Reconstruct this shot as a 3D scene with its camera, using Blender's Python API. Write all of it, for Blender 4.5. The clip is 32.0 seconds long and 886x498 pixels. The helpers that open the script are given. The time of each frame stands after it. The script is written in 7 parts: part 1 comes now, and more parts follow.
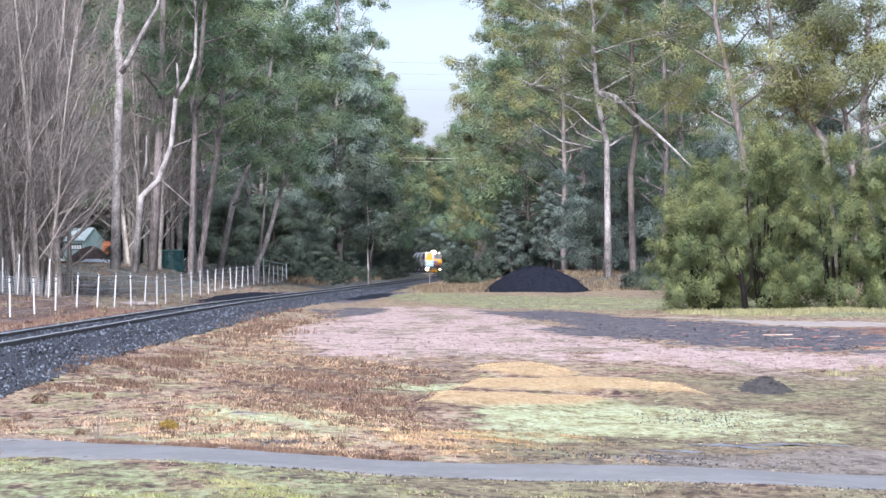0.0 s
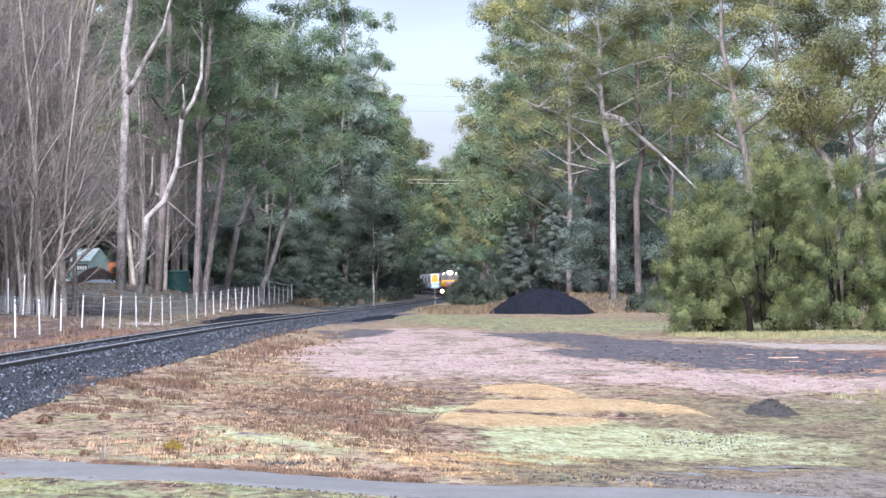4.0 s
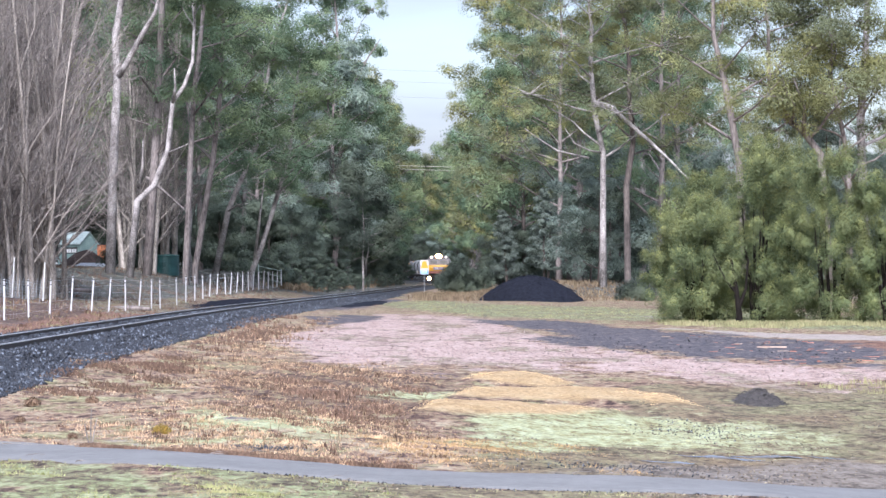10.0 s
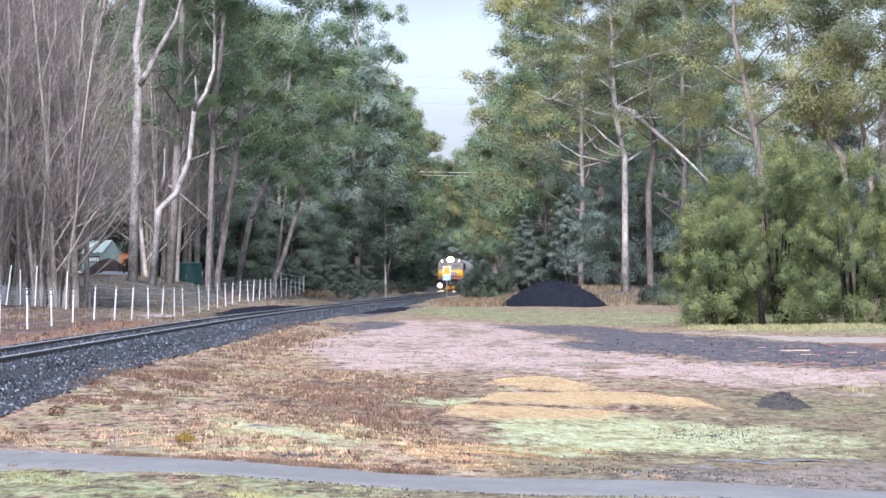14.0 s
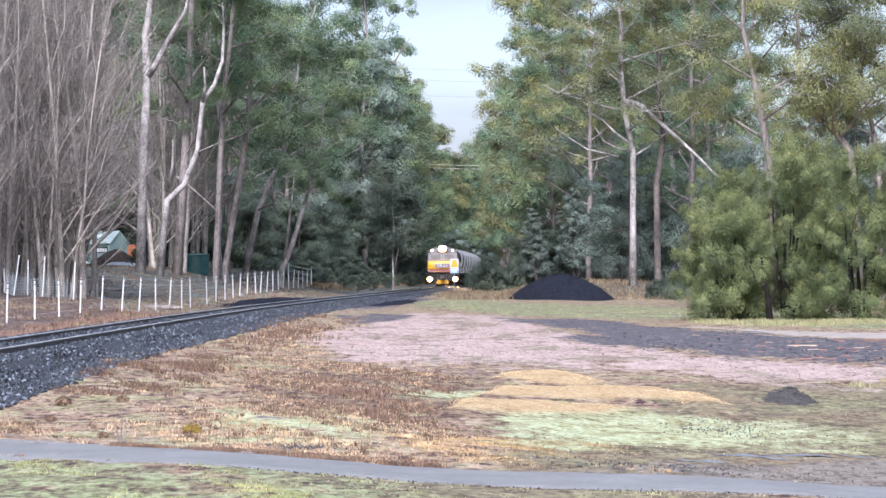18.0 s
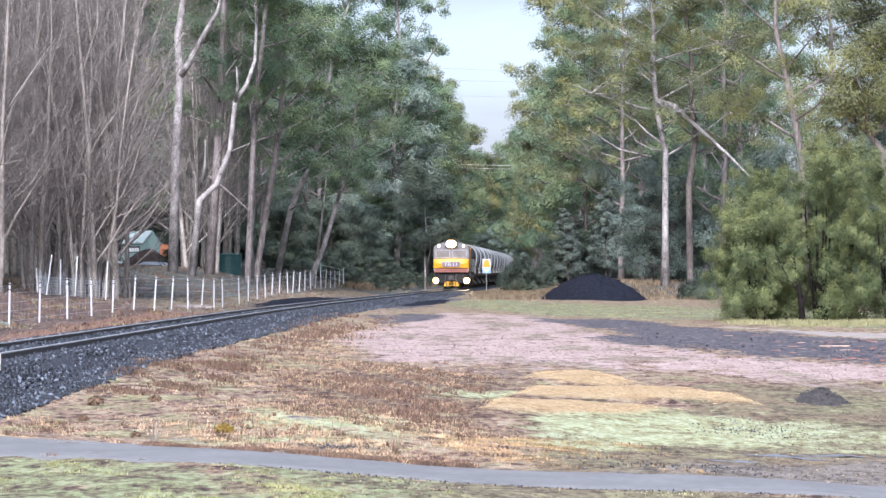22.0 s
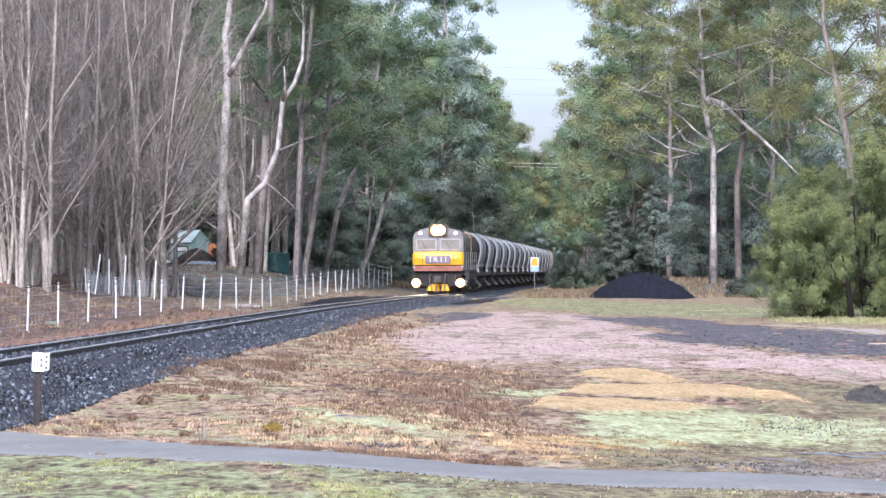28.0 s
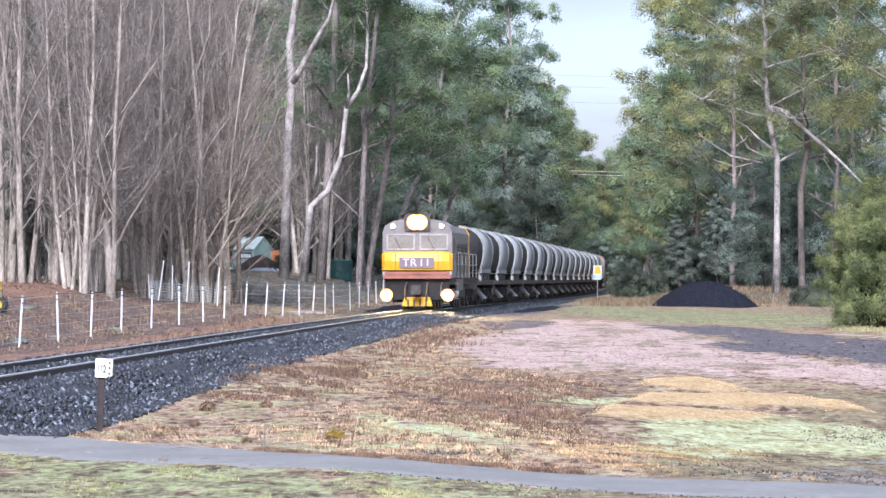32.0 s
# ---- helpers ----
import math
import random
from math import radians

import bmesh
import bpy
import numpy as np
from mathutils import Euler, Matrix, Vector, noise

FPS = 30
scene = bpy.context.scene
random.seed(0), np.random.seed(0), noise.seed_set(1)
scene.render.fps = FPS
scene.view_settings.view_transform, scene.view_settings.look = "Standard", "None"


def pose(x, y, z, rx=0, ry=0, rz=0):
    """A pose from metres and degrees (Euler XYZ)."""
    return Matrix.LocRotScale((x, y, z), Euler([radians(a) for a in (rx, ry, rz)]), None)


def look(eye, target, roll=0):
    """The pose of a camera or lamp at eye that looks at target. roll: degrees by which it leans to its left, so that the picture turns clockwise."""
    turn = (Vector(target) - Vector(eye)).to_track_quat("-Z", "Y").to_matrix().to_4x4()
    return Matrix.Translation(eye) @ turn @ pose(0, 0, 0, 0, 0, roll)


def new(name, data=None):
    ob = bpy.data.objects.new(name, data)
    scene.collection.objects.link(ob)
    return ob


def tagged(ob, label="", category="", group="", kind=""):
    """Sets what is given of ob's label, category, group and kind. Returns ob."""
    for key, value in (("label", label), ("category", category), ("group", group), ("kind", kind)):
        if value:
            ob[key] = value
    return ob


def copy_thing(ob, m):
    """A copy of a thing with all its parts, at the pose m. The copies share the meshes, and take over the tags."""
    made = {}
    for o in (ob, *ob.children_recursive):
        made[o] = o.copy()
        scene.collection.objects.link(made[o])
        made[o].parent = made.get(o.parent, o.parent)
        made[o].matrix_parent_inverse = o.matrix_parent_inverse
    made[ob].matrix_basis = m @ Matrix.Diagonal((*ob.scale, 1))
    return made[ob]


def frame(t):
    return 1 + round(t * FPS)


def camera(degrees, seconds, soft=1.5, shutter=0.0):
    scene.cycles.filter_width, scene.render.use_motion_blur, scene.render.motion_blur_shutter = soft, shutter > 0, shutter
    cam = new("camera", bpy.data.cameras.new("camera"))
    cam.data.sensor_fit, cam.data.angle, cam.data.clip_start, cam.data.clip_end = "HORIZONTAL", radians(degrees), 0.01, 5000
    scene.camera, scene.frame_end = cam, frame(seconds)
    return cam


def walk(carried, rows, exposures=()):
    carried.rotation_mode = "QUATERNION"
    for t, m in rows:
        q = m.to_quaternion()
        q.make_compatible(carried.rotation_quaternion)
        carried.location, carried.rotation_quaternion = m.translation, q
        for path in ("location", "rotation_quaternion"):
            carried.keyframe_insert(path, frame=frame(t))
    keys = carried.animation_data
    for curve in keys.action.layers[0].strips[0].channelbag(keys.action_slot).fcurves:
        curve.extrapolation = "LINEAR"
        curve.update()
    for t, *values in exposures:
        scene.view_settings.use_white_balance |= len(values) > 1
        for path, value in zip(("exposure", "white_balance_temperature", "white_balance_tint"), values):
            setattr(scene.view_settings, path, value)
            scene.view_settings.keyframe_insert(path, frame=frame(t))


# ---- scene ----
# The camera stands still and only turns.
EYE = (0.0, 0.0, 1.7)
cam = camera(14.90, 32.0, soft=1.5)
TURNS = [
    (0, 90.275, 0.775, -2.838), (0.5, 90.172, 0.736, -2.835), (1, 90.142, 0.669, -2.826),
    (1.5, 90.198, 0.617, -2.811), (2, 90.357, 0.605, -2.772), (2.5, 90.516, 0.658, -2.736),
    (3, 90.604, 0.627, -2.729), (3.5, 90.667, 0.618, -2.741), (5.5, 90.521, 0.441, -2.750),
    (6, 90.554, 0.356, -2.769), (6.5, 90.586, 0.287, -2.809), (7, 90.613, 0.303, -2.839),
    (7.5, 90.579, 0.291, -2.875), (8, 90.522, 0.210, -2.896), (8.5, 90.441, 0.220, -2.910),
    (9, 90.391, 0.156, -2.913), (9.5, 90.384, 0.069, -2.922), (10, 90.414, 0.074, -2.924),
    (10.5, 90.446, 0.037, -2.906), (11, 90.462, 0.140, -2.856), (11.5, 90.462, 0.204, -2.802),
    (12, 90.467, 0.327, -2.727), (12.5, 90.491, 0.419, -2.664), (13, 90.508, 0.460, -2.632),
    (13.5, 90.519, 0.521, -2.596), (14, 90.516, 0.502, -2.545), (14.5, 90.522, 0.530, -2.483),
    (16.5, 90.450, 0.291, -2.346), (17, 90.436, 0.204, -2.371), (17.5, 90.409, 0.176, -2.395),
    (18, 90.395, 0.150, -2.417), (18.5, 90.353, 0.096, -2.398), (19, 90.314, 0.096, -2.345),
    (19.5, 90.288, -0.000, -2.258), (20, 90.284, -0.037, -2.160), (20.5, 90.310, -0.071, -2.080),
    (21, 90.352, -0.065, -2.002), (21.5, 90.385, -0.011, -1.929), (22, 90.396, 0.088, -1.874),
    (22.5, 90.385, 0.108, -1.834), (23, 90.368, 0.151, -1.803), (23.5, 90.364, 0.087, -1.781),
    (24, 90.366, 0.100, -1.739), (24.5, 90.382, 0.043, -1.664), (25, 90.396, 0.115, -1.566),
    (25.5, 90.407, 0.209, -1.447), (27.5, 90.383, 0.311, -1.119), (28, 90.374, 0.232, -1.062),
    (28.5, 90.413, 0.147, -0.986), (29, 90.445, 0.076, -0.888), (29.5, 90.465, 0.021, -0.730),
    (30, 90.467, -0.047, -0.554), (30.5, 90.452, -0.052, -0.371), (31, 90.476, 0.000, -0.233),
    (31.5, 90.485, -0.035, -0.119), (32, 90.505, -0.002, 0.001),
]

walk(cam, [(t, Matrix.Translation(EYE) @ pose(0, 0, 0, rx, ry, rz)) for t, rx, ry, rz in TURNS], exposures=[(0, 1.08, 5880, 18), (32, 1.08, 5880, 18)])

# ---- daylight ----
world = bpy.data.worlds.new("sky")
scene.world = world
world.use_nodes = True
wn, wl = world.node_tree.nodes, world.node_tree.links
wn.clear()
sky = wn.new("ShaderNodeTexSky")
sky.sky_type, sky.sun_disc = "NISHITA", False
sky.sun_elevation, sky.sun_rotation = radians(36), radians(190)
sky.air_density, sky.dust_density, sky.ozone_density = 1.0, 1.0, 2.0
wtc = wn.new("ShaderNodeTexCoord")
wmap = wn.new("ShaderNodeMapping")
wmap.inputs["Scale"].default_value = (3.0, 3.0, 14.0)
wnoise = wn.new("ShaderNodeTexNoise")
wnoise.inputs["Scale"].default_value, wnoise.inputs["Detail"].default_value = 1.6, 6.0
wramp = wn.new("ShaderNodeValToRGB")
wramp.color_ramp.elements[0].position, wramp.color_ramp.elements[1].position = 0.28, 0.74
wmix = wn.new("ShaderNodeMixRGB")
# cloud: over three times as bright overhead as at the horizon
wsep = wn.new("ShaderNodeSeparateXYZ")
wl.new(wtc.outputs["Generated"], wsep.inputs[0])
wrise = wn.new("ShaderNodeMapRange")
wrise.inputs["To Min"].default_value, wrise.inputs["To Max"].default_value = 0.79, 3.0
wl.new(wsep.outputs["Z"], wrise.inputs["Value"])
wcloud = wn.new("ShaderNodeVectorMath")
wcloud.operation = "SCALE"
wcloud.inputs[0].default_value = (3.75, 4.0, 4.45)
wl.new(wrise.outputs[0], wcloud.inputs["Scale"])
wl.new(wcloud.outputs[0], wmix.inputs["Color2"])
wbg = wn.new("ShaderNodeBackground")
wbg.inputs["Strength"].default_value = 0.09
wout = wn.new("ShaderNodeOutputWorld")
wl.new(wtc.outputs["Generated"], wmap.inputs["Vector"])
wl.new(wmap.outputs["Vector"], wnoise.inputs["Vector"])
wl.new(wnoise.outputs["Fac"], wramp.inputs["Fac"])
wl.new(wramp.outputs["Color"], wmix.inputs["Fac"])
wl.new(sky.outputs["Color"], wmix.inputs["Color1"])
wl.new(wmix.outputs["Color"], wbg.inputs["Color"])
wl.new(wbg.outputs["Background"], wout.inputs["Surface"])
sun = new("sun", bpy.data.lights.new("sun", "SUN"))
sun.data.energy, sun.data.angle, sun.data.color = 4.0, radians(30), (1.0, 0.975, 0.95)
sun.matrix_world = look((-10, -57, 42.0), (0, 0, 0))

PATH_MID = [(-14, 41), (-9, 38.4), (-6.9, 37.0), (-5.2, 35.7), (-4.2, 34.8), (-3.0, 33.2), (-1.6, 31.3), (0.0, 30.0), (2.0, 29.4), (4.0, 29.6), (6.0, 30.2), (9.0, 31.6), (14, 35), (22, 44)]


def relief(x, y):
    """Small unevenness of the open ground."""
    a = np.sin(x * 2.7 + 1.3 * np.sin(y * 0.9)) * np.sin(y * 1.9 + 1.1 * np.sin(x * 1.3))
    b = np.sin(x * 6.1 + 2.0 * np.sin(y * 2.3 + x)) * np.sin(y * 5.3 + 1.7 * np.sin(x * 2.9))
    c = np.sin(x * 11.3 + 1.9 * np.sin(y * 4.1)) * np.sin(y * 9.7 + 1.5 * np.sin(x * 5.2))
    off = np.abs(y - path_y(x))
    return (0.016 * a + 0.013 * b + 0.008 * c) * np.clip((off - 1.1) / 0.7, 0, 1) * np.clip((150 - y) / 60, 0, 1)


def path_y(x):
    """The middle of the sealed path at x."""
    xs = np.array([p[0] for p in PATH_MID], float)
    ys = np.array([p[1] for p in PATH_MID], float)
    # a rounded line: the mean over a short stretch
    return sum(np.interp(np.asarray(x, float) + d, xs, ys) for d in (-1.2, -0.8, -0.4, 0.0, 0.4, 0.8, 1.2)) / 7


# ---- materials ----


def material(name, low, high, scale=4.0, rough=0.7, metal=0.0, bump=0.0, bump_scale=40.0, spec=0.4, stretch=None, per_object=0.0):
    """Two scales of noise between two colours, with fine relief."""
    m = bpy.data.materials.new(name)
    m.use_nodes = True
    n, l = m.node_tree.nodes, m.node_tree.links
    b = n["Principled BSDF"]
    tc = n.new("ShaderNodeTexCoord")
    src = tc.outputs["Object"]
    if stretch:
        mp = n.new("ShaderNodeMapping")
        mp.inputs["Scale"].default_value = stretch
        l.new(src, mp.inputs["Vector"])
        src = mp.outputs["Vector"]
    a = n.new("ShaderNodeTexNoise")
    a.inputs["Scale"].default_value, a.inputs["Detail"].default_value = scale, 4.0
    c = n.new("ShaderNodeTexNoise")
    c.inputs["Scale"].default_value, c.inputs["Detail"].default_value = scale * 9.0, 2.0
    l.new(src, a.inputs["Vector"])
    l.new(src, c.inputs["Vector"])
    mx = n.new("ShaderNodeMath")
    mx.operation = "MULTIPLY_ADD"
    mx.inputs[1].default_value = 0.45
    l.new(c.outputs["Fac"], mx.inputs[0])
    sc = n.new("ShaderNodeMath")
    sc.operation = "MULTIPLY"
    sc.inputs[1].default_value = 0.55
    l.new(a.outputs["Fac"], sc.inputs[0])
    l.new(sc.outputs[0], mx.inputs[2])
    rp = n.new("ShaderNodeValToRGB")
    rp.color_ramp.elements[0].position, rp.color_ramp.elements[1].position = 0.36, 0.64
    rp.color_ramp.elements[0].color, rp.color_ramp.elements[1].color = (*low, 1), (*high, 1)
    l.new(mx.outputs[0], rp.inputs["Fac"])
    out = rp.outputs["Color"]
    if per_object:
        oi = n.new("ShaderNodeObjectInfo")
        hs = n.new("ShaderNodeHueSaturation")
        mr = n.new("ShaderNodeMapRange")
        mr.inputs["To Min"].default_value, mr.inputs["To Max"].default_value = 1 - per_object, 1 + per_object
        l.new(oi.outputs["Random"], mr.inputs["Value"])
        l.new(mr.outputs[0], hs.inputs["Value"])
        l.new(out, hs.inputs["Color"])
        out = hs.outputs["Color"]
    l.new(out, b.inputs["Base Color"])
    b.inputs["Roughness"].default_value, b.inputs["Metallic"].default_value = rough, metal
    b.inputs["Specular IOR Level"].default_value = spec
    if bump:
        bt = n.new("ShaderNodeTexNoise")
        bt.inputs["Scale"].default_value, bt.inputs["Detail"].default_value = bump_scale, 3.0
        l.new(src, bt.inputs["Vector"])
        bp = n.new("ShaderNodeBump")
        bp.inputs["Strength"].default_value, bp.inputs["Distance"].default_value = bump, 0.03
        l.new(bt.outputs["Fac"], bp.inputs["Height"])
        l.new(bp.outputs["Normal"], b.inputs["Normal"])
    return m


def leaf_material(name, dark, light, warm, sheen=0.12, clump=0.22, through_light=0.38):
    """Leaves: each its own shade, with lighter and warmer sprays by clump and by tree."""
    m = bpy.data.materials.new(name)
    m.use_nodes = True
    n, l = m.node_tree.nodes, m.node_tree.links
    b = n["Principled BSDF"]
    geo, oi, tc = n.new("ShaderNodeNewGeometry"), n.new("ShaderNodeObjectInfo"), n.new("ShaderNodeTexCoord")
    ns = n.new("ShaderNodeTexNoise")
    ns.inputs["Scale"].default_value, ns.inputs["Detail"].default_value = clump, 1.0
    l.new(tc.outputs["Object"], ns.inputs["Vector"])
    rp = n.new("ShaderNodeValToRGB")
    rp.color_ramp.elements[0].color, rp.color_ramp.elements[1].color = (*dark, 1), (*light, 1)
    l.new(geo.outputs["Random Per Island"], rp.inputs["Fac"])
    mx = n.new("ShaderNodeMixRGB")
    mx.inputs["Color2"].default_value = (*warm, 1)
    rr = n.new("ShaderNodeMapRange")
    rr.inputs["From Min"].default_value, rr.inputs["From Max"].default_value = 0.42, 0.66
    rr.inputs["To Max"].default_value = 0.75
    l.new(ns.outputs["Fac"], rr.inputs["Value"])
    l.new(rr.outputs[0], mx.inputs["Fac"])
    l.new(rp.outputs["Color"], mx.inputs["Color1"])
    hs = n.new("ShaderNodeHueSaturation")
    mr = n.new("ShaderNodeMapRange")
    mr.inputs["To Min"].default_value, mr.inputs["To Max"].default_value = 0.84, 1.16
    l.new(oi.outputs["Random"], mr.inputs["Value"])
    n2 = n.new("ShaderNodeTexNoise")
    n2.inputs["Scale"].default_value, n2.inputs["Detail"].default_value = clump * 2.6, 2.0
    l.new(tc.outputs["Object"], n2.inputs["Vector"])
    sp = n.new("ShaderNodeMapRange")
    sp.inputs["From Min"].default_value, sp.inputs["From Max"].default_value = 0.36, 0.64
    sp.inputs["To Min"].default_value, sp.inputs["To Max"].default_value = 0.64, 1.3
    l.new(n2.outputs["Fac"], sp.inputs["Value"])
    vm = n.new("ShaderNodeMath")
    vm.operation = "MULTIPLY"
    l.new(mr.outputs[0], vm.inputs[0])
    l.new(sp.outputs[0], vm.inputs[1])
    l.new(vm.outputs[0], hs.inputs["Value"])
    l.new(mx.outputs["Color"], hs.inputs["Color"])
    l.new(hs.outputs["Color"], b.inputs["Base Color"])
    b.inputs["Roughness"].default_value, b.inputs["Specular IOR Level"].default_value = 0.65, sheen
    tr = n.new("ShaderNodeBsdfTranslucent")
    l.new(hs.outputs["Color"], tr.inputs["Color"])
    ms = n.new("ShaderNodeMixShader")
    ms.inputs["Fac"].default_value = through_light
    l.new(b.outputs[0], ms.inputs[1])
    l.new(tr.outputs[0], ms.inputs[2])
    l.new(ms.outputs[0], n["Material Output"].inputs["Surface"])
    return m


def glowing(name, colour, strength):
    m = bpy.data.materials.new(name)
    m.use_nodes = True
    b = m.node_tree.nodes["Principled BSDF"]
    b.inputs["Base Color"].default_value = (*colour, 1)
    b.inputs["Emission Color"].default_value = (*colour, 1)
    b.inputs["Emission Strength"].default_value = strength
    return m


GUM_WHITE = material("pale_gum_bark", (0.075, 0.064, 0.06), (0.48, 0.445, 0.42), 2.6, 0.75, bump=0.3, bump_scale=9, stretch=(1, 1, 0.55))
CHALK_BARK = material("chalky_gum_bark", (0.30, 0.275, 0.255), (0.70, 0.67, 0.63), 2.2, 0.75, bump=0.2, bump_scale=9, stretch=(1, 1, 0.4))
GUM_GREY = material("grey_gum_bark", (0.06, 0.05, 0.046), (0.33, 0.285, 0.262), 1.5, 0.85, bump=0.4, bump_scale=12, stretch=(1, 1, 0.25))
STRINGY = material("stringy_dark_bark", (0.04, 0.033, 0.03), (0.165, 0.138, 0.122), 1.5, 0.9, bump=0.4, bump_scale=12, stretch=(1, 1, 0.25))
BARE_BARK = material("bare_tree_bark", (0.135, 0.118, 0.10), (0.45, 0.402, 0.352), 2.0, 0.85, bump=0.3, bump_scale=20, stretch=(1, 1, 0.3), per_object=0.25)
TWIG = material("twigs", (0.07, 0.062, 0.056), (0.32, 0.284, 0.256), 1.2, 0.9, per_object=0.3)
DARK_BARK = material("dark_bark", (0.035, 0.028, 0.024), (0.10, 0.08, 0.07), 3.0, 0.9, bump=0.3, bump_scale=20)
LEAF_DARK = leaf_material("forest_leaves", (0.122, 0.182, 0.115), (0.148, 0.216, 0.137), (0.26, 0.31, 0.15))
LEAF_OLIVE = leaf_material("olive_gum_leaves", (0.163, 0.186, 0.106), (0.195, 0.22, 0.126), (0.36, 0.345, 0.13))
LEAF_BLUE = leaf_material("blue_gum_leaves", (0.13, 0.175, 0.148), (0.26, 0.315, 0.265), (0.25, 0.30, 0.215))
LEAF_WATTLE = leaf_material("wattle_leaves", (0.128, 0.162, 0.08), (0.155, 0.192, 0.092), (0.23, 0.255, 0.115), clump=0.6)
# new growth, made paler so its colour carries the sunlit tops of the puffs
LEAF_SUNLIT_TIP = leaf_material("wattle_sunlit_tips", (0.235, 0.26, 0.108), (0.265, 0.288, 0.12), (0.325, 0.325, 0.13), clump=0.6)
# darker leaves, with the forest's inner shade put into their colour
LEAF_SHADE = leaf_material("shaded_shrub_leaves", (0.075, 0.098, 0.08), (0.12, 0.152, 0.118), (0.145, 0.168, 0.112))

# ---- mesh helpers ----


class Shape:
    """Gathers verts and faces of one mesh."""

    def __init__(self):
        self.v, self.f = [], []

    def add(self, verts, faces):
        o = len(self.v)
        self.v.extend(verts)
        self.f.extend([tuple(i + o for i in f) for f in faces])
        return self

    def box(self, x0, x1, y0, y1, z0, z1, c=0.0):
        """A box with chamfered long edges (along y when c is given)."""
        if c <= 0:
            vs = [(x, y, z) for y in (y0, y1) for x, z in ((x0, z0), (x1, z0), (x1, z1), (x0, z1))]
            n = 4
        else:
            ring = [(x0 + c, z0), (x1 - c, z0), (x1, z0 + c), (x1, z1 - c), (x1 - c, z1), (x0 + c, z1), (x0, z1 - c), (x0, z0 + c)]
            vs = [(x, y, z) for y in (y0, y1) for x, z in ring]
            n = 8
        fs = [(i, (i + 1) % n, (i + 1) % n + n, i + n) for i in range(n)] + [tuple(range(n))[::-1], tuple(range(n, 2 * n))]
        return self.add(vs, fs)

    def tube(self, pts, radii, sides=6, cap=True):
        pts = [Vector(p) for p in pts]
        if not hasattr(radii, "__len__"):
            radii = [radii] * len(pts)
        vs, fs = [], []
        ref = Vector((0.31, 0.95, 0.05))
        for i, p in enumerate(pts):
            d = (pts[min(i + 1, len(pts) - 1)] - pts[max(i - 1, 0)]).normalized()
            a = d.cross(ref if abs(d.dot(ref)) < 0.95 else Vector((1, 0, 0))).normalized()
            b = d.cross(a)
            for j in range(sides):
                an = 2 * math.pi * j / sides
                vs.append(tuple(p + (a * math.cos(an) + b * math.sin(an)) * radii[i]))
        for i in range(len(pts) - 1):
            for j in range(sides):
                k = (j + 1) % sides
                fs.append((i * sides + j, i * sides + k, (i + 1) * sides + k, (i + 1) * sides + j))
        if cap:
            fs.append(tuple(range(sides))[::-1])
            fs.append(tuple(range((len(pts) - 1) * sides, len(pts) * sides)))
        return self.add(vs, fs)

    def cyl(self, a, b, r, sides=16, r2=None):
        return self.tube([a, b], [r, r if r2 is None else r2], sides)

    def prism(self, ring, y0, y1):
        """A section in x, z drawn out along y."""
        n = len(ring)
        vs = [(x, y, z) for y in (y0, y1) for x, z in ring]
        return self.add(vs, [(i, (i + 1) % n, (i + 1) % n + n, i + n) for i in range(n)] + [tuple(range(n))[::-1], tuple(range(n, 2 * n))])

    def mesh(self, name, mat, smooth=False):
        me = bpy.data.meshes.new(name)
        me.from_pydata(self.v, [], self.f)
        me.materials.append(mat)
        if smooth:
            me.polygons.foreach_set("use_smooth", [True] * len(me.polygons))
        me.update()
        return me


def fast_mesh(name, verts, quads, mat, smooth=False):
    """A mesh from numpy arrays, all faces with the same number of corners."""
    me = bpy.data.meshes.new(name)
    nv, (nf, k) = len(verts), quads.shape
    me.vertices.add(nv)
    me.vertices.foreach_set("co", np.asarray(verts, np.float32).ravel())
    me.loops.add(nf * k)
    me.loops.foreach_set("vertex_index", quads.astype(np.int32).ravel())
    me.polygons.add(nf)
    me.polygons.foreach_set("loop_start", np.arange(0, nf * k, k, dtype=np.int32))
    if smooth:
        me.polygons.foreach_set("use_smooth", np.ones(nf, bool))
    me.materials.append(mat)
    me.update(calc_edges=True)
    return me


def part(name, shape, mat, parent, label="", smooth=False):
    me = shape.mesh(name, mat, smooth) if isinstance(shape, Shape) else shape
    ob = new(name, me)
    ob.parent = parent
    if label:
        ob["label"] = label
    return ob


def smoothstep(a, b, x):
    t = np.clip((x - a) / (b - a), 0, 1)
    return t * t * (3 - 2 * t)


# ---- the line of the track and the lie of the land ----
TRACK_Y = np.array([-163.6, -81.8, 0.0, 43.6, 68.2, 98.2, 133.6, 186.8, 267.3, 324.5, 383.2, 493.6, 606.8, 709.1, 818.2, 954.5])
TRACK_X = np.array([-18.5, -13.2, -8.6, -6.27, -4.97, -3.4, -1.18, 3.1, 9.3, 13.6, 17.9, 25.0, 28.0, 25.0, 14.0, -8.0])
RAIL_TOP = 0.45


def _spline(xs, ys):
    """Second derivatives of a natural cubic spline."""
    n = len(xs)
    a = np.zeros((n, n))
    r = np.zeros(n)
    a[0, 0] = a[-1, -1] = 1
    for i in range(1, n - 1):
        h0, h1 = xs[i] - xs[i - 1], xs[i + 1] - xs[i]
        a[i, i - 1], a[i, i], a[i, i + 1] = h0, 2 * (h0 + h1), h1
        r[i] = 6 * ((ys[i + 1] - ys[i]) / h1 - (ys[i] - ys[i - 1]) / h0)
    return np.linalg.solve(a, r)


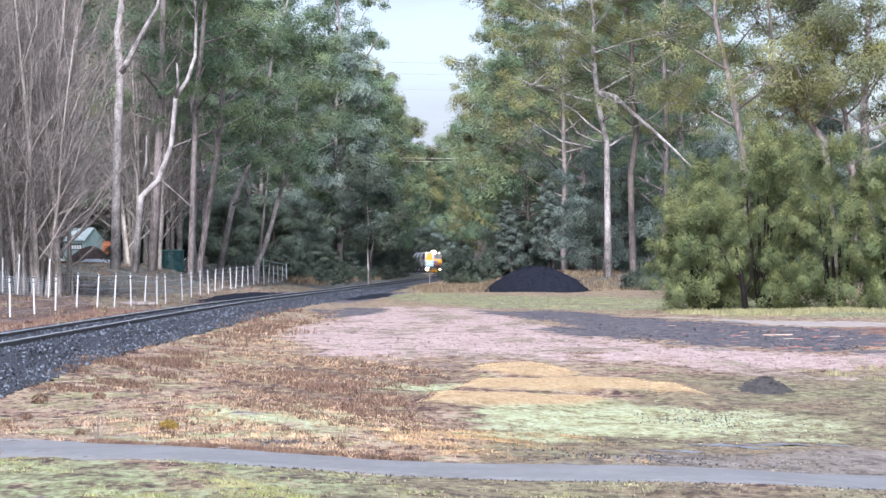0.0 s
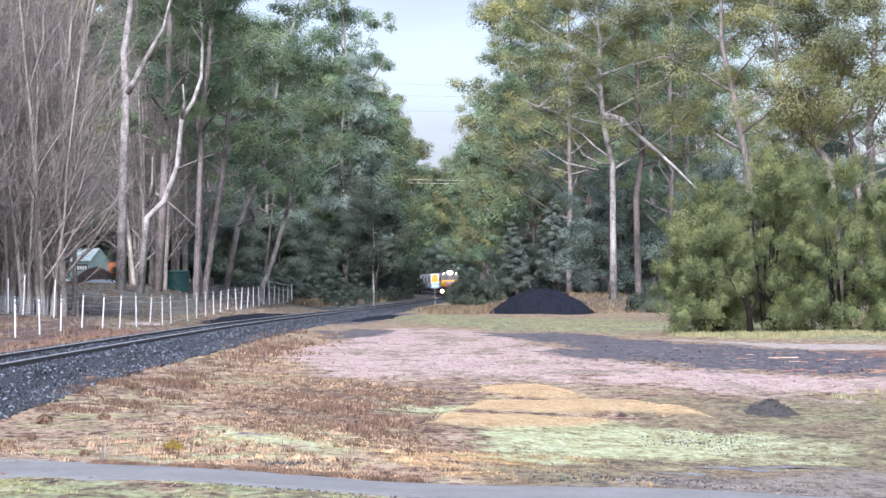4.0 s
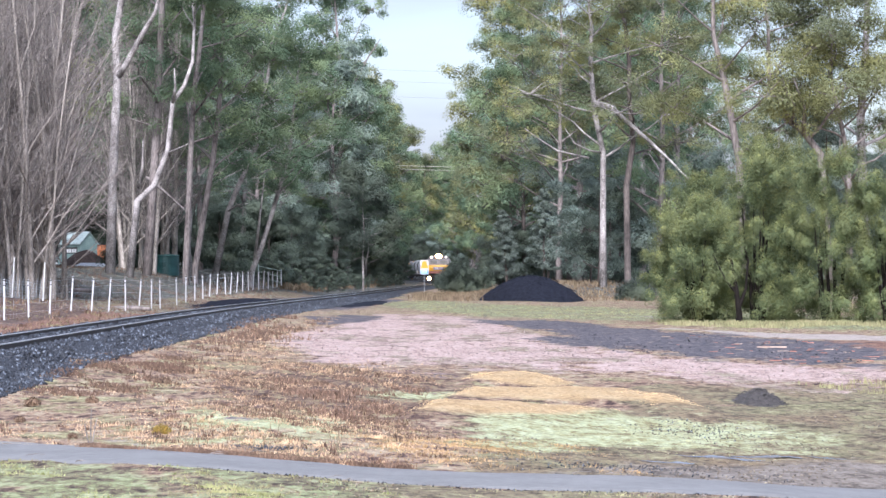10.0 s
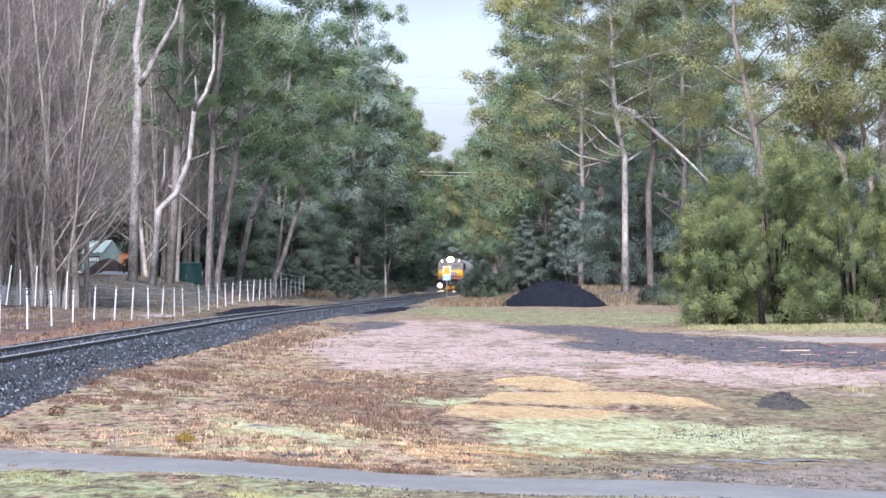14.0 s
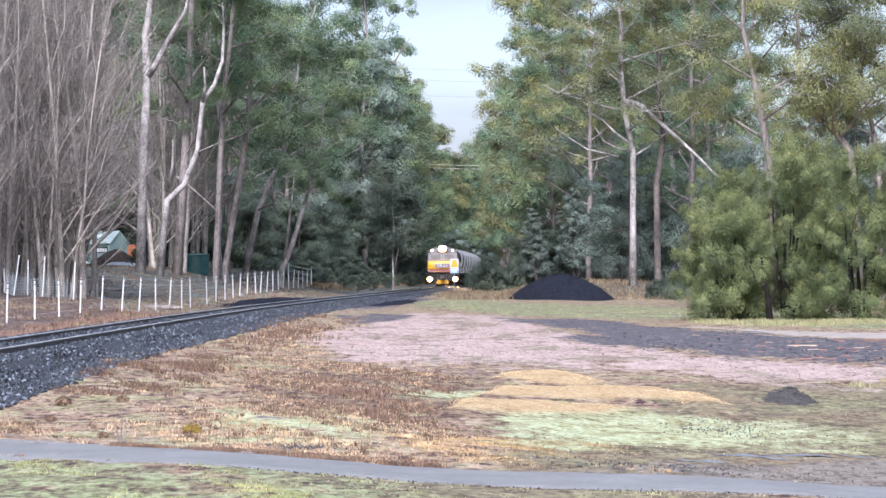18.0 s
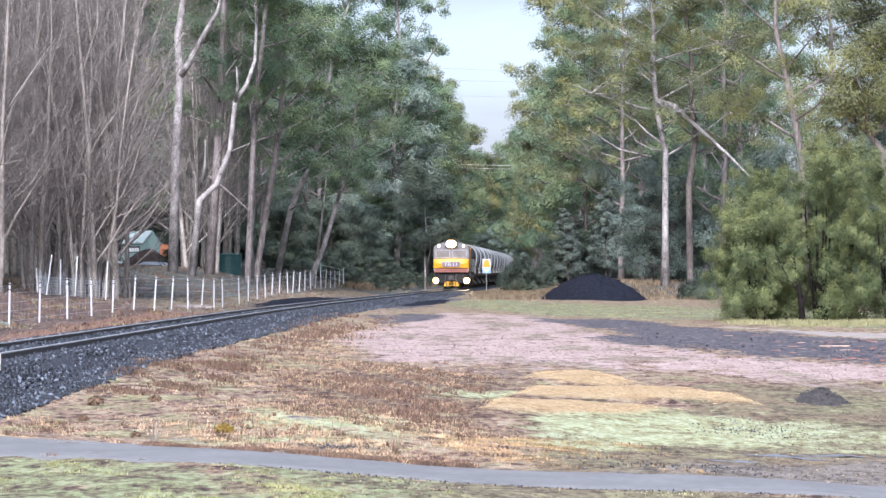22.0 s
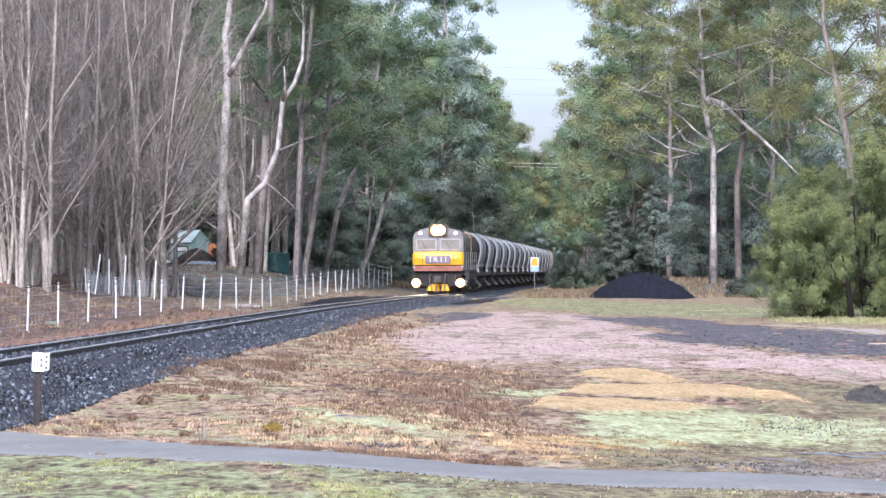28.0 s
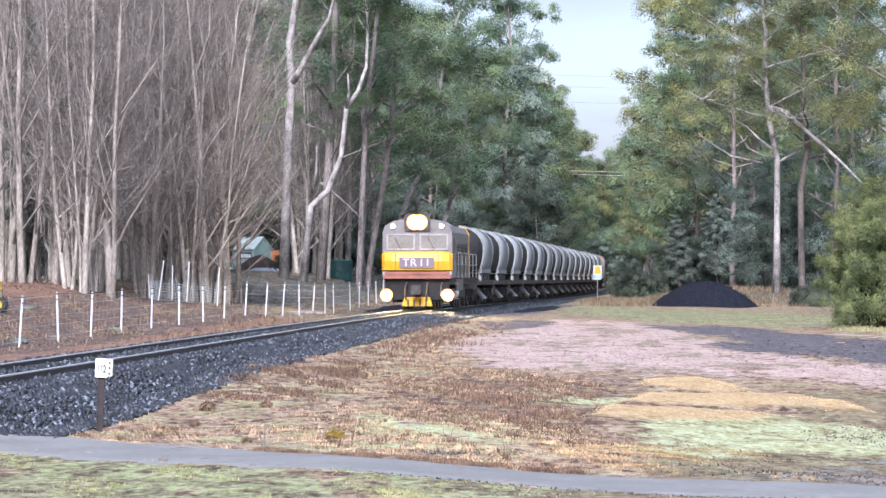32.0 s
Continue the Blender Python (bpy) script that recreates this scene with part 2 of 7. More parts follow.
_M = _spline(TRACK_Y.astype(float), TRACK_X)


def track_x(y):
    y = np.clip(np.asarray(y, float), TRACK_Y[0], TRACK_Y[-1])
    i = np.clip(np.searchsorted(TRACK_Y, y) - 1, 0, len(TRACK_Y) - 2)
    x0, x1 = TRACK_Y[i], TRACK_Y[i + 1]
    h = (x1 - x0).astype(float)
    a, b = (x1 - y) / h, (y - x0) / h
    return a * TRACK_X[i] + b * TRACK_X[i + 1] + ((a**3 - a) * _M[i] + (b**3 - b) * _M[i + 1]) * h * h / 6


def ground_z(x, y):
    x, y = np.asarray(x, float), np.asarray(y, float)
    s = x - track_x(y)
    z = 0.22 * np.exp(-np.clip(np.abs(s) - 2.0, 0, None) / 4.0) * smoothstep(38, 62, y)
    # falls gently to the right near the path
    z = z - 0.32 * smoothstep(-1, 7, x) * (1 - smoothstep(35, 82, y))
    # bank behind the coal heap
    z = z + 1.0 * smoothstep(6, 12, s) * smoothstep(209, 222, y) + 0.7 * smoothstep(18, 24, s) * smoothstep(128, 148, y) * (1 - smoothstep(205, 222, y))
    # left: verge, then a slope up to the trees
    fence = 0.5 * smoothstep(79, 125, y)
    z = np.where(s < -2, z + fence * smoothstep(2.5, 6, -s), z)
    rise = smoothstep(135, 172, y)
    z = z + (1.0 + 0.4 * rise) * smoothstep(5.2, 13, -s) * smoothstep(27, 82, y) + 0.03 * np.clip(-s - 11, 0, 25)
    z = z + 0.03 * np.sin(x * 1.3 + y * 0.21) * np.sin(y * 0.37) * (np.abs(s) > 2.4)
    # lower at the fence's near end
    z = z - 0.15 * smoothstep(9.2, 10.4, -x) * (1 - smoothstep(78, 90, y)) * smoothstep(45, 70, y)
    # dips under the ballast bed
    return z - 0.25 * (1 - smoothstep(1.6, 2.1, np.abs(s)))


def gz(x, y):
    return float(ground_z(x, y))

# ---- ground ----


def inside(poly, x, y, soft, stretch=8.0):
    """1 inside an outline in the ground plane, 0 outside, with a soft edge; the y axis is pressed by stretch."""
    px, py = np.array([p[0] for p in poly], float), np.array([p[1] for p in poly], float) / stretch
    y = y / stretch
    d2 = np.full(x.shape, 1e9)
    ins = np.zeros(x.shape, bool)
    n = len(poly)
    for i in range(n):
        ax, ay, bx, by = px[i], py[i], px[(i + 1) % n], py[(i + 1) % n]
        ex, ey = bx - ax, by - ay
        t = np.clip(((x - ax) * ex + (y - ay) * ey) / (ex * ex + ey * ey + 1e-9), 0, 1)
        d2 = np.minimum(d2, (x - ax - t * ex) ** 2 + (y - ay - t * ey) ** 2)
        cross = ((ay > y) != (by > y)) & (x < ex * (y - ay) / (ey if abs(ey) > 1e-9 else 1e-9) + ax)
        ins ^= cross
    d = np.sqrt(d2)
    return np.clip(0.5 + np.where(ins, d, -d) / (2 * soft), 0, 1)


PINK = [(4.6, 136), (7.9, 127), (7.3, 85), (8.3, 70), (11.4, 63.2), (16, 60), (16, 54), (10.3, 56.8), (7.5, 55.5), (6.7, 60), (3.9, 63), (1.5, 61), (0.7, 67), (0.0, 80), (1.3, 98)]
COAL_DUST = [(7.1, 124), (10.3, 120), (11.5, 97), (14, 84), (13.4, 73), (11.5, 65.8), (9.2, 68), (7.5, 73), (6.2, 83.6), (8, 91), (7.4, 108)]
COAL_STRIP = [(1.2, 122), (3.6, 131), (4.6, 128), (3.0, 112), (1.6, 104)]
PALE_TRACK = [(11.6, 106), (16, 90), (24, 78), (24, 72), (15, 82), (12.8, 93)]
RED_BITS = [(10.6, 73), (11.2, 78), (13.2, 84), (15.5, 83), (15, 74), (12.5, 71)]
RED_BANK = [(-18, 106), (-19, 124), (-13.2, 124), (-12.5, 108)]
GREEN_FAR = [(4.6, 174), (9.2, 202), (11.5, 186), (17.3, 165), (24, 110), (24, 90), (16, 100), (14.2, 122), (10.4, 122), (7.2, 138)]
RIDGES = ([(3.19, 54.6), (3.59, 58.2), (4.37, 59.2), (4.99, 55.2), (4.06, 52.8)], [(2.51, 48.2), (3.19, 51.6), (4.16, 52.2), (5.42, 53.2), (5.79, 49.2), (4.43, 47.8)], [(1.82, 42.2), (2.21, 45.6), (3.28, 47.2), (4.62, 45.8), (3.07, 42.6)], [(5.41, 51.7), (5.99, 51.2), (5.97, 47.2), (5.39, 47.2)])
MINT = [(2.1, 39.5), (2.8, 44.2), (4.8, 46.4), (6.3, 44.4), (6.7, 40.8), (5.4, 37.0), (2.9, 35.0), (2.1, 37.2)]
BROWN = [(-1.2, 55), (0.8, 63.5), (3.1, 58.5), (2.6, 46), (1.8, 38.6), (0.5, 37), (-0.4, 43)]
BARE_EDGE = [(2.4, 30.4), (3.0, 33.0), (5.0, 35.2), (9.0, 36.6), (10, 32.2), (5, 30)]
LIME = [(-1.0, 34), (-1.0, 41), (0, 43), (0.7, 42), (0.9, 34.5)]
LIME_STRIP = [(1.3, 46.8), (1.4, 50), (2.6, 50), (2.6, 46.8)]
MUD = [(1.8, 31), (2.0, 36), (2.2, 42), (4.8, 48), (6.0, 56), (9, 57.5), (15, 55), (18, 44), (14, 34), (9, 27), (2.2, 27)]


def axis(stops):
    """Grid lines through (value, step) stops."""
    out = [stops[0][0]]
    for (a, sa), (b, sb) in zip(stops, stops[1:]):
        x = a
        while x < b - 1e-6:
            x += sa + (sb - sa) * (x - a) / (b - a)
            out.append(min(x, b))
    return np.array(out)


def build_ground():
    xs = axis([(-900, 120), (-60, 8), (-20, 0.6), (-9, 0.22), (16, 0.22), (34, 0.9), (80, 8), (900, 120)])
    ys = axis([(-300, 60), (-20, 6), (18, 0.8), (26, 0.22), (60, 0.3), (140, 0.9), (260, 3), (500, 14), (2600, 300)])
    gx, gy = np.meshgrid(xs, ys)
    x, y = gx.ravel(), gy.ravel()
    z = ground_z(x, y)
    s = x - track_x(y)
    masks = {
        "pink": inside(PINK, x, y, 0.5),
        "coal": np.maximum(np.maximum(inside(COAL_DUST, x, y, 0.5), inside(COAL_STRIP, x, y, 0.3)), (1 - smoothstep(3.2, 4.6, np.abs(s))) * smoothstep(136, 152, y) * (1 - smoothstep(192, 215, y))),
        "pale": inside(PALE_TRACK, x, y, 0.3),
        "green": np.maximum(inside(GREEN_FAR, x, y, 0.8), 0.8 * (1 - smoothstep(-1.4, -0.95, y - path_y(x))) * (y > 0)),
        "straw": np.max([inside(r, x, y, 0.18) for r in RIDGES], axis=0),
        "mint": np.max([inside(MINT, x, y, 0.5), 0.85 * inside(LIME, x, y, 0.5), inside(LIME_STRIP, x, y, 0.3)], axis=0),
        "brown": inside(BROWN, x, y, 0.7),
        "mud": np.maximum(inside(MUD, x, y, 0.45), 0.8 * smoothstep(-0.6, 1.6, x) * (1 - smoothstep(-1.4, -0.95, y - path_y(x)))),
        "bare": inside(BARE_EDGE, x, y, 0.35),
        "redsoil": smoothstep(1.9, 2.6, -s) * (1 - smoothstep(24, 40, -s)) * (1 - smoothstep(112, 150, y)) * smoothstep(20, 35, y),
        "clay": np.maximum(np.maximum(inside(RED_BITS, x, y, 0.6), inside(RED_BANK, x, y, 0.6)), smoothstep(2.0, 2.4, -s) * (1 - smoothstep(3.2, 5.0, -s)) * smoothstep(52, 66, y) * (1 - smoothstep(118, 140, y))),
        "litter": np.max([smoothstep(4.0, 6.5, -s) * smoothstep(125, 150, y), smoothstep(2.2, 3.2, -s) * smoothstep(212, 240, y), smoothstep(6, 9, s) * smoothstep(206, 218, y)], axis=0),
    }
    # low swells of matted straw
    hump = 0.22 * np.max([inside(r, x, y, 0.55) * smoothstep(0.1, 0.75, inside(r, x, y, 0.55)) for r in RIDGES], axis=0)
    z = z + hump + relief(x, y)
    nx, ny = len(xs), len(ys)
    idx = np.arange(nx * ny).reshape(ny, nx)
    quads = np.stack([idx[:-1, :-1], idx[:-1, 1:], idx[1:, 1:], idx[1:, :-1]], -1).reshape(-1, 4)
    me = fast_mesh("ground", np.stack([x, y, z], 1), quads, ground_material(), True)
    for key, val in masks.items():
        at = me.attributes.new(key, "FLOAT", "POINT")
        at.data.foreach_set("value", val.astype(np.float32))
    tagged(new("ground", me), "damp winter ground of dry grass, pink gravel and coal dust", "ground", kind="structure")


def ground_material():
    m = bpy.data.materials.new("winter_ground")
    m.use_nodes = True
    n, l = m.node_tree.nodes, m.node_tree.links
    b = n["Principled BSDF"]
    tc = n.new("ShaderNodeTexCoord")

    def noise_fac(scale, detail=5.0, stretch=(1, 1, 1)):
        mp = n.new("ShaderNodeMapping")
        mp.inputs["Scale"].default_value = stretch
        l.new(tc.outputs["Object"], mp.inputs["Vector"])
        t = n.new("ShaderNodeTexNoise")
        t.inputs["Scale"].default_value, t.inputs["Detail"].default_value = scale, detail
        t.inputs["Roughness"].default_value = 0.72
        l.new(mp.outputs["Vector"], t.inputs["Vector"])
        return t.outputs["Fac"]

    def ramp(fac, *stops):
        r = n.new("ShaderNodeValToRGB")
        e = r.color_ramp.elements
        while len(e) < len(stops):
            e.new(0.5)
        for el, (p, c) in zip(e, stops):
            el.position, el.color = p, (*c, 1)
        l.new(fac, r.inputs["Fac"])
        return r.outputs["Color"]

    swath = noise_fac(0.22, 6, (1, 0.45, 1))
    fleck = noise_fac(8.0, 7, (1, 0.5, 1))
    big, mid, fine, grit = noise_fac(0.45, 7, (1, 0.3, 1)), noise_fac(0.9, 8, (1, 0.6, 1)), noise_fac(2.4, 8, (1, 0.6, 1)), noise_fac(16.0, 5)
    patch = n.new("ShaderNodeMath")
    patch.operation = "MULTIPLY_ADD"
    patch.inputs[1].default_value = 0.55
    l.new(fleck, patch.inputs[0])
    half = n.new("ShaderNodeMath")
    half.operation = "MULTIPLY"
    half.inputs[1].default_value = 0.45
    l.new(fine, half.inputs[0])
    l.new(half.outputs[0], patch.inputs[2])
    base = ramp(patch.outputs[0], (0.42, (0.07, 0.04, 0.033)), (0.465, (0.20, 0.12, 0.092)), (0.495, (0.43, 0.28, 0.195)), (0.53, (0.51, 0.375, 0.245)), (0.585, (0.62, 0.52, 0.36)))
    moss = ramp(patch.outputs[0], (0.42, (0.15, 0.115, 0.058)), (0.475, (0.33, 0.285, 0.145)), (0.53, (0.51, 0.475, 0.25)), (0.60, (0.64, 0.61, 0.38)))
    where = n.new("ShaderNodeMapRange")
    where.inputs["From Min"].default_value, where.inputs["From Max"].default_value = 0.49, 0.58
    l.new(mid, where.inputs["Value"])
    blend = n.new("ShaderNodeMixRGB")
    l.new(where.outputs[0], blend.inputs["Fac"])
    l.new(base, blend.inputs["Color1"])
    l.new(moss, blend.inputs["Color2"])
    colour = blend.outputs["Color"]
    def two(a, b, fac, lo, hi, most):
        """One tint with drifts of another."""
        mr = n.new("ShaderNodeMapRange")
        mr.inputs["From Min"].default_value, mr.inputs["From Max"].default_value, mr.inputs["To Max"].default_value = lo, hi, most
        l.new(fac, mr.inputs["Value"])
        mx = n.new("ShaderNodeMixRGB")
        l.new(mr.outputs[0], mx.inputs["Fac"])
        l.new(a, mx.inputs["Color1"])
        l.new(b, mx.inputs["Color2"])
        return mx.outputs["Color"]

    weedy = ramp(patch.outputs[0], (0.42, (0.10, 0.075, 0.055)), (0.5, (0.30, 0.24, 0.16)), (0.58, (0.45, 0.43, 0.26)))
    mossy = ramp(patch.outputs[0], (0.42, (0.12, 0.105, 0.055)), (0.48, (0.29, 0.275, 0.14)), (0.54, (0.44, 0.44, 0.23)), (0.61, (0.56, 0.56, 0.34)))
    tan = ramp(patch.outputs[0], (0.42, (0.12, 0.085, 0.055)), (0.49, (0.31, 0.225, 0.14)), (0.58, (0.46, 0.35, 0.21)))
    cover = {
        "brown": (ramp(patch.outputs[0], (0.42, (0.065, 0.036, 0.03)), (0.48, (0.165, 0.098, 0.072)), (0.53, (0.36, 0.245, 0.155)), (0.60, (0.48, 0.44, 0.23))), 1.9),
        "redsoil": (ramp(patch.outputs[0], (0.42, (0.042, 0.031, 0.027)), (0.475, (0.135, 0.088, 0.072)), (0.53, (0.235, 0.15, 0.118)), (0.60, (0.32, 0.275, 0.215))), 0.5),
        "green": (two(ramp(patch.outputs[0], (0.41, (0.07, 0.05, 0.038)), (0.46, (0.23, 0.175, 0.115)), (0.50, (0.31, 0.325, 0.16)), (0.54, (0.44, 0.49, 0.25)), (0.61, (0.60, 0.62, 0.38))), weedy, big, 0.52, 0.58, 0.5), 2.8),
        "mint": (ramp(patch.outputs[0], (0.42, (0.28, 0.23, 0.12)), (0.465, (0.48, 0.46, 0.23)), (0.505, (0.60, 0.64, 0.36)), (0.58, (0.72, 0.77, 0.49))), 2.4),
        "mud": (two(two(ramp(patch.outputs[0], (0.42, (0.085, 0.063, 0.04)), (0.475, (0.215, 0.17, 0.108)), (0.52, (0.33, 0.262, 0.165)), (0.56, (0.38, 0.35, 0.195)), (0.62, (0.50, 0.445, 0.26))), mossy, mid, 0.48, 0.57, 0.65), tan, big, 0.48, 0.56, 0.75), 2.4),
        "bare": (ramp(patch.outputs[0], (0.42, (0.14, 0.115, 0.09)), (0.49, (0.30, 0.255, 0.21)), (0.58, (0.42, 0.37, 0.31))), 1.8),
        "pink": (two(ramp(patch.outputs[0], (0.40, (0.26, 0.185, 0.155)), (0.45, (0.56, 0.40, 0.345)), (0.52, (0.70, 0.53, 0.465)), (0.62, (0.80, 0.65, 0.58))), weedy, big, 0.51, 0.57, 0.75), 3.4),
        "pale": (ramp(fine, (0.3, (0.42, 0.36, 0.31)), (0.6, (0.62, 0.54, 0.47))), 0.6),
        "coal": (ramp(patch.outputs[0], (0.42, (0.06, 0.06, 0.07)), (0.5, (0.15, 0.14, 0.155)), (0.56, (0.25, 0.215, 0.215)), (0.64, (0.42, 0.34, 0.32))), 3.2),
        "straw": (ramp(fine, (0.3, (0.47, 0.315, 0.155)), (0.5, (0.68, 0.485, 0.255)), (0.7, (0.77, 0.59, 0.34))), 0.5),
        "clay": (ramp(patch.outputs[0], (0.42, (0.16, 0.085, 0.06)), (0.5, (0.33, 0.18, 0.125)), (0.58, (0.42, 0.27, 0.19))), 1.2),
        "litter": (ramp(fine, (0.3, (0.05, 0.047, 0.042)), (0.5, (0.155, 0.155, 0.135)), (0.7, (0.30, 0.31, 0.265))), 0.5),
    }
    for key in ("brown", "redsoil", "green", "mud", "bare", "mint", "pink", "pale", "clay", "coal", "straw", "litter"):
        tint, amp = cover[key]
        at = n.new("ShaderNodeAttribute")
        at.attribute_name = key
        both = n.new("ShaderNodeMath")
        both.operation = "ADD"
        l.new(mid, both.inputs[0])
        l.new(swath, both.inputs[1])
        half = n.new("ShaderNodeMath")
        half.operation = "MULTIPLY"
        half.inputs[1].default_value = 0.5
        l.new(both.outputs[0], half.inputs[0])
        ad = n.new("ShaderNodeMath")
        ad.operation = "MULTIPLY_ADD"
        l.new(half.outputs[0], ad.inputs[0])
        ad.inputs[1].default_value = amp * 1.6
        l.new(at.outputs["Fac"], ad.inputs[2])
        mr = n.new("ShaderNodeMapRange")
        mr.inputs["From Min"].default_value = 0.42 + amp * 0.8
        mr.inputs["From Max"].default_value = 0.66 + amp * 0.8
        l.new(ad.outputs[0], mr.inputs["Value"])
        mx = n.new("ShaderNodeMixRGB")
        l.new(mr.outputs[0], mx.inputs["Fac"])
        l.new(colour, mx.inputs["Color1"])
        l.new(tint, mx.inputs["Color2"])
        colour = mx.outputs["Color"]
    # grit in the grain
    hs = n.new("ShaderNodeHueSaturation")
    mr = n.new("ShaderNodeMapRange")
    mr.inputs["From Min"].default_value, mr.inputs["From Max"].default_value = 0.25, 0.75
    mr.inputs["To Min"].default_value, mr.inputs["To Max"].default_value = 0.18, 0.82
    l.new(grit, mr.inputs["Value"])
    l.new(mr.outputs[0], hs.inputs["Value"])
    l.new(colour, hs.inputs["Color"])
    l.new(hs.outputs["Color"], b.inputs["Base Color"])
    b.inputs["Roughness"].default_value, b.inputs["Specular IOR Level"].default_value = 0.9, 0.2
    bp = n.new("ShaderNodeBump")
    bp.inputs["Strength"].default_value, bp.inputs["Distance"].default_value = 0.5, 0.06
    l.new(fine, bp.inputs["Height"])
    l.new(bp.outputs["Normal"], b.inputs["Normal"])
    return m


build_ground()

# ---- the sealed path ----


def build_path():
    asphalt = material("worn_asphalt", (0.132, 0.132, 0.128), (0.187, 0.187, 0.181), 1.2, 0.85, bump=0.25, bump_scale=120)
    fine = [Vector((float(x), float(path_y(x)), 0)) for x in np.arange(-14, 22.01, 0.3)]
    sh, verts = Shape(), []
    for i, p in enumerate(fine):
        d = (fine[min(i + 1, len(fine) - 1)] - fine[max(i - 1, 0)]).normalized()
        nrm = Vector((-d.y, d.x, 0))
        for k, e in enumerate((-1.05, -0.9, -0.4, 0.4, 0.9, 1.05)):
            q = p + nrm * (e + 0.05 * math.sin(i * 1.7 + k) + 0.03 * math.sin(i * 3.9))
            s = q.x - float(track_x(q.y))
            top = gz(q.x, q.y) + 0.02
            over = 1 - float(smoothstep(1.0, 2.3, abs(s)))
            top = top * (1 - over) + (RAIL_TOP - 0.012) * over
            verts.append((q.x, q.y, top - (0.028 if k in (0, 5) else 0.0)))
    n = 6
    sh.add(verts, [(i * n + k, i * n + k + 1, (i + 1) * n + k + 1, (i + 1) * n + k) for i in range(len(fine) - 1) for k in range(n - 1)])
    tagged(new("path", sh.mesh("path", asphalt)), "narrow sealed grey asphalt path through the grass", "path", kind="structure")


build_path()

# ---- railway ----
def stone_material(name, dark, mid, light):
    """Crushed stone: most faces dark, a few pale, each stone its own shade."""
    m = bpy.data.materials.new(name)
    m.use_nodes = True
    n, l = m.node_tree.nodes, m.node_tree.links
    geo, rp, ns, mx = n.new("ShaderNodeNewGeometry"), n.new("ShaderNodeValToRGB"), n.new("ShaderNodeTexNoise"), n.new("ShaderNodeMixRGB")
    e = rp.color_ramp.elements
    e.new(0.82)
    for el, (p, c) in zip(e, ((0.1, dark), (0.82, mid), (1.0, light))):
        el.position, el.color = p, (*c, 1)
    tc = n.new("ShaderNodeTexCoord")
    ns.inputs["Scale"].default_value, ns.inputs["Detail"].default_value = 22.0, 3.0
    l.new(tc.outputs["Object"], ns.inputs["Vector"])
    mx.blend_type = "OVERLAY"
    mx.inputs["Fac"].default_value = 0.6
    l.new(geo.outputs["Random Per Island"], rp.inputs["Fac"])
    l.new(rp.outputs["Color"], mx.inputs["Color1"])
    l.new(ns.outputs["Fac"], mx.inputs["Color2"])
    l.new(mx.outputs["Color"], n["Principled BSDF"].inputs["Base Color"])
    n["Principled BSDF"].inputs["Roughness"].default_value = 0.55
    return m


BALLAST = material("dark_ballast", (0.007, 0.008, 0.011), (0.032, 0.035, 0.043), 7.0, 0.75, bump=0.8, bump_scale=18)
STONE = stone_material("ballast_stone", (0.007, 0.008, 0.011), (0.034, 0.04, 0.051), (0.17, 0.195, 0.23))
RAIL_STEEL = material("rail_steel", (0.045, 0.036, 0.033), (0.085, 0.068, 0.062), 6.0, 0.55, 0.3)
RAIL_HEAD = material("polished_rail_head", (0.46, 0.46, 0.47), (0.60, 0.60, 0.61), 3.0, 0.38, 0.6)
SLEEPER = material("weathered_sleeper", (0.10, 0.09, 0.085), (0.22, 0.19, 0.17), 4.0, 0.85, bump=0.3, per_object=0.2)


def along(y, off):
    """A point off metres to the right of the centre line at y, and the heading there."""
    x0, dx = float(track_x(y)), float(track_x(y + 0.5) - track_x(y - 0.5))
    d = Vector((dx, 1, 0)).normalized()
    return Vector((x0 + d.y * off, y - d.x * off, 0)), d


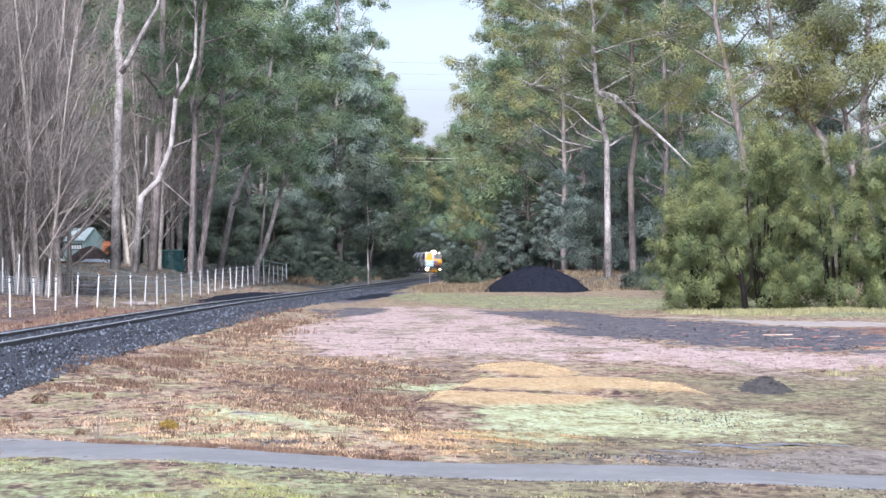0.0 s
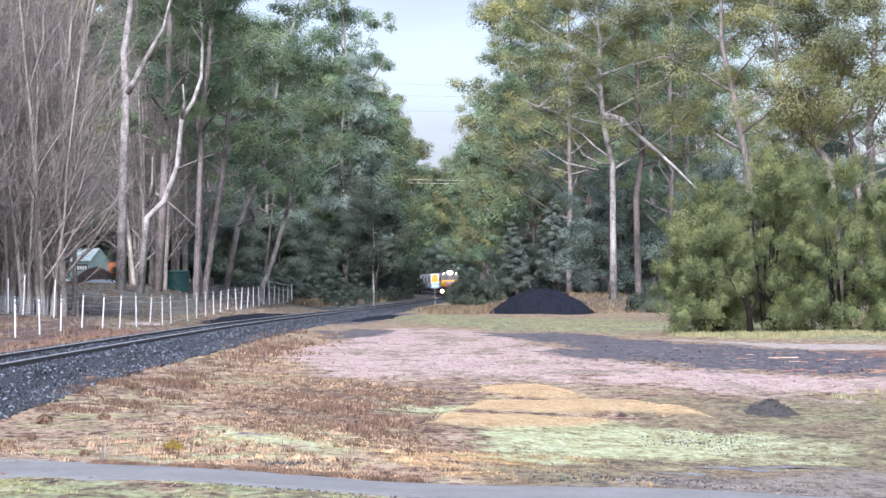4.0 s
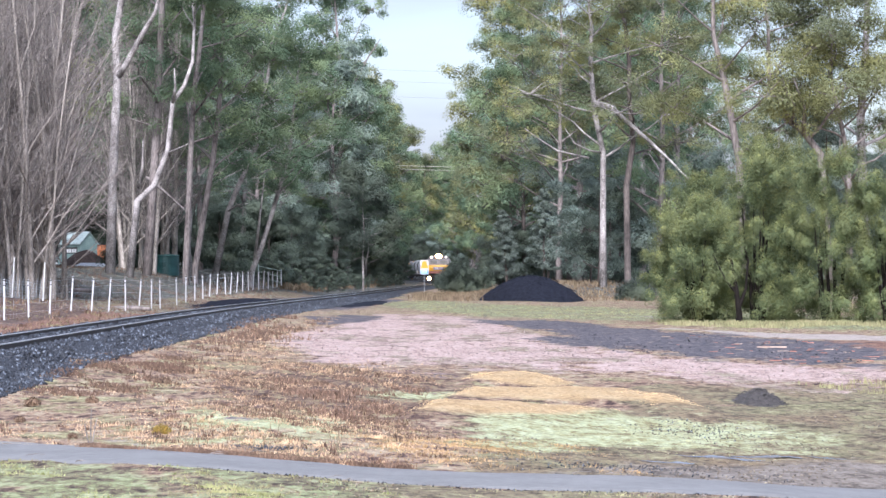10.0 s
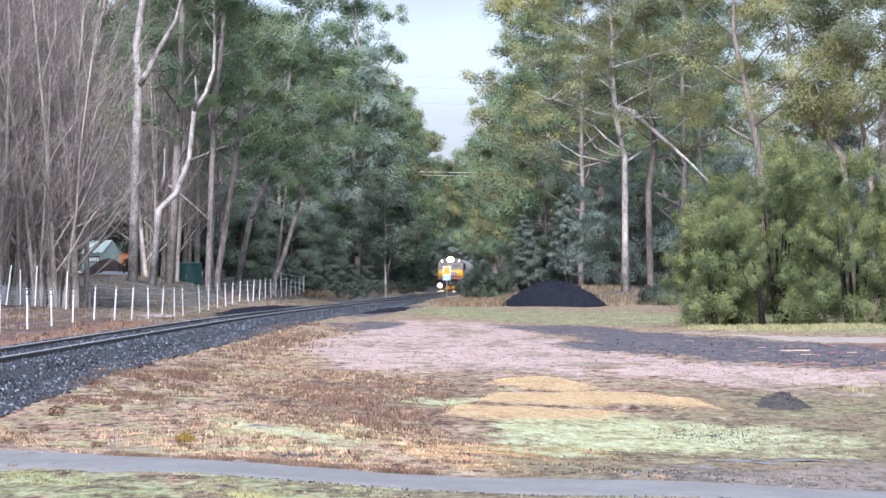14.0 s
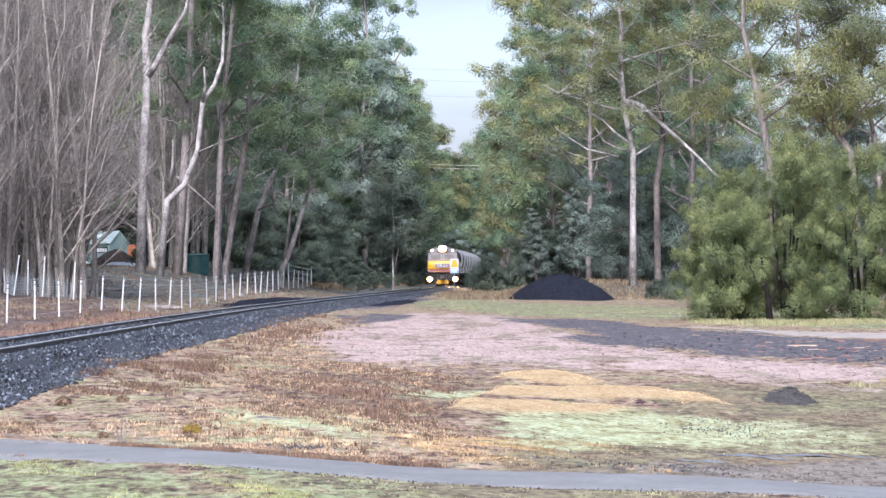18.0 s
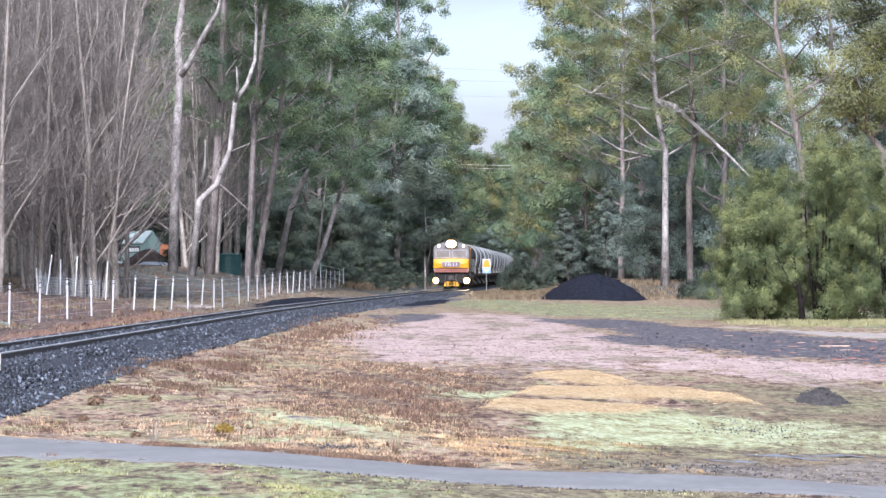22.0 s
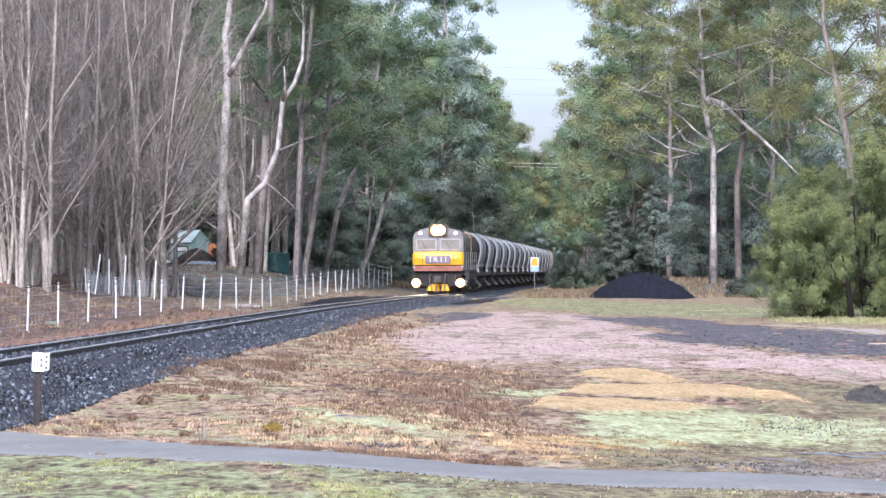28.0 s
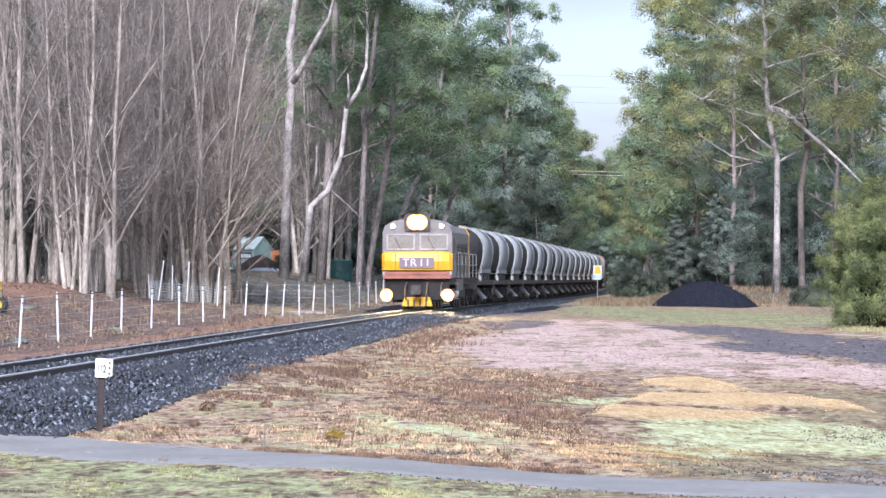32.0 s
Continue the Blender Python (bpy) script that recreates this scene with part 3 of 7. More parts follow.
def build_track():
    track = tagged(new("railway_track"), "single narrow-gauge railway track on dark ballast", "railway track", kind="structure")
    ys = list(axis([(-150, 8), (20, 2), (200, 4), (640, 8), (900, 12)]))
    bed, ring = Shape(), ((-2.45, -0.1), (-1.9, 0.12), (-1.35, 0.35), (-0.6, 0.345), (0.6, 0.345), (1.35, 0.35), (1.9, 0.10), (2.5, -0.2))
    vs = []
    for y in ys:
        for k, (off, z) in enumerate(ring):
            p, _ = along(y, off + 0.06 * math.sin(y * 2.1 + k))
            vs.append((p.x, p.y, z))
    n = len(ring)
    bed.add(vs, [(i * n + k, i * n + k + 1, (i + 1) * n + k + 1, (i + 1) * n + k) for i in range(len(ys) - 1) for k in range(n - 1)])
    part("ballast_bed", bed, BALLAST, track, "bed of dark crushed stone")
    foot = ((-0.065, -0.155), (0.065, -0.155), (0.065, -0.145), (0.010, -0.125), (0.010, -0.04), (0.033, -0.03), (0.033, -0.006), (-0.033, -0.006), (-0.033, -0.03), (-0.010, -0.04), (-0.010, -0.125), (-0.065, -0.145))
    head = ((-0.034, -0.014), (0.034, -0.014), (0.030, 0.002), (-0.030, 0.002))
    for side in (-0.5335 - 0.033, 0.5335 + 0.033):
        rail = None
        for nm, sec, mat in (("rail", foot, RAIL_STEEL), ("rail_head", head, RAIL_HEAD)):
            sh, vs, m = Shape(), [], len(sec)
            for y in ys:
                for off, z in sec:
                    p, _ = along(y, side + off)
                    vs.append((p.x, p.y, RAIL_TOP + z))
            sh.add(vs, [(i * m + k, i * m + (k + 1) % m, (i + 1) * m + (k + 1) % m, (i + 1) * m + k) for i in range(len(ys) - 1) for k in range(m)])
            ob = part(nm, sh, mat, rail or track, "shiny running surface" if rail else "")
            rail = rail or ob
    one = Shape().box(-1.05, 1.05, -0.115, 0.115, 0, 0.13, 0.02).mesh("sleeper", SLEEPER)
    y = 24.0
    rest = Shape()
    count = 0
    while y < 640:
        p, d = along(y, 0)
        if count < 260:
            ob = part("sleeper", one, SLEEPER, track)
            ob.matrix_basis = Matrix.Translation((p.x, p.y, RAIL_TOP - 0.285)) @ pose(0, 0, 0, 0, 0, math.degrees(math.atan2(-d.x, d.y)))
        else:
            q = [Vector((a, b, c)) for b in (-0.115, 0.115) for a, c in ((-1.05, 0), (1.05, 0), (1.05, 0.13), (-1.05, 0.13))]
            rest.add([(p.x + v.x * d.y + v.y * d.x, p.y - v.x * d.x + v.y * d.y, RAIL_TOP - 0.285 + v.z) for v in q], [(3, 2, 6, 7), (0, 1, 2, 3), (4, 7, 6, 5), (1, 5, 6, 2), (0, 3, 7, 4)])
        count += 1
        y += 0.66
    tagged(part("sleepers_beyond", rest, SLEEPER, track, "far run of sleepers"), kind="stuff")


def stones(name, count, place, size, mat, label, seed):
    """Loose crushed stones: skewed six-cornered lumps in one mesh."""
    rng = np.random.default_rng(seed)
    pos = place(rng, count)
    count = len(pos)
    base = np.array([(1, 0, 0), (0, 1, 0), (-1, 0, 0), (0, -1, 0), (0, 0, 1), (0, 0, -1)], float)
    tri = np.array([(0, 1, 4), (1, 2, 4), (2, 3, 4), (3, 0, 4), (1, 0, 5), (2, 1, 5), (3, 2, 5), (0, 3, 5)])
    r = size * rng.uniform(0.55, 1.35, (count, 1, 1))
    q, _ = np.linalg.qr(rng.normal(size=(count, 3, 3)))
    v = base[None] * rng.uniform(0.6, 1.2, (count, 6, 1)) * r * np.array([1.3, 0.9, 0.5])
    v = np.einsum("nij,nkj->nki", q, v) + pos[:, None]
    f = tri[None] + 6 * np.arange(count)[:, None, None]
    ob = new(name, fast_mesh(name, v.reshape(-1, 3), f.reshape(-1, 3), mat))
    return tagged(ob, label, "stones", kind="stuff")


def ballast_place(rng, n):
    y = 24 + (230 - 24) * rng.random(n) ** 2.2
    off = np.where(rng.random(n) < 0.72, 0.75 + 1.9 * rng.random(n) ** 0.8, np.where(rng.random(n) < 0.45, rng.uniform(-2.3, -0.75, n), rng.uniform(-0.5, 0.5, n)))
    x0, dx = track_x(y), track_x(y + 0.5) - track_x(y - 0.5)
    a = np.abs(off)
    z = np.interp(a, [0, 0.6, 1.3, 1.9, 2.5], [0.35, 0.35, 0.355, 0.11, -0.14])
    x = x0 + off
    z = np.maximum(z, ground_z(x, y - off * dx) - 0.0) + 0.012
    dy = y - off * dx - path_y(x)
    off_path = (dy > 1.05) | ((dy < -1.05) & (np.abs(off) < 1.5))
    x, y, z, off, dx = x[off_path], y[off_path], z[off_path], off[off_path], dx[off_path]
    return np.stack([x, y - off * dx, z], 1)


build_track()
stones("ballast_stones", 54000, ballast_place, 0.043, STONE, "loose dark grey crushed ballast stones beside the rails", 3)

# ---- trees ----


def leaves(rng, centres, radii, per, size, droop=0.35, flat=0.75, thin=0.2, rough=0.2, hearts=None):
    """Leaf sprigs as small folded diamonds filling each clump, facing outwards from the clump and from the heart of its billow."""
    c = np.repeat(np.asarray(centres, float), per, 0)
    h = c if hearts is None else np.repeat(np.asarray(hearts, float), per, 0)
    r = np.repeat(np.asarray(radii, float), per)[:, None]
    n = len(c)
    d = rng.normal(size=(n, 3))
    d[:, 2] += 0.3
    d /= np.linalg.norm(d, axis=1, keepdims=True)
    p = c + d * r * rng.random((n, 1)) ** 0.45 * np.array([1, 1, flat])
    out = p - h
    out /= np.linalg.norm(out, axis=1, keepdims=True) + 1e-6
    nr = 0.45 * d + 0.75 * out + rng.normal(size=(n, 3)) * rough + np.array([0, 0, 0.25])
    nr /= np.linalg.norm(nr, axis=1, keepdims=True)
    ax = rng.normal(size=(n, 3))
    ax[:, 2] -= droop * 2.0
    ax -= nr * np.sum(ax * nr, 1, keepdims=True)
    ax /= np.linalg.norm(ax, axis=1, keepdims=True) + 1e-9
    sd = np.cross(nr, ax)
    ln = size * rng.uniform(0.6, 1.4, (n, 1))
    w = ln * thin
    up = nr * w * 0.14
    v = np.stack([p - ax * ln * 0.5, p + sd * w + up, p + ax * ln * 0.5, p - sd * w + up], 1)
    return v.reshape(-1, 3)


def leaf_mesh(name, verts, mat):
    return fast_mesh(name, verts, np.arange(len(verts)).reshape(-1, 4), mat)


def bend(rng, a, b, steps, wob):
    """A wavering line from a to b."""
    a, b = Vector(a), Vector(b)
    ln = (b - a).length
    out = []
    ox = oy = 0.0
    for i in range(steps + 1):
        t = i / steps
        ox += rng.normal() * wob * ln / steps
        oy += rng.normal() * wob * ln / steps
        out.append(a.lerp(b, t) + Vector((ox * (t > 0), oy * (t > 0), 0)))
    return out


def limb_tree(name, seed, height, trunk_r, crown_base, crown_r, bark, leaf, clumps=46, per=110, leaf_size=0.38, lean=(0, 0), trunk=None, spread=1.0, clump_r=(0.75, 1.5), top_flat=1.0, droop=0.7, extra=()):
    """A tree: a tapered trunk, limbs that fork, and a crown of separate leaf clumps on the limb ends. Returns the thing, standing at the origin."""
    rng = np.random.default_rng(seed)
    root = new(name)
    sh = Shape()
    if trunk is None:
        trunk = bend(rng, (0, 0, -0.3), (lean[0], lean[1], height * 0.86), 9, 0.035)
    trunk = [Vector(p) for p in trunk]
    nt = len(trunk)
    rad = [trunk_r * (1.18 if i == 0 else 1.0) * (1 - 0.78 * (i / (nt - 1)) ** 1.1) for i in range(nt)]
    sh.tube(trunk, rad, 9)
    lens = np.cumsum([0] + [(b - a).length for a, b in zip(trunk, trunk[1:])])

    def at(h):
        i = int(np.clip(np.searchsorted(lens, h * lens[-1]) - 1, 0, nt - 2))
        t = (h * lens[-1] - lens[i]) / max(1e-6, lens[i + 1] - lens[i])
        return trunk[i].lerp(trunk[i + 1], min(1, t)), rad[i] * (1 - t) + rad[i + 1] * t

    centres, sizes, hearts = [], [], []
    n_limbs = max(6, clumps // 4)
    lo = crown_base / height
    for k in range(n_limbs):
        h = lo + (1.0 - lo) * ((k + rng.random()) / n_limbs)
        p, r = at(min(0.99, h))
        ang = k * 2.4 + rng.normal() * 0.5
        up = (h - lo) / (1 - lo)
        reach = crown_r * (0.55 + 0.55 * math.sin(math.pi * min(1, up * 0.8 + 0.18))) * rng.uniform(0.65, 1.15) * (1 - 0.35 * up * top_flat)
        end = p + Vector((math.cos(ang) * reach, math.sin(ang) * reach, height * rng.uniform(0.04, 0.16) * spread))
        pts = bend(rng, p, end, 4, 0.17)
        rr = min(r * 0.5, 0.03 + reach * 0.019)
        sh.tube(pts, [rr, rr * 0.78, rr * 0.58, rr * 0.4, rr * 0.2], 5, False)
        # a billow of leaf clumps on the limb's end, with a smaller one halfway
        dome = crown_r * rng.uniform(0.24, 0.42)
        for q, many, span in ((4, 6, 1.0), (2, 2, 0.7)):
            for j in range(many):
                a = j * 2.4 + rng.random()
                lift = rng.uniform(-0.25, 0.75)
                flat_r = math.sqrt(max(0.1, 1 - max(0, lift) ** 2)) * rng.uniform(0.6, 1.0)
                e = pts[q] + Vector((math.cos(a) * flat_r, math.sin(a) * flat_r, lift * 0.75)) * dome * span
                sh.tube([pts[q], pts[q].lerp(e, 0.55) + Vector((0, 0, 0.1)), e], [rr * 0.34, rr * 0.22, rr * 0.1], 4, False)
                centres.append(e)
                hearts.append(pts[q] - Vector((0, 0, 0.5 * dome)))
                sizes.append(rng.uniform(*clump_r) * (0.85 if span == 1.0 else 0.7))
    for pts, r in extra:
        pts = [Vector(p) for p in pts]
        m = len(pts)
        sh.tube(pts, [r * (1 - 0.75 * i / (m - 1)) for i in range(m)], 6)
    part("trunk", sh, bark, root, smooth=True)
    part("crown", leaf_mesh("crown", leaves(rng, [tuple(c) for c in centres], sizes, per, leaf_size, droop, hearts=[tuple(c) for c in hearts]), leaf), leaf, root)
    return root


def bare_tree(name, seed, height, r0, bark, twig):
    """A leafless tree: a pale trunk that forks, crooked rising branches and a haze of fine twigs."""
    rng = np.random.default_rng(seed)
    root = new(name)
    stems, twigs = Shape(), Shape()
    wander = (0.04, 0.12, 0.17, 0.2)
    climb = (0.06, 0.09, 0.07, 0.03)

    def grow(a, d, ln, r, level):
        steps = (7, 5, 4, 3)[level]
        pts, ways, p, dd = [a], [d], a, d.copy()
        for i in range(steps):
            dd = (dd + Vector((rng.normal() * wander[level], rng.normal() * wander[level], climb[level] + rng.normal() * wander[level] * 0.5))).normalized()
            p = p + dd * ln / steps
            pts.append(p)
            ways.append(dd)
        m = len(pts)
        tgt = stems if level == 0 or (level == 1 and rng.random() < 0.6) else twigs
        tgt.tube(pts, [r * (1 - 0.8 * i / (m - 1)) for i in range(m)], (7, 5, 3, 3)[level], False)
        if level >= 3:
            return
        kids = (13, 7, 4)[level] + int(rng.integers(0, 3))
        for k in range(kids):
            t = (0.10 if level == 0 else 0.16) + 0.82 * (k + rng.random()) / kids
            i = min(m - 2, int(t * (m - 1)))
            q = pts[i].lerp(pts[i + 1], t * (m - 1) - i)
            way = ways[i + 1]
            ang = rng.random() * 6.283
            side = Vector((math.cos(ang), math.sin(ang), rng.normal() * 0.2))
            side = (side - way * side.dot(way)).normalized()
            open_ = math.radians((28, 34, 44)[level] * rng.uniform(0.55, 1.4) * (1.5 if level == 0 and t < 0.3 else 1.0))
            nd = way * math.cos(open_) + side * math.sin(open_)
            grow(q, nd, ln * (0.36, 0.46, 0.5)[level] * rng.uniform(0.6, 1.25) * (1.15 - 0.55 * t), max(0.009, r * (1 - 0.72 * t) * (0.42, 0.46, 0.5)[level]), level + 1)

    n = 2 + int(rng.random() < 0.6)
    for s in range(n):
        a = s * 6.283 / n + rng.random()
        off = Vector((math.cos(a), math.sin(a), 0)) * rng.uniform(0.12, 0.4)
        grow(off + Vector((0, 0, -0.3)), Vector((math.cos(a) * 0.07 + rng.normal() * 0.05, math.sin(a) * 0.07 + rng.normal() * 0.05, 1)).normalized(), height * rng.uniform(0.7, 1.05), r0 * (1.0 if s == 0 else rng.uniform(0.5, 0.85)), 0)
    part("stem", stems, bark, root, smooth=True)
    part("twig", twigs, twig, root)
    return root


def stand(ob, x, y, turn=0.0, scale=1.0, sink=0.0):
    ob.matrix_basis = pose(x, y, gz(x, y) - sink, 0, 0, turn) @ Matrix.Diagonal((scale, scale, scale, 1))
    return ob


def again(ob, x, y, turn, scale):
    c = copy_thing(ob, Matrix.Identity(4))
    return stand(c, x, y, turn, scale)


rnd = random.Random(11)
KINDS = ((1, 27, LEAF_DARK, GUM_GREY, 9, 5.2), (2, 24, LEAF_DARK, GUM_WHITE, 8, 4.8), (3, 29, LEAF_OLIVE, GUM_GREY, 11, 5.6), (4, 25, LEAF_BLUE, GUM_GREY, 7, 4.6), (5, 22, LEAF_OLIVE, GUM_WHITE, 7, 5.0), (6, 26, LEAF_DARK, GUM_GREY, 4, 5.4))
GUM_LABEL = "tall gum tree with a loose grey-green crown at the forest edge"
NEAR_GUMS, FAR_GUMS, SHRUBS = [], [], []
for seed, h, leafm, bark, cb, cr in KINDS:
    NEAR_GUMS.append(tagged(limb_tree("gum_tree", seed, h, 0.28, cb * 0.72, cr, bark, leafm, clumps=92, per=215, leaf_size=0.175, clump_r=(0.75, 1.4)), GUM_LABEL, "tree", "forest gum trees"))
    FAR_GUMS.append(tagged(limb_tree("gum_tree", seed + 50, h, 0.34, cb * 0.55, cr * 1.05, bark, leafm, clumps=84, per=170, leaf_size=0.30, clump_r=(0.9, 1.7)), GUM_LABEL, "tree", "forest gum trees"))
for seed, h, leafm in ((21, 6, LEAF_SHADE), (22, 5, LEAF_SHADE), (23, 8, LEAF_BLUE), (24, 4, LEAF_SHADE)):
    t = limb_tree("understorey_tree", seed, h, 0.09, 0.4, h * 0.36, DARK_BARK, leafm, clumps=44, per=250, leaf_size=0.13, clump_r=(0.45, 0.9))
    SHRUBS.append(tagged(t, "dark bushy understorey tree below the gums", "tree", "understorey trees"))
used = set()


def plant(ob, x, y, turn, scale):
    """First use moves the built tree; later ones copy it."""
    clear = 140 < y < 300 and (abs(x + 0.0555 * y) < 2.8 or abs(x + 0.0305 * y) < 1.1)
    if 110 < y < 300 and abs(x + 0.0545 * y) < 0.8 or clear and not ob.name.startswith("bare"):
        return None
    if ob.name in used:
        return again(ob, x, y, turn, scale)
    used.add(ob.name)
    return stand(ob, x, y, turn, scale)


_turn = [0]


def pick(kinds):
    """Kinds in turn, with a step that hides the order."""
    _turn[0] += rnd.choice((1, 1, 2))
    return kinds[_turn[0] % len(kinds)]


def row_of(kinds, s0, s1, y0, y1, gap, small, large):
    y = y0
    while y < y1:
        plant(pick(kinds), float(track_x(min(y, 940))) + rnd.uniform(s0, s1), y, rnd.uniform(0, 360), rnd.uniform(small, large))
        y += gap * rnd.uniform(0.7, 1.3)


# rows of forest along both sides of the line; the left side is the greener
SHADE_SHRUBS = [SHRUBS[i] for i in (0, 1, 3)]
GREEN_NEAR, GREEN_FAR_GUMS = [NEAR_GUMS[i] for i in (0, 1, 3, 5)], [FAR_GUMS[i] for i in (0, 1, 3, 5, 5, 2)]
row_of(GREEN_NEAR, -13, -10, 215, 330, 15, 0.72, 0.9)
row_of(GREEN_NEAR, -19, -14, 198, 330, 12, 0.85, 1.05)
row_of(GREEN_FAR_GUMS, -28, -22, 205, 330, 12, 0.9, 1.1)
row_of(GREEN_FAR_GUMS, -11, -8, 335, 640, 11, 0.8, 1.0)
row_of(GREEN_FAR_GUMS, -22, -15, 335, 600, 14, 0.9, 1.1)
row_of(GREEN_FAR_GUMS, -40, -30, 215, 420, 17, 0.9, 1.1)
row_of(NEAR_GUMS, 13, 17, 262, 330, 14, 0.75, 0.95)
row_of(NEAR_GUMS, 20, 26, 236, 330, 12, 0.85, 1.05)
row_of(NEAR_GUMS, 28, 36, 190, 320, 19, 0.5, 0.66)
row_of(FAR_GUMS, 8, 11, 335, 640, 12, 0.85, 1.05)
row_of(FAR_GUMS, 14, 22, 335, 620, 14, 0.9, 1.1)
row_of(FAR_GUMS, 38, 50, 170, 420, 20, 0.48, 0.66)
row_of(SHADE_SHRUBS, -11, -8, 240, 560, 8, 0.8, 1.3)
row_of(SHADE_SHRUBS, -20, -13, 205, 420, 10, 0.9, 1.5)
row_of(SHRUBS, 8, 12, 285, 560, 9, 0.7, 1.2)
row_of(SHRUBS, 14, 22, 226, 400, 8, 0.8, 1.4)
row_of(SHRUBS, 22, 40, 160, 300, 8, 0.9, 1.5)
row_of(SHADE_SHRUBS, -8.5, -4.8, 243, 335, 4.5, 0.24, 0.42)
row_of(SHADE_SHRUBS, -4.8, -3.6, 246, 430, 5, 0.14, 0.26)
row_of(SHADE_SHRUBS, -5.6, -4.6, 252, 335, 6, 0.14, 0.24)
for x, y, size in ((22.4, 566, 0.95), (21.0, 572, 1.0), (19.4, 562, 1.05), (22.9, 583, 0.85)):
    plant(pick(SHADE_SHRUBS), x, y, rnd.uniform(0, 360), size)
# the far end of the cutting, where the line bends out of sight
for i in range(30):
    plant(FAR_GUMS[rnd.randrange(6)], 20 + (i % 15) * 2.6 + rnd.uniform(-1, 1), 680 + (i // 15) * 40 + rnd.uniform(-14, 14), rnd.uniform(0, 360), rnd.uniform(0.95, 1.15))
for i in range(26):
    plant(SHRUBS[rnd.randrange(4)], 27 + (i % 13) * 2.4 + rnd.uniform(-1, 1), 650 + (i // 13) * 16 + rnd.uniform(-5, 5), rnd.uniform(0, 360), rnd.uniform(1.2, 2.0))
# behind the leafless thicket
for i in range(22):
    y = rnd.uniform(185, 260)
    plant(SHRUBS[rnd.randrange(4)], -15 - 1.6 * i + rnd.uniform(-1, 1), y - 20, rnd.uniform(0, 360), rnd.uniform(0.9, 1.5))
    plant(FAR_GUMS[rnd.randrange(6)], -15 - 2.2 * i + rnd.uniform(-2, 2), y, rnd.uniform(0, 360), rnd.uniform(0.8, 1.0))
for kind in (*NEAR_GUMS, *FAR_GUMS, *SHRUBS):
    if kind.name not in used:
        plant(kind, 52 + rnd.uniform(0, 12), rnd.uniform(300, 420), 0, 1.0)

for i in range(26):
    plant(FAR_GUMS[(5, 0, 3)[i % 3]], -5 - 2.4 * i, 330 + rnd.uniform(-12, 12), rnd.uniform(0, 360), 1.0)
    plant(SHADE_SHRUBS[i % 3], -4 - 2.4 * i, 318 + rnd.uniform(-6, 6), rnd.uniform(0, 360), 1.9)

# ---- leafless thicket ----
BARE = []
for seed, h, r in ((31, 16, 0.165), (32, 15, 0.13), (33, 17, 0.185), (34, 14, 0.125), (35, 16, 0.15)):
    BARE.append(tagged(bare_tree("bare_tree", seed, h, r, BARE_BARK, TWIG), "tall leafless grey-brown tree with steep thin branches", "tree", "leafless thicket"))
# trunks that stand clear at the edge: x, y, size
for x, y, size in ((-14.8, 120, 1.15), (-13.9, 122, 0.95), (-13.1, 119, 0.8), (-13.0, 121, 0.9), (-12.5, 118, 0.95), (-12.6, 123, 0.7), (-12.4, 121, 0.8), (-11.6, 118, 1.05), (-11.9, 133, 0.9), (-10.4, 128, 0.85), (-10.6, 130, 1.0), (-9.6, 128, 0.95), (-9.3, 131, 0.8), (-9.0, 129, 0.9), (-16.2, 124, 1.0), (-17.0, 130, 1.0), (-8.6, 131, 0.85), (-8.2, 134, 0.9), (-9.9, 137, 1.0), (-11.3, 136, 1.05), (-10.9, 141, 1.1), (-10.0, 140, 1.0), (-9.4, 135, 1.1), (-8.9, 138, 1.0), (-8.4, 141, 1.05), (-12.2, 139, 1.1), (-13.4, 131, 1.15), (-14.2, 135, 1.1), (-15.2, 128, 1.05), (-10.2, 145, 1.1), (-11.0, 125, 1.0)):
    plant(BARE[rnd.randrange(5)], x, y, rnd.uniform(0, 360), size * rnd.uniform(0.97, 1.03))
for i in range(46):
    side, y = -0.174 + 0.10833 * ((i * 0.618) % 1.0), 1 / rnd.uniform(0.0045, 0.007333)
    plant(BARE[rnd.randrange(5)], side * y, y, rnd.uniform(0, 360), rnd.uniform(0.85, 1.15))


for x, y, size in ((-8.9, 206, 1.15), (-8.2, 199, 1.0), (-7.5, 208, 1.1), (-6.9, 201, 1.05), (-6.4, 212, 1.1), (-11.6, 170, 1.1), (-12.1, 178, 1.15), (-11.3, 164, 1.05), (-8.6, 214, 1.2), (-7.3, 218, 1.2)):
    plant(BARE[rnd.randrange(5)], x, y, rnd.uniform(0, 360), size)


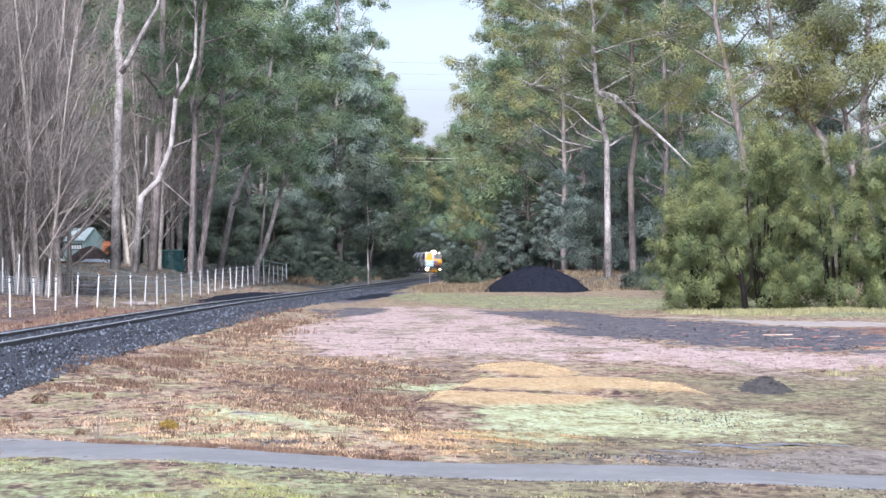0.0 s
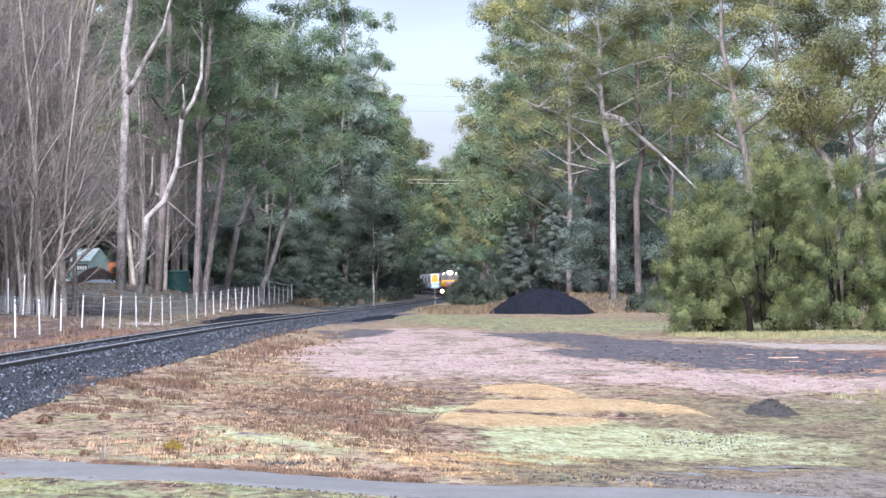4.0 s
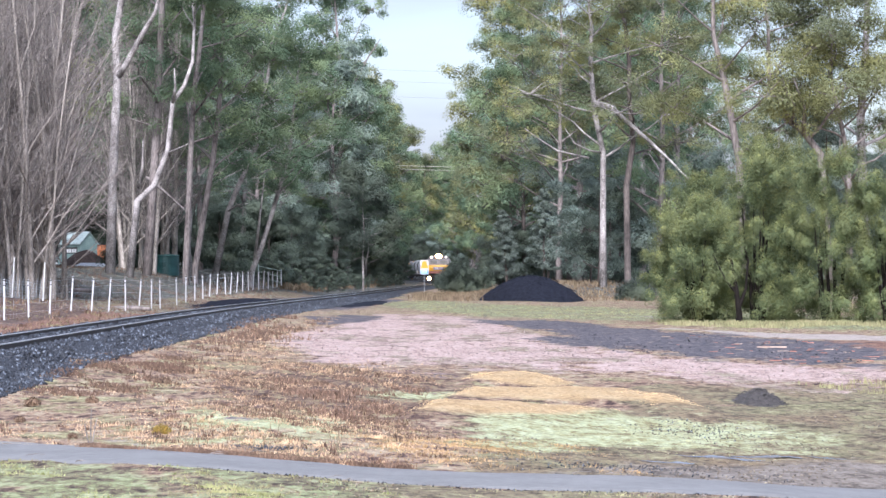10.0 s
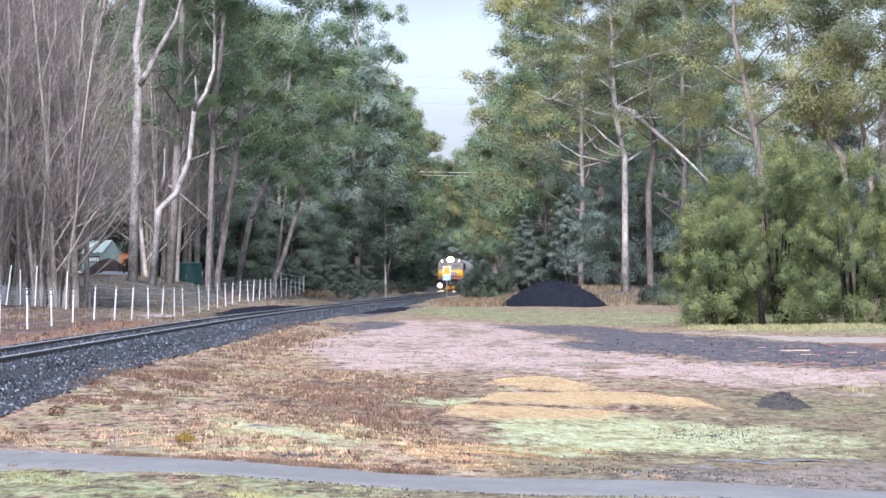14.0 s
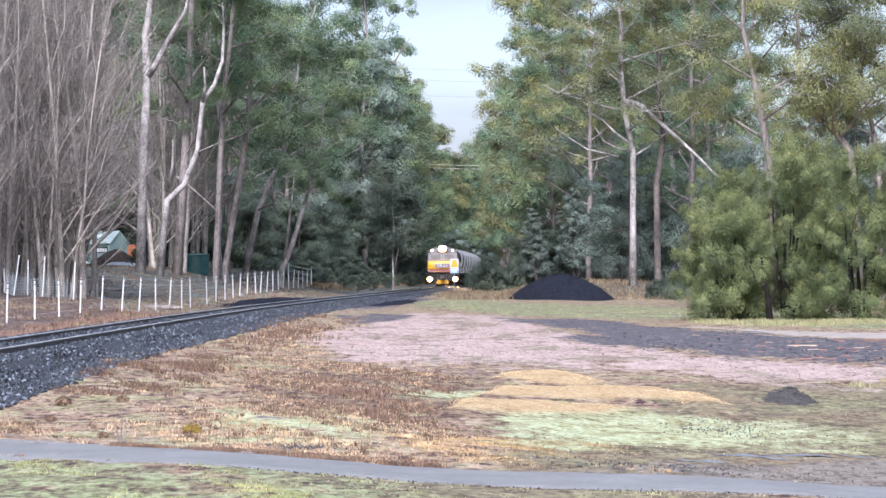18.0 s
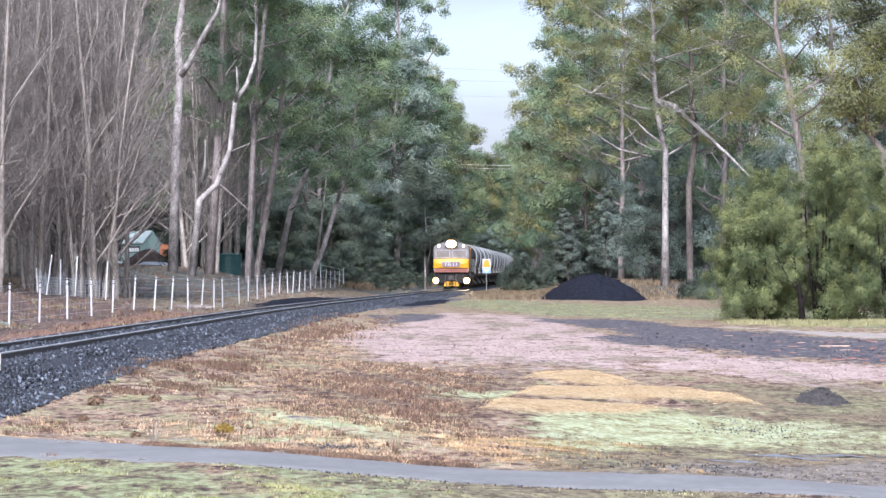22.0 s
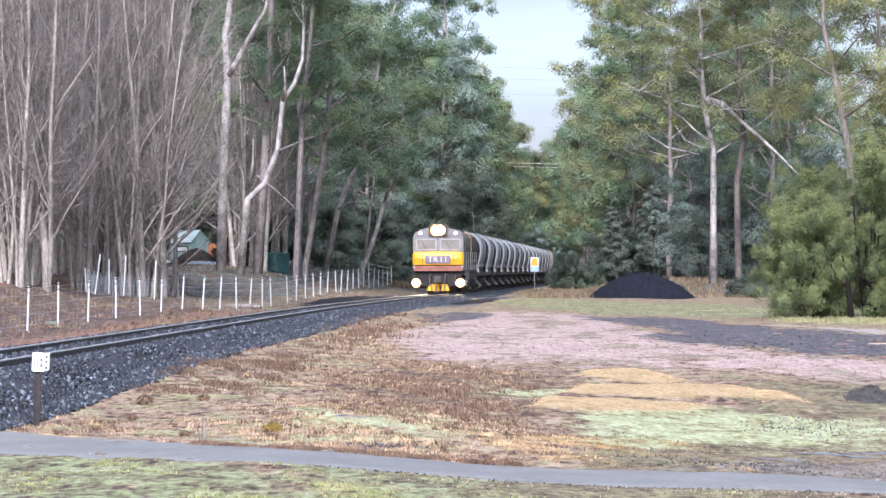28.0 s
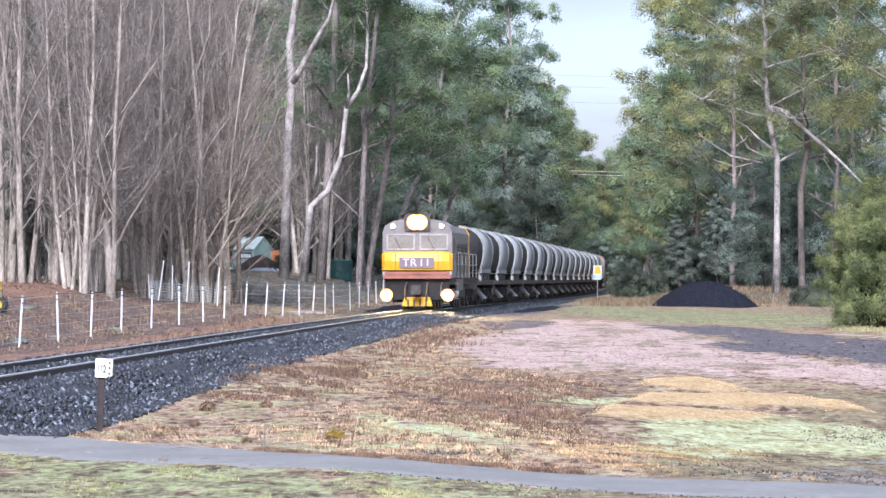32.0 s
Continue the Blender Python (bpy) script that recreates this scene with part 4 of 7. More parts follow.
def bare_shrub(seed, h):
    """A leafless bush: a fan of thin stems from one foot, with side twigs."""
    rng = np.random.default_rng(seed)
    root = tagged(new("bare_shrub"), "leafless grey bush with a fan of thin stems", "bush", "leafless bushes")
    sh = Shape()
    for s in range(15):
        a = rng.random() * 6.283
        out = rng.uniform(0.08, 0.62) * h
        tip = Vector((math.cos(a) * out, math.sin(a) * out, h * rng.uniform(0.55, 1.0)))
        pts = bend(rng, (rng.normal() * 0.12, rng.normal() * 0.12, -0.1), tip, 5, 0.08)
        sh.tube(pts, [0.034, 0.028, 0.022, 0.016, 0.011, 0.006], 5, False)
        for q in (1, 2, 2, 3, 3, 4, 4, 5):
            d = Vector((rng.normal(), rng.normal(), rng.uniform(0.2, 1.3))).normalized() * h * rng.uniform(0.12, 0.3)
            sh.tube([pts[q], pts[q] + d * 0.5 + Vector((0, 0, -0.03)), pts[q] + d], [0.012, 0.009, 0.005], 3, False)
    part("stem", sh, TWIG, root)
    return root


SHRUBS_BARE = [bare_shrub(81, 3.2), bare_shrub(82, 4.2), bare_shrub(83, 2.6)]
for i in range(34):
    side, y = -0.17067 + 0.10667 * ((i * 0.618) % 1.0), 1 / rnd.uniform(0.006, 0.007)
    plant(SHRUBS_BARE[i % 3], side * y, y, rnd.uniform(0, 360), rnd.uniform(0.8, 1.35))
# dark green growth at the back of the thicket
for i in range(9):
    plant(SHRUBS[(0, 3)[i % 2]], -18.6 - 0.9 * i + rnd.uniform(-0.3, 0.3), 150 + rnd.uniform(-3, 3), rnd.uniform(0, 360), 0.3)

# ---- the train ----
GREY_PAINT = material("weathered_grey_paint", (0.125, 0.115, 0.115), (0.205, 0.19, 0.19), 1.5, 0.5, bump=0.05)
YELLOW_PAINT = material("yellow_paint", (0.50, 0.25, 0.012), (0.64, 0.34, 0.018), 1.2, 0.4)
RED_BROWN = material("red_brown_beam", (0.17, 0.065, 0.05), (0.28, 0.11, 0.08), 3.0, 0.6)
UNDER = material("grimy_underframe", (0.025, 0.023, 0.022), (0.08, 0.07, 0.065), 4.0, 0.8)
PLATE = material("number_panel", (0.13, 0.10, 0.12), (0.17, 0.135, 0.155), 3.0, 0.5)
WHITE = material("white_paint", (0.72, 0.72, 0.70), (0.84, 0.84, 0.82), 4.0, 0.55)
SCREEN = material("windscreen_glass", (0.13, 0.125, 0.12), (0.20, 0.19, 0.18), 2.0, 0.08, spec=0.7)
HOPPER_GREY = material("dusty_hopper_steel", (0.17, 0.182, 0.19), (0.32, 0.335, 0.345), 1.6, 0.9, spec=0.12, bump=0.06, stretch=(1, 1.0, 0.5), per_object=0.12)
# near-black, for the wagon end sheets and the loco's pilot
HOPPER_DARK = material("near_black_steel", (0.008, 0.008, 0.008), (0.026, 0.025, 0.025), 1.5, 0.85)
CHUTE = material("pale_discharge_chute", (0.19, 0.187, 0.183), (0.33, 0.326, 0.32), 3.0, 0.6)
CHUTE_PALE = material("dulled_white_lettering", (0.42, 0.41, 0.43), (0.55, 0.54, 0.56), 5.0, 0.6)
STEEL = material("worn_wheel_steel", (0.10, 0.08, 0.07), (0.24, 0.20, 0.18), 5.0, 0.5, 0.5)
LAMP = glowing("headlamp_glow", (1.0, 0.70, 0.34), 420.0)
# emitting amber ring round each lamp, standing in for its halo of glare
BOWL_HALO = glowing("reflector_halo", (1.0, 0.36, 0.05), 1.7)
MARKER = glowing("marker_glow", (1.0, 0.85, 0.62), 14.0)


def lettering(name, text, size, mat, parent, m, bold=0.0):
    """Raised letters as one mesh, centred, reading along local x."""
    cu = bpy.data.curves.new(name, "FONT")
    cu.body, cu.size, cu.align_x, cu.align_y, cu.extrude = text, size, "CENTER", "CENTER", 0.006
    cu.offset = bold
    tmp = new(name + "_curve", cu)
    bpy.context.view_layer.update()
    me = bpy.data.meshes.new_from_object(tmp.evaluated_get(bpy.context.evaluated_depsgraph_get()))
    bpy.data.objects.remove(tmp)
    me.materials.clear()
    me.materials.append(mat)
    ob = part(name, me, mat, parent)
    ob.matrix_basis = m
    return ob


def wheel(parent, x, y, r):
    w = Shape()
    sx = 1 if x > 0 else -1
    w.cyl((x - 0.06 * sx, y, r), (x + 0.05 * sx, y, r), r, 20)
    w.cyl((x - 0.09 * sx, y, r), (x - 0.06 * sx, y, r), r + 0.028, 20)
    w.cyl((x + 0.05 * sx, y, r), (x + 0.11 * sx, y, r), r * 0.32, 12)
    part("wheel", w, STEEL, parent)


def bogie(parent, y, axles, r, half):
    b = Shape()
    for sx in (-1, 1):
        ring = [(-axles[-1] - 0.5, r + 0.28), (-axles[-1] - 0.35, r - 0.02), (-0.5, r - 0.12), (0.5, r - 0.12), (axles[-1] + 0.35, r - 0.02), (axles[-1] + 0.5, r + 0.28), (0.6, r + 0.40), (-0.6, r + 0.40)]
        x0, x1 = sorted((sx * half, sx * (half - 0.12)))
        n = len(ring)
        b.add([(xx, y + a, z) for xx in (x0, x1) for a, z in ring], [(i, (i + 1) % n, (i + 1) % n + n, i + n) for i in range(n)] + [tuple(range(n))[::-1], tuple(range(n, 2 * n))])
        for a in axles:
            b.box(sx * half - 0.05, sx * half + 0.05, y + a - 0.16, y + a + 0.16, r - 0.18, r + 0.2, 0.03)
            b.cyl((sx * half - 0.04, y + a + 0.3, r + 0.05), (sx * half - 0.04, y + a + 0.3, r + 0.34), 0.08, 10)
    b.box(-half, half, y - 0.25, y + 0.25, r, r + 0.3, 0.04)
    part("bogie_frame", b, UNDER, parent)
    for a in axles:
        for sx in (-0.6, 0.6):
            wheel(parent, sx, y + a, r)
        part("axle", Shape().cyl((-0.55, y + a, r), (0.55, y + a, r), 0.08, 10), STEEL, parent)


def locomotive():
    loco = tagged(new("locomotive"), "grey and yellow diesel locomotive with blazing headlights", "locomotive")
    part("underframe", Shape().box(-1.32, 1.32, -7.9, 7.7, 1.02, 1.28, 0.03).box(-1.38, 1.38, -7.9, 7.7, 1.24, 1.30), UNDER, loco)
    ring = [(-1.40, 1.30), (1.40, 1.30), (1.40, 3.12), (1.30, 3.38), (1.02, 3.56), (0.5, 3.66), (-0.5, 3.66), (-1.02, 3.56), (-1.30, 3.38), (-1.40, 3.12)]
    cab = part("cab", Shape().prism(ring, 5.3, 7.72), GREY_PAINT, loco, "grey full-width driver's cab")
    nose = Shape()
    pr = [(7.70, 1.57), (7.98, 1.60), (8.03, 1.95), (7.96, 2.30), (7.72, 2.36)]
    xs = (-1.42, -1.30, -1.0, 0, 1.0, 1.30, 1.42)
    dip = (0.22, 0.08, 0.02, 0.0, 0.02, 0.08, 0.22)
    vs = [(x, 7.70 + (y - 7.70) * (1 - d / 0.3), z - (0.10 * d / 0.22 if z > 2.2 else 0)) for x, d in zip(xs, dip) for y, z in pr]
    n = len(pr)
    nose.add(vs, [(i * n + k, i * n + (k + 1) % n, (i + 1) * n + (k + 1) % n, (i + 1) * n + k) for i in range(len(xs) - 1) for k in range(n)] + [tuple(range(n)), tuple(range((len(xs) - 1) * n, len(xs) * n))[::-1]])
    nz = part("nose", nose, YELLOW_PAINT, loco, "bright yellow rounded nose")
    for x in (-0.86, 0.86):
        part("seam", Shape().box(x - 0.008, x + 0.008, 7.99, 8.035, 1.62, 2.25), UNDER, nz)
    pl = part("number_panel", Shape().box(-0.70, 0.70, 8.0, 8.045, 1.68, 2.10, 0.02), PLATE, loco, "dull mauve panel with white lettering")
    for glyph, off in (("T", -0.43), ("R", -0.13), ("1", 0.19), ("1", 0.44)):
        lettering("letter", glyph, 0.42, CHUTE_PALE, pl, pose(-off, 8.05, 1.89, 90, 0, 180) @ Matrix.Diagonal((1.12, 1, 1, 1)))
    for x0, x1 in ((-1.24, -0.09), (0.09, 1.24)):
        fr = Shape()
        for a, b, c, d in ((x0, x1, 2.40, 2.47), (x0, x1, 2.99, 3.06), (x0, x0 + 0.07, 2.47, 2.99), (x1 - 0.07, x1, 2.47, 2.99)):
            fr.box(a, b, 7.71, 7.755, c, d)
        w = part("window_frame", fr, CHUTE, loco, "pale rubber-sealed window frame")
        part("windscreen", Shape().box(x0 + 0.05, x1 - 0.05, 7.715, 7.735, 2.47, 2.99), SCREEN, w, "dark reflecting windscreen")
        part("wiper", Shape().tube([((x0 + x1) / 2, 7.76, 2.46), ((x0 + x1) / 2 + 0.25, 7.765, 2.92)], 0.012, 4), UNDER, w)
    hl = part("headlight_box", Shape().box(-0.52, 0.52, 7.55, 7.80, 3.17, 3.87, 0.06), UNDER, loco)
    # lenses and rings oversize and overlapping, to suggest the glare as one blob
    for x in (-0.11, 0.11):
        part("reflector", Shape().cyl((x, 7.78, 3.52), (x, 7.815, 3.52), 0.31, 24), BOWL_HALO, hl, "amber reflector bowl glowing in place of the lamp halo")
        part("headlight", Shape().cyl((x, 7.79, 3.52), (x, 7.83, 3.52), 0.225, 20), LAMP, hl, "blazing warm headlight")
    for x in (-0.98, 0.98):
        mk = part("marker_light", Shape().cyl((x, 7.70, 3.36), (x, 7.77, 3.36), 0.105, 16), UNDER, loco)
        part("lens", Shape().cyl((x, 7.77, 3.36), (x, 7.785, 3.36), 0.085, 16), MARKER, mk, "lit warm marker lens")
    part("front_beam", Shape().box(-1.36, 1.36, 7.62, 7.95, 1.26, 1.40, 0.02).box(-1.30, 1.30, 7.62, 7.92, 1.42, 1.54, 0.02), RED_BROWN, loco, "dull red front beam")
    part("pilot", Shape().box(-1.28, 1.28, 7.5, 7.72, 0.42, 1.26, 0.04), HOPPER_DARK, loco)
    plough = part("snow_plough", Shape().prism([(-0.62, 0.16), (0.62, 0.16), (0.50, 0.52), (-0.50, 0.52)], 7.72, 7.82), YELLOW_PAINT, loco, "yellow lower guard plate with dark bars")
    for x in (-0.36, -0.12, 0.12, 0.36):
        part("guard_bar", Shape().box(x - 0.035, x + 0.035, 7.81, 7.84, 0.18, 0.44), UNDER, plough)
    part("coupler", Shape().box(-0.14, 0.14, 7.7, 8.35, 0.66, 0.94, 0.03).box(-0.2, 0.2, 8.2, 8.5, 0.62, 1.0, 0.05), UNDER, loco)
    for x in (-1.0, -0.42, 0.42):
        part("air_hose", Shape().tube([(x, 7.75, 1.1), (x + 0.03, 7.95, 0.95), (x + 0.05, 7.96, 0.6), (x + 0.02, 7.85, 0.42)], 0.035, 6), UNDER, loco)
    for x in (-1.23, 1.23):
        br = part("ditch_light", Shape().cyl((x, 7.66, 0.6), (x, 7.80, 0.6), 0.262, 18).box(x - 0.05, x + 0.05, 7.6, 7.7, 0.6, 1.05), UNDER, loco)
        # the ring's own glow imitates the halo round the ditch light
        part("reflector", Shape().cyl((x, 7.79, 0.6), (x, 7.81, 0.6), 0.25, 24), BOWL_HALO, br, "amber reflector bowl glowing in place of the lamp halo")
        part("lens", Shape().cyl((x, 7.80, 0.6), (x, 7.825, 0.6), 0.18, 18), LAMP, br, "blazing warm ditch light")
    for x in (-1.30, 1.30):
        part("horn_box", Shape().box(x - 0.09, x + 0.09, 7.7, 7.82, 1.40, 1.56, 0.02), CHUTE, loco)
    # hood, roof gear and walkways
    hood = [(-1.02, 1.30), (1.02, 1.30), (1.02, 3.2), (0.88, 3.48), (0.4, 3.58), (-0.4, 3.58), (-0.88, 3.48), (-1.02, 3.2)]
    hd = part("hood", Shape().prism(hood, -7.3, 5.3), GREY_PAINT, loco, "long grey engine hood")
    part("hood_end", Shape().prism([(x * 1.02, 1.30 + (z - 1.30) * 1.01) for x, z in hood], -7.45, -7.28), YELLOW_PAINT, loco, "yellow hood end")
    part("roof_stripe", Shape().prism([(-1.035, 2.95), (1.035, 2.95), (1.035, 3.21), (0.89, 3.5), (-0.89, 3.5), (-1.035, 3.21)], 2.6, 5.25), YELLOW_PAINT, loco, "yellow stripe along the hood top")
    for y in (-5.5, -3.2, -0.9, 1.4, 3.4):
        for sx in (-1, 1):
            g = part("hood_door", Shape().box(sx * 1.0 - 0.02, sx * 1.0 + 0.02, y - 0.85, y + 0.85, 1.45, 2.75), GREY_PAINT, hd)
            for i in range(7):
                part("louvre", Shape().box(sx * 1.02 - 0.015, sx * 1.02 + 0.015, y - 0.7, y + 0.7, 1.9 + i * 0.11, 1.95 + i * 0.11), UNDER, g)
    for y in (-5.6, -3.6):
        part("roof_fan", Shape().cyl((0, y, 3.48), (0, y, 3.62), 0.7, 20), UNDER, loco)
    part("exhaust", Shape().box(-0.35, 0.35, -0.6, 0.4, 3.48, 3.72, 0.05), UNDER, loco)
    for sx in (-1, 1):
        x = sx * 1.34
        for y in (-7.6, -5.4, -3.2, -1.0, 1.2, 3.4, 5.1):
            part("stanchion", Shape().cyl((x, y, 1.28), (x, y, 2.32), 0.022, 6), CHUTE, loco)
        for z in (1.85, 2.32):
            part("handrail", Shape().cyl((x, -7.6, z), (x, 5.1, z), 0.022, 6), CHUTE, loco)
        part("side_skirt", Shape().box(x - 0.03, x + 0.03, 1.0, 4.9, 0.78, 1.30), GREY_PAINT, loco, "grey side cabinet")
        part("cab_door", Shape().box(sx * 1.40 - 0.015, sx * 1.40 + 0.015, 5.45, 6.15, 1.36, 3.1), GREY_PAINT, cab)
        part("side_window", Shape().box(sx * 1.40 - 0.02, sx * 1.40 + 0.02, 6.35, 7.35, 2.3, 2.95), SCREEN, cab)
        for z in (0.42, 0.74, 1.04):
            part("step", Shape().box(sx * 1.36 - 0.12, sx * 1.36 + 0.06, 4.95, 5.3, z, z + 0.04), CHUTE, loco)
    for sx in (-1, 1):
        part("air_reservoir", Shape().tube([(sx * 1.22, 4.05, 0.66), (sx * 1.22, 4.12, 0.66), (sx * 1.22, 4.78, 0.66), (sx * 1.22, 4.85, 0.66)], [0.12, 0.2, 0.2, 0.12], 14), WHITE, loco, "white air reservoir")
    part("fuel_tank", Shape().box(-1.22, 1.22, -2.3, 2.3, 0.38, 1.02, 0.12), UNDER, loco)
    for y in (-5.2, 5.2):
        bogie(loco, y, (-1.55, 0, 1.55), 0.46, 1.02)
    return loco


def hopper_wagon():
    """A bogie hopper with a barrel-sided body, dark sloping ends and discharge chutes."""
    wg = tagged(new("hopper_wagon"), "dusty grey barrel-sided hopper wagon on two bogies", "wagon", "hopper wagons of the train")
    half = []
    for x, z in ((0, 3.70), (0.45, 3.665), (0.82, 3.56), (1.12, 3.36), (1.31, 3.10), (1.40, 2.80), (1.41, 2.50), (1.38, 2.20), (1.32, 1.92), (1.24, 1.66)):
        half.append((x, z))
    ring = [(x, z) for x, z in half] + [(-x, z) for x, z in reversed(half[1:])]
    body = part("barrel", Shape().prism(ring, -3.0, 3.0), HOPPER_GREY, wg, "curved pale grey steel side", False)
    body.data.polygons.foreach_set("use_smooth", [len(p.vertices) == 4 for p in body.data.polygons])
    for sy in (-1, 1):
        sl = Shape()
        n = len(ring)
        inner = [(x * 0.55, 1.45 + (z - 1.35) * 0.42) for x, z in ring]
        sl.add([(x * 0.97, sy * 2.97, 2.5 + (z - 2.5) * 0.97) for x, z in ring] + [(x, sy * 4.7, z) for x, z in inner], [(i, (i + 1) % n, (i + 1) % n + n, i + n) for i in range(n)] + [tuple(range(n, 2 * n))])
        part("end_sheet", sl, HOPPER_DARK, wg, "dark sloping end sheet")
        part("end_rib", Shape().prism([(x * 1.015, 2.52 + (z - 2.52) * 1.015) for x, z in ring], sy * 2.95, sy * 3.03), HOPPER_GREY, wg)
        part("end_platform", Shape().box(-1.25, 1.25, min(sy * 4.3, sy * 5.5), max(sy * 4.3, sy * 5.5), 1.0, 1.12), UNDER, wg)
        lad = part("ladder", Shape().cyl((1.28, sy * 5.2, 1.1), (1.28, sy * 5.2, 2.9), 0.02, 5).cyl((1.28, sy * 4.8, 1.1), (1.28, sy * 4.8, 2.9), 0.02, 5), CHUTE, wg)
        for i in range(5):
            part("rung", Shape().cyl((1.28, sy * 5.2, 1.35 + i * 0.34), (1.28, sy * 4.8, 1.35 + i * 0.34), 0.015, 5), CHUTE, lad)
        part("coupler", Shape().box(-0.13, 0.13, min(sy * 5.3, sy * 5.86), max(sy * 5.3, sy * 5.86), 0.68, 0.92, 0.03), STEEL, wg)
        part("end_sill", Shape().box(-1.25, 1.25, sy * 5.45 - 0.08, sy * 5.45 + 0.08, 0.8, 1.05), UNDER, wg)
    for sx in (-1, 1):
        part("side_sill", Shape().box(sx * 1.22 - 0.08, sx * 1.22 + 0.08, -5.5, 5.5, 0.98, 1.20), UNDER, wg)
        part("top_cord", Shape().box(sx * 1.26 - 0.05, sx * 1.26 + 0.05, -3.0, 3.0, 1.52, 1.72), HOPPER_GREY, wg)
        part("lower_cord", Shape().box(sx * 1.16 - 0.05, sx * 1.16 + 0.05, -3.0, 3.0, 1.26, 1.44), UNDER, wg)
        for y in (-2.9, -1.45, 0.0, 1.45, 2.9):
            part("stay", Shape().box(sx * 1.2 - 0.03, sx * 1.2 + 0.05, y - 0.05, y + 0.05, 1.15, 1.75), CHUTE, wg)
        part("brake_box", Shape().box(sx * 1.28 - 0.06, sx * 1.28 + 0.06, 3.7, 3.95, 1.14, 1.42, 0.02), CHUTE, wg, "small pale box")
    for y in (-1.9, 0.0, 1.9):
        hp = Shape()
        top = [(-1.2, y - 0.9, 1.5), (1.2, y - 0.9, 1.5), (1.2, y + 0.9, 1.5), (-1.2, y + 0.9, 1.5)]
        bot = [(-0.5, y - 0.35, 0.72), (0.5, y - 0.35, 0.72), (0.5, y + 0.35, 0.72), (-0.5, y + 0.35, 0.72)]
        hp.add(top + bot, [(0, 1, 5, 4), (1, 2, 6, 5), (2, 3, 7, 6), (3, 0, 4, 7), (4, 5, 6, 7)])
        part("hopper", hp, UNDER, wg)
    for sx in (-1, 1):
        ch = Shape()
        ch.add([(sx * 0.7, -1.2, 1.0), (sx * 0.7, 1.2, 1.0), (sx * 1.3, 0.9, 0.34), (sx * 1.3, -0.7, 0.34), (sx * 0.6, -1.2, 0.94), (sx * 0.6, 1.2, 0.94), (sx * 1.2, 0.9, 0.28), (sx * 1.2, -0.7, 0.28)], [(0, 1, 2, 3), (7, 6, 5, 4), (0, 3, 7, 4), (1, 5, 6, 2), (3, 2, 6, 7), (0, 4, 5, 1)])
        part("chute", ch, CHUTE, wg, "pale sloping discharge chute")
    for y in (-4.0, 4.0):
        bogie(wg, y, (-0.85, 0.85), 0.42, 0.98)
    return wg


PITCH = 11.75
LOCO_LENGTH = 16.2
TRAIN = [(locomotive(), 0.0, 1)]
_first = hopper_wagon()
for i in range(15):
    TRAIN.append((_first if i == 0 else copy_thing(_first, Matrix.Identity(4)), LOCO_LENGTH / 2 + 0.6 + PITCH * (i + 0.5), 1))
TRAIN.append((tagged(copy_thing(TRAIN[0][0], Matrix.Identity(4)), "grey and yellow diesel locomotive at the rear of the train"), LOCO_LENGTH + 1.2 + PITCH * 15, -1))

# arc length of the line, to run the cars along it
_ay = np.linspace(40, 950, 3000)
_ax = track_x(_ay)
_arc = np.concatenate([[0], np.cumsum(np.hypot(np.diff(_ax), np.diff(_ay)))])


def line_at(arc):
    """The pose on the line at an arc length from its near end, facing the near end."""
    y = float(np.interp(arc, _arc, _ay)) if arc < _arc[-1] else float(_ay[-1] + arc - _arc[-1])
    p, d = along(min(y, 948), 0)
    return pose(p.x, p.y + max(0, y - 948), RAIL_TOP, 0, 0, math.degrees(math.atan2(d.x, -d.y)))


FRONT_AT = [(0, 600.0), (6, 497.0), (14, 386.0), (18, 325.0), (22, 268.0), (25.5, 227.0), (28, 188.5), (30, 158.0), (32, 135.5)]


def front_arc(t):
    """Where the loco's face is: distance along the line, at nearly even speed."""
    ts = np.array([a for a, _ in FRONT_AT], float)
    arcs = np.interp([b for _, b in FRONT_AT], _ay, _arc)
    fit = np.polyfit(ts, arcs, 2)
    return float(np.polyval(fit, t))


def motions():
    for car, back, way in TRAIN:
        rows = []
        for i in range(17):
            t = 2.0 * i
            m = line_at(front_arc(t) + 8.0 + back)
            if way < 0:
                m = m @ pose(0, 0, 0, 0, 0, 180)
            rows.append((t, m))
        walk(car, rows)

# ---- gums that stand out at the forest edge ----


def hero_gum(x, y, z0, line, r, bark, leaf, top, crown_base, crown_r, label, extra=(), seed=0, depth=0.25, clumps=64, per=290, lsize=0.15, clump=(0.65, 1.2)):
    """A gum whose trunk follows a drawn line of (side, height) steps above its foot, then carries on to its top."""
    dz = z0 - gz(x, y)
    rng = np.random.default_rng(seed + 700)
    pts = [(0, 0, -0.3)]
    for a, h in line:
        if h + dz > 0.4:
            pts.append((a, rng.normal() * depth * 0.3, h + dz))
    a, h = line[-1]
    la = line[-2][0]
    end = h + dz
    while end < top:
        end += 2.2
        a += (a - la) * 0.25 + rng.normal() * 0.2
        pts.append((a, rng.normal() * depth, end))
    ex = [([(p[0], -depth * j * 2.4, p[1] + dz) for j, p in enumerate(pl)], rr) for pl, rr in extra]
    t = limb_tree("gum_tree", seed, top, r, crown_base, crown_r, bark, leaf, clumps=clumps, per=per, leaf_size=lsize, trunk=pts, extra=ex, clump_r=clump)
    tagged(t, label, "tree", "gums at the forest edge")
    return stand(t, x, y)


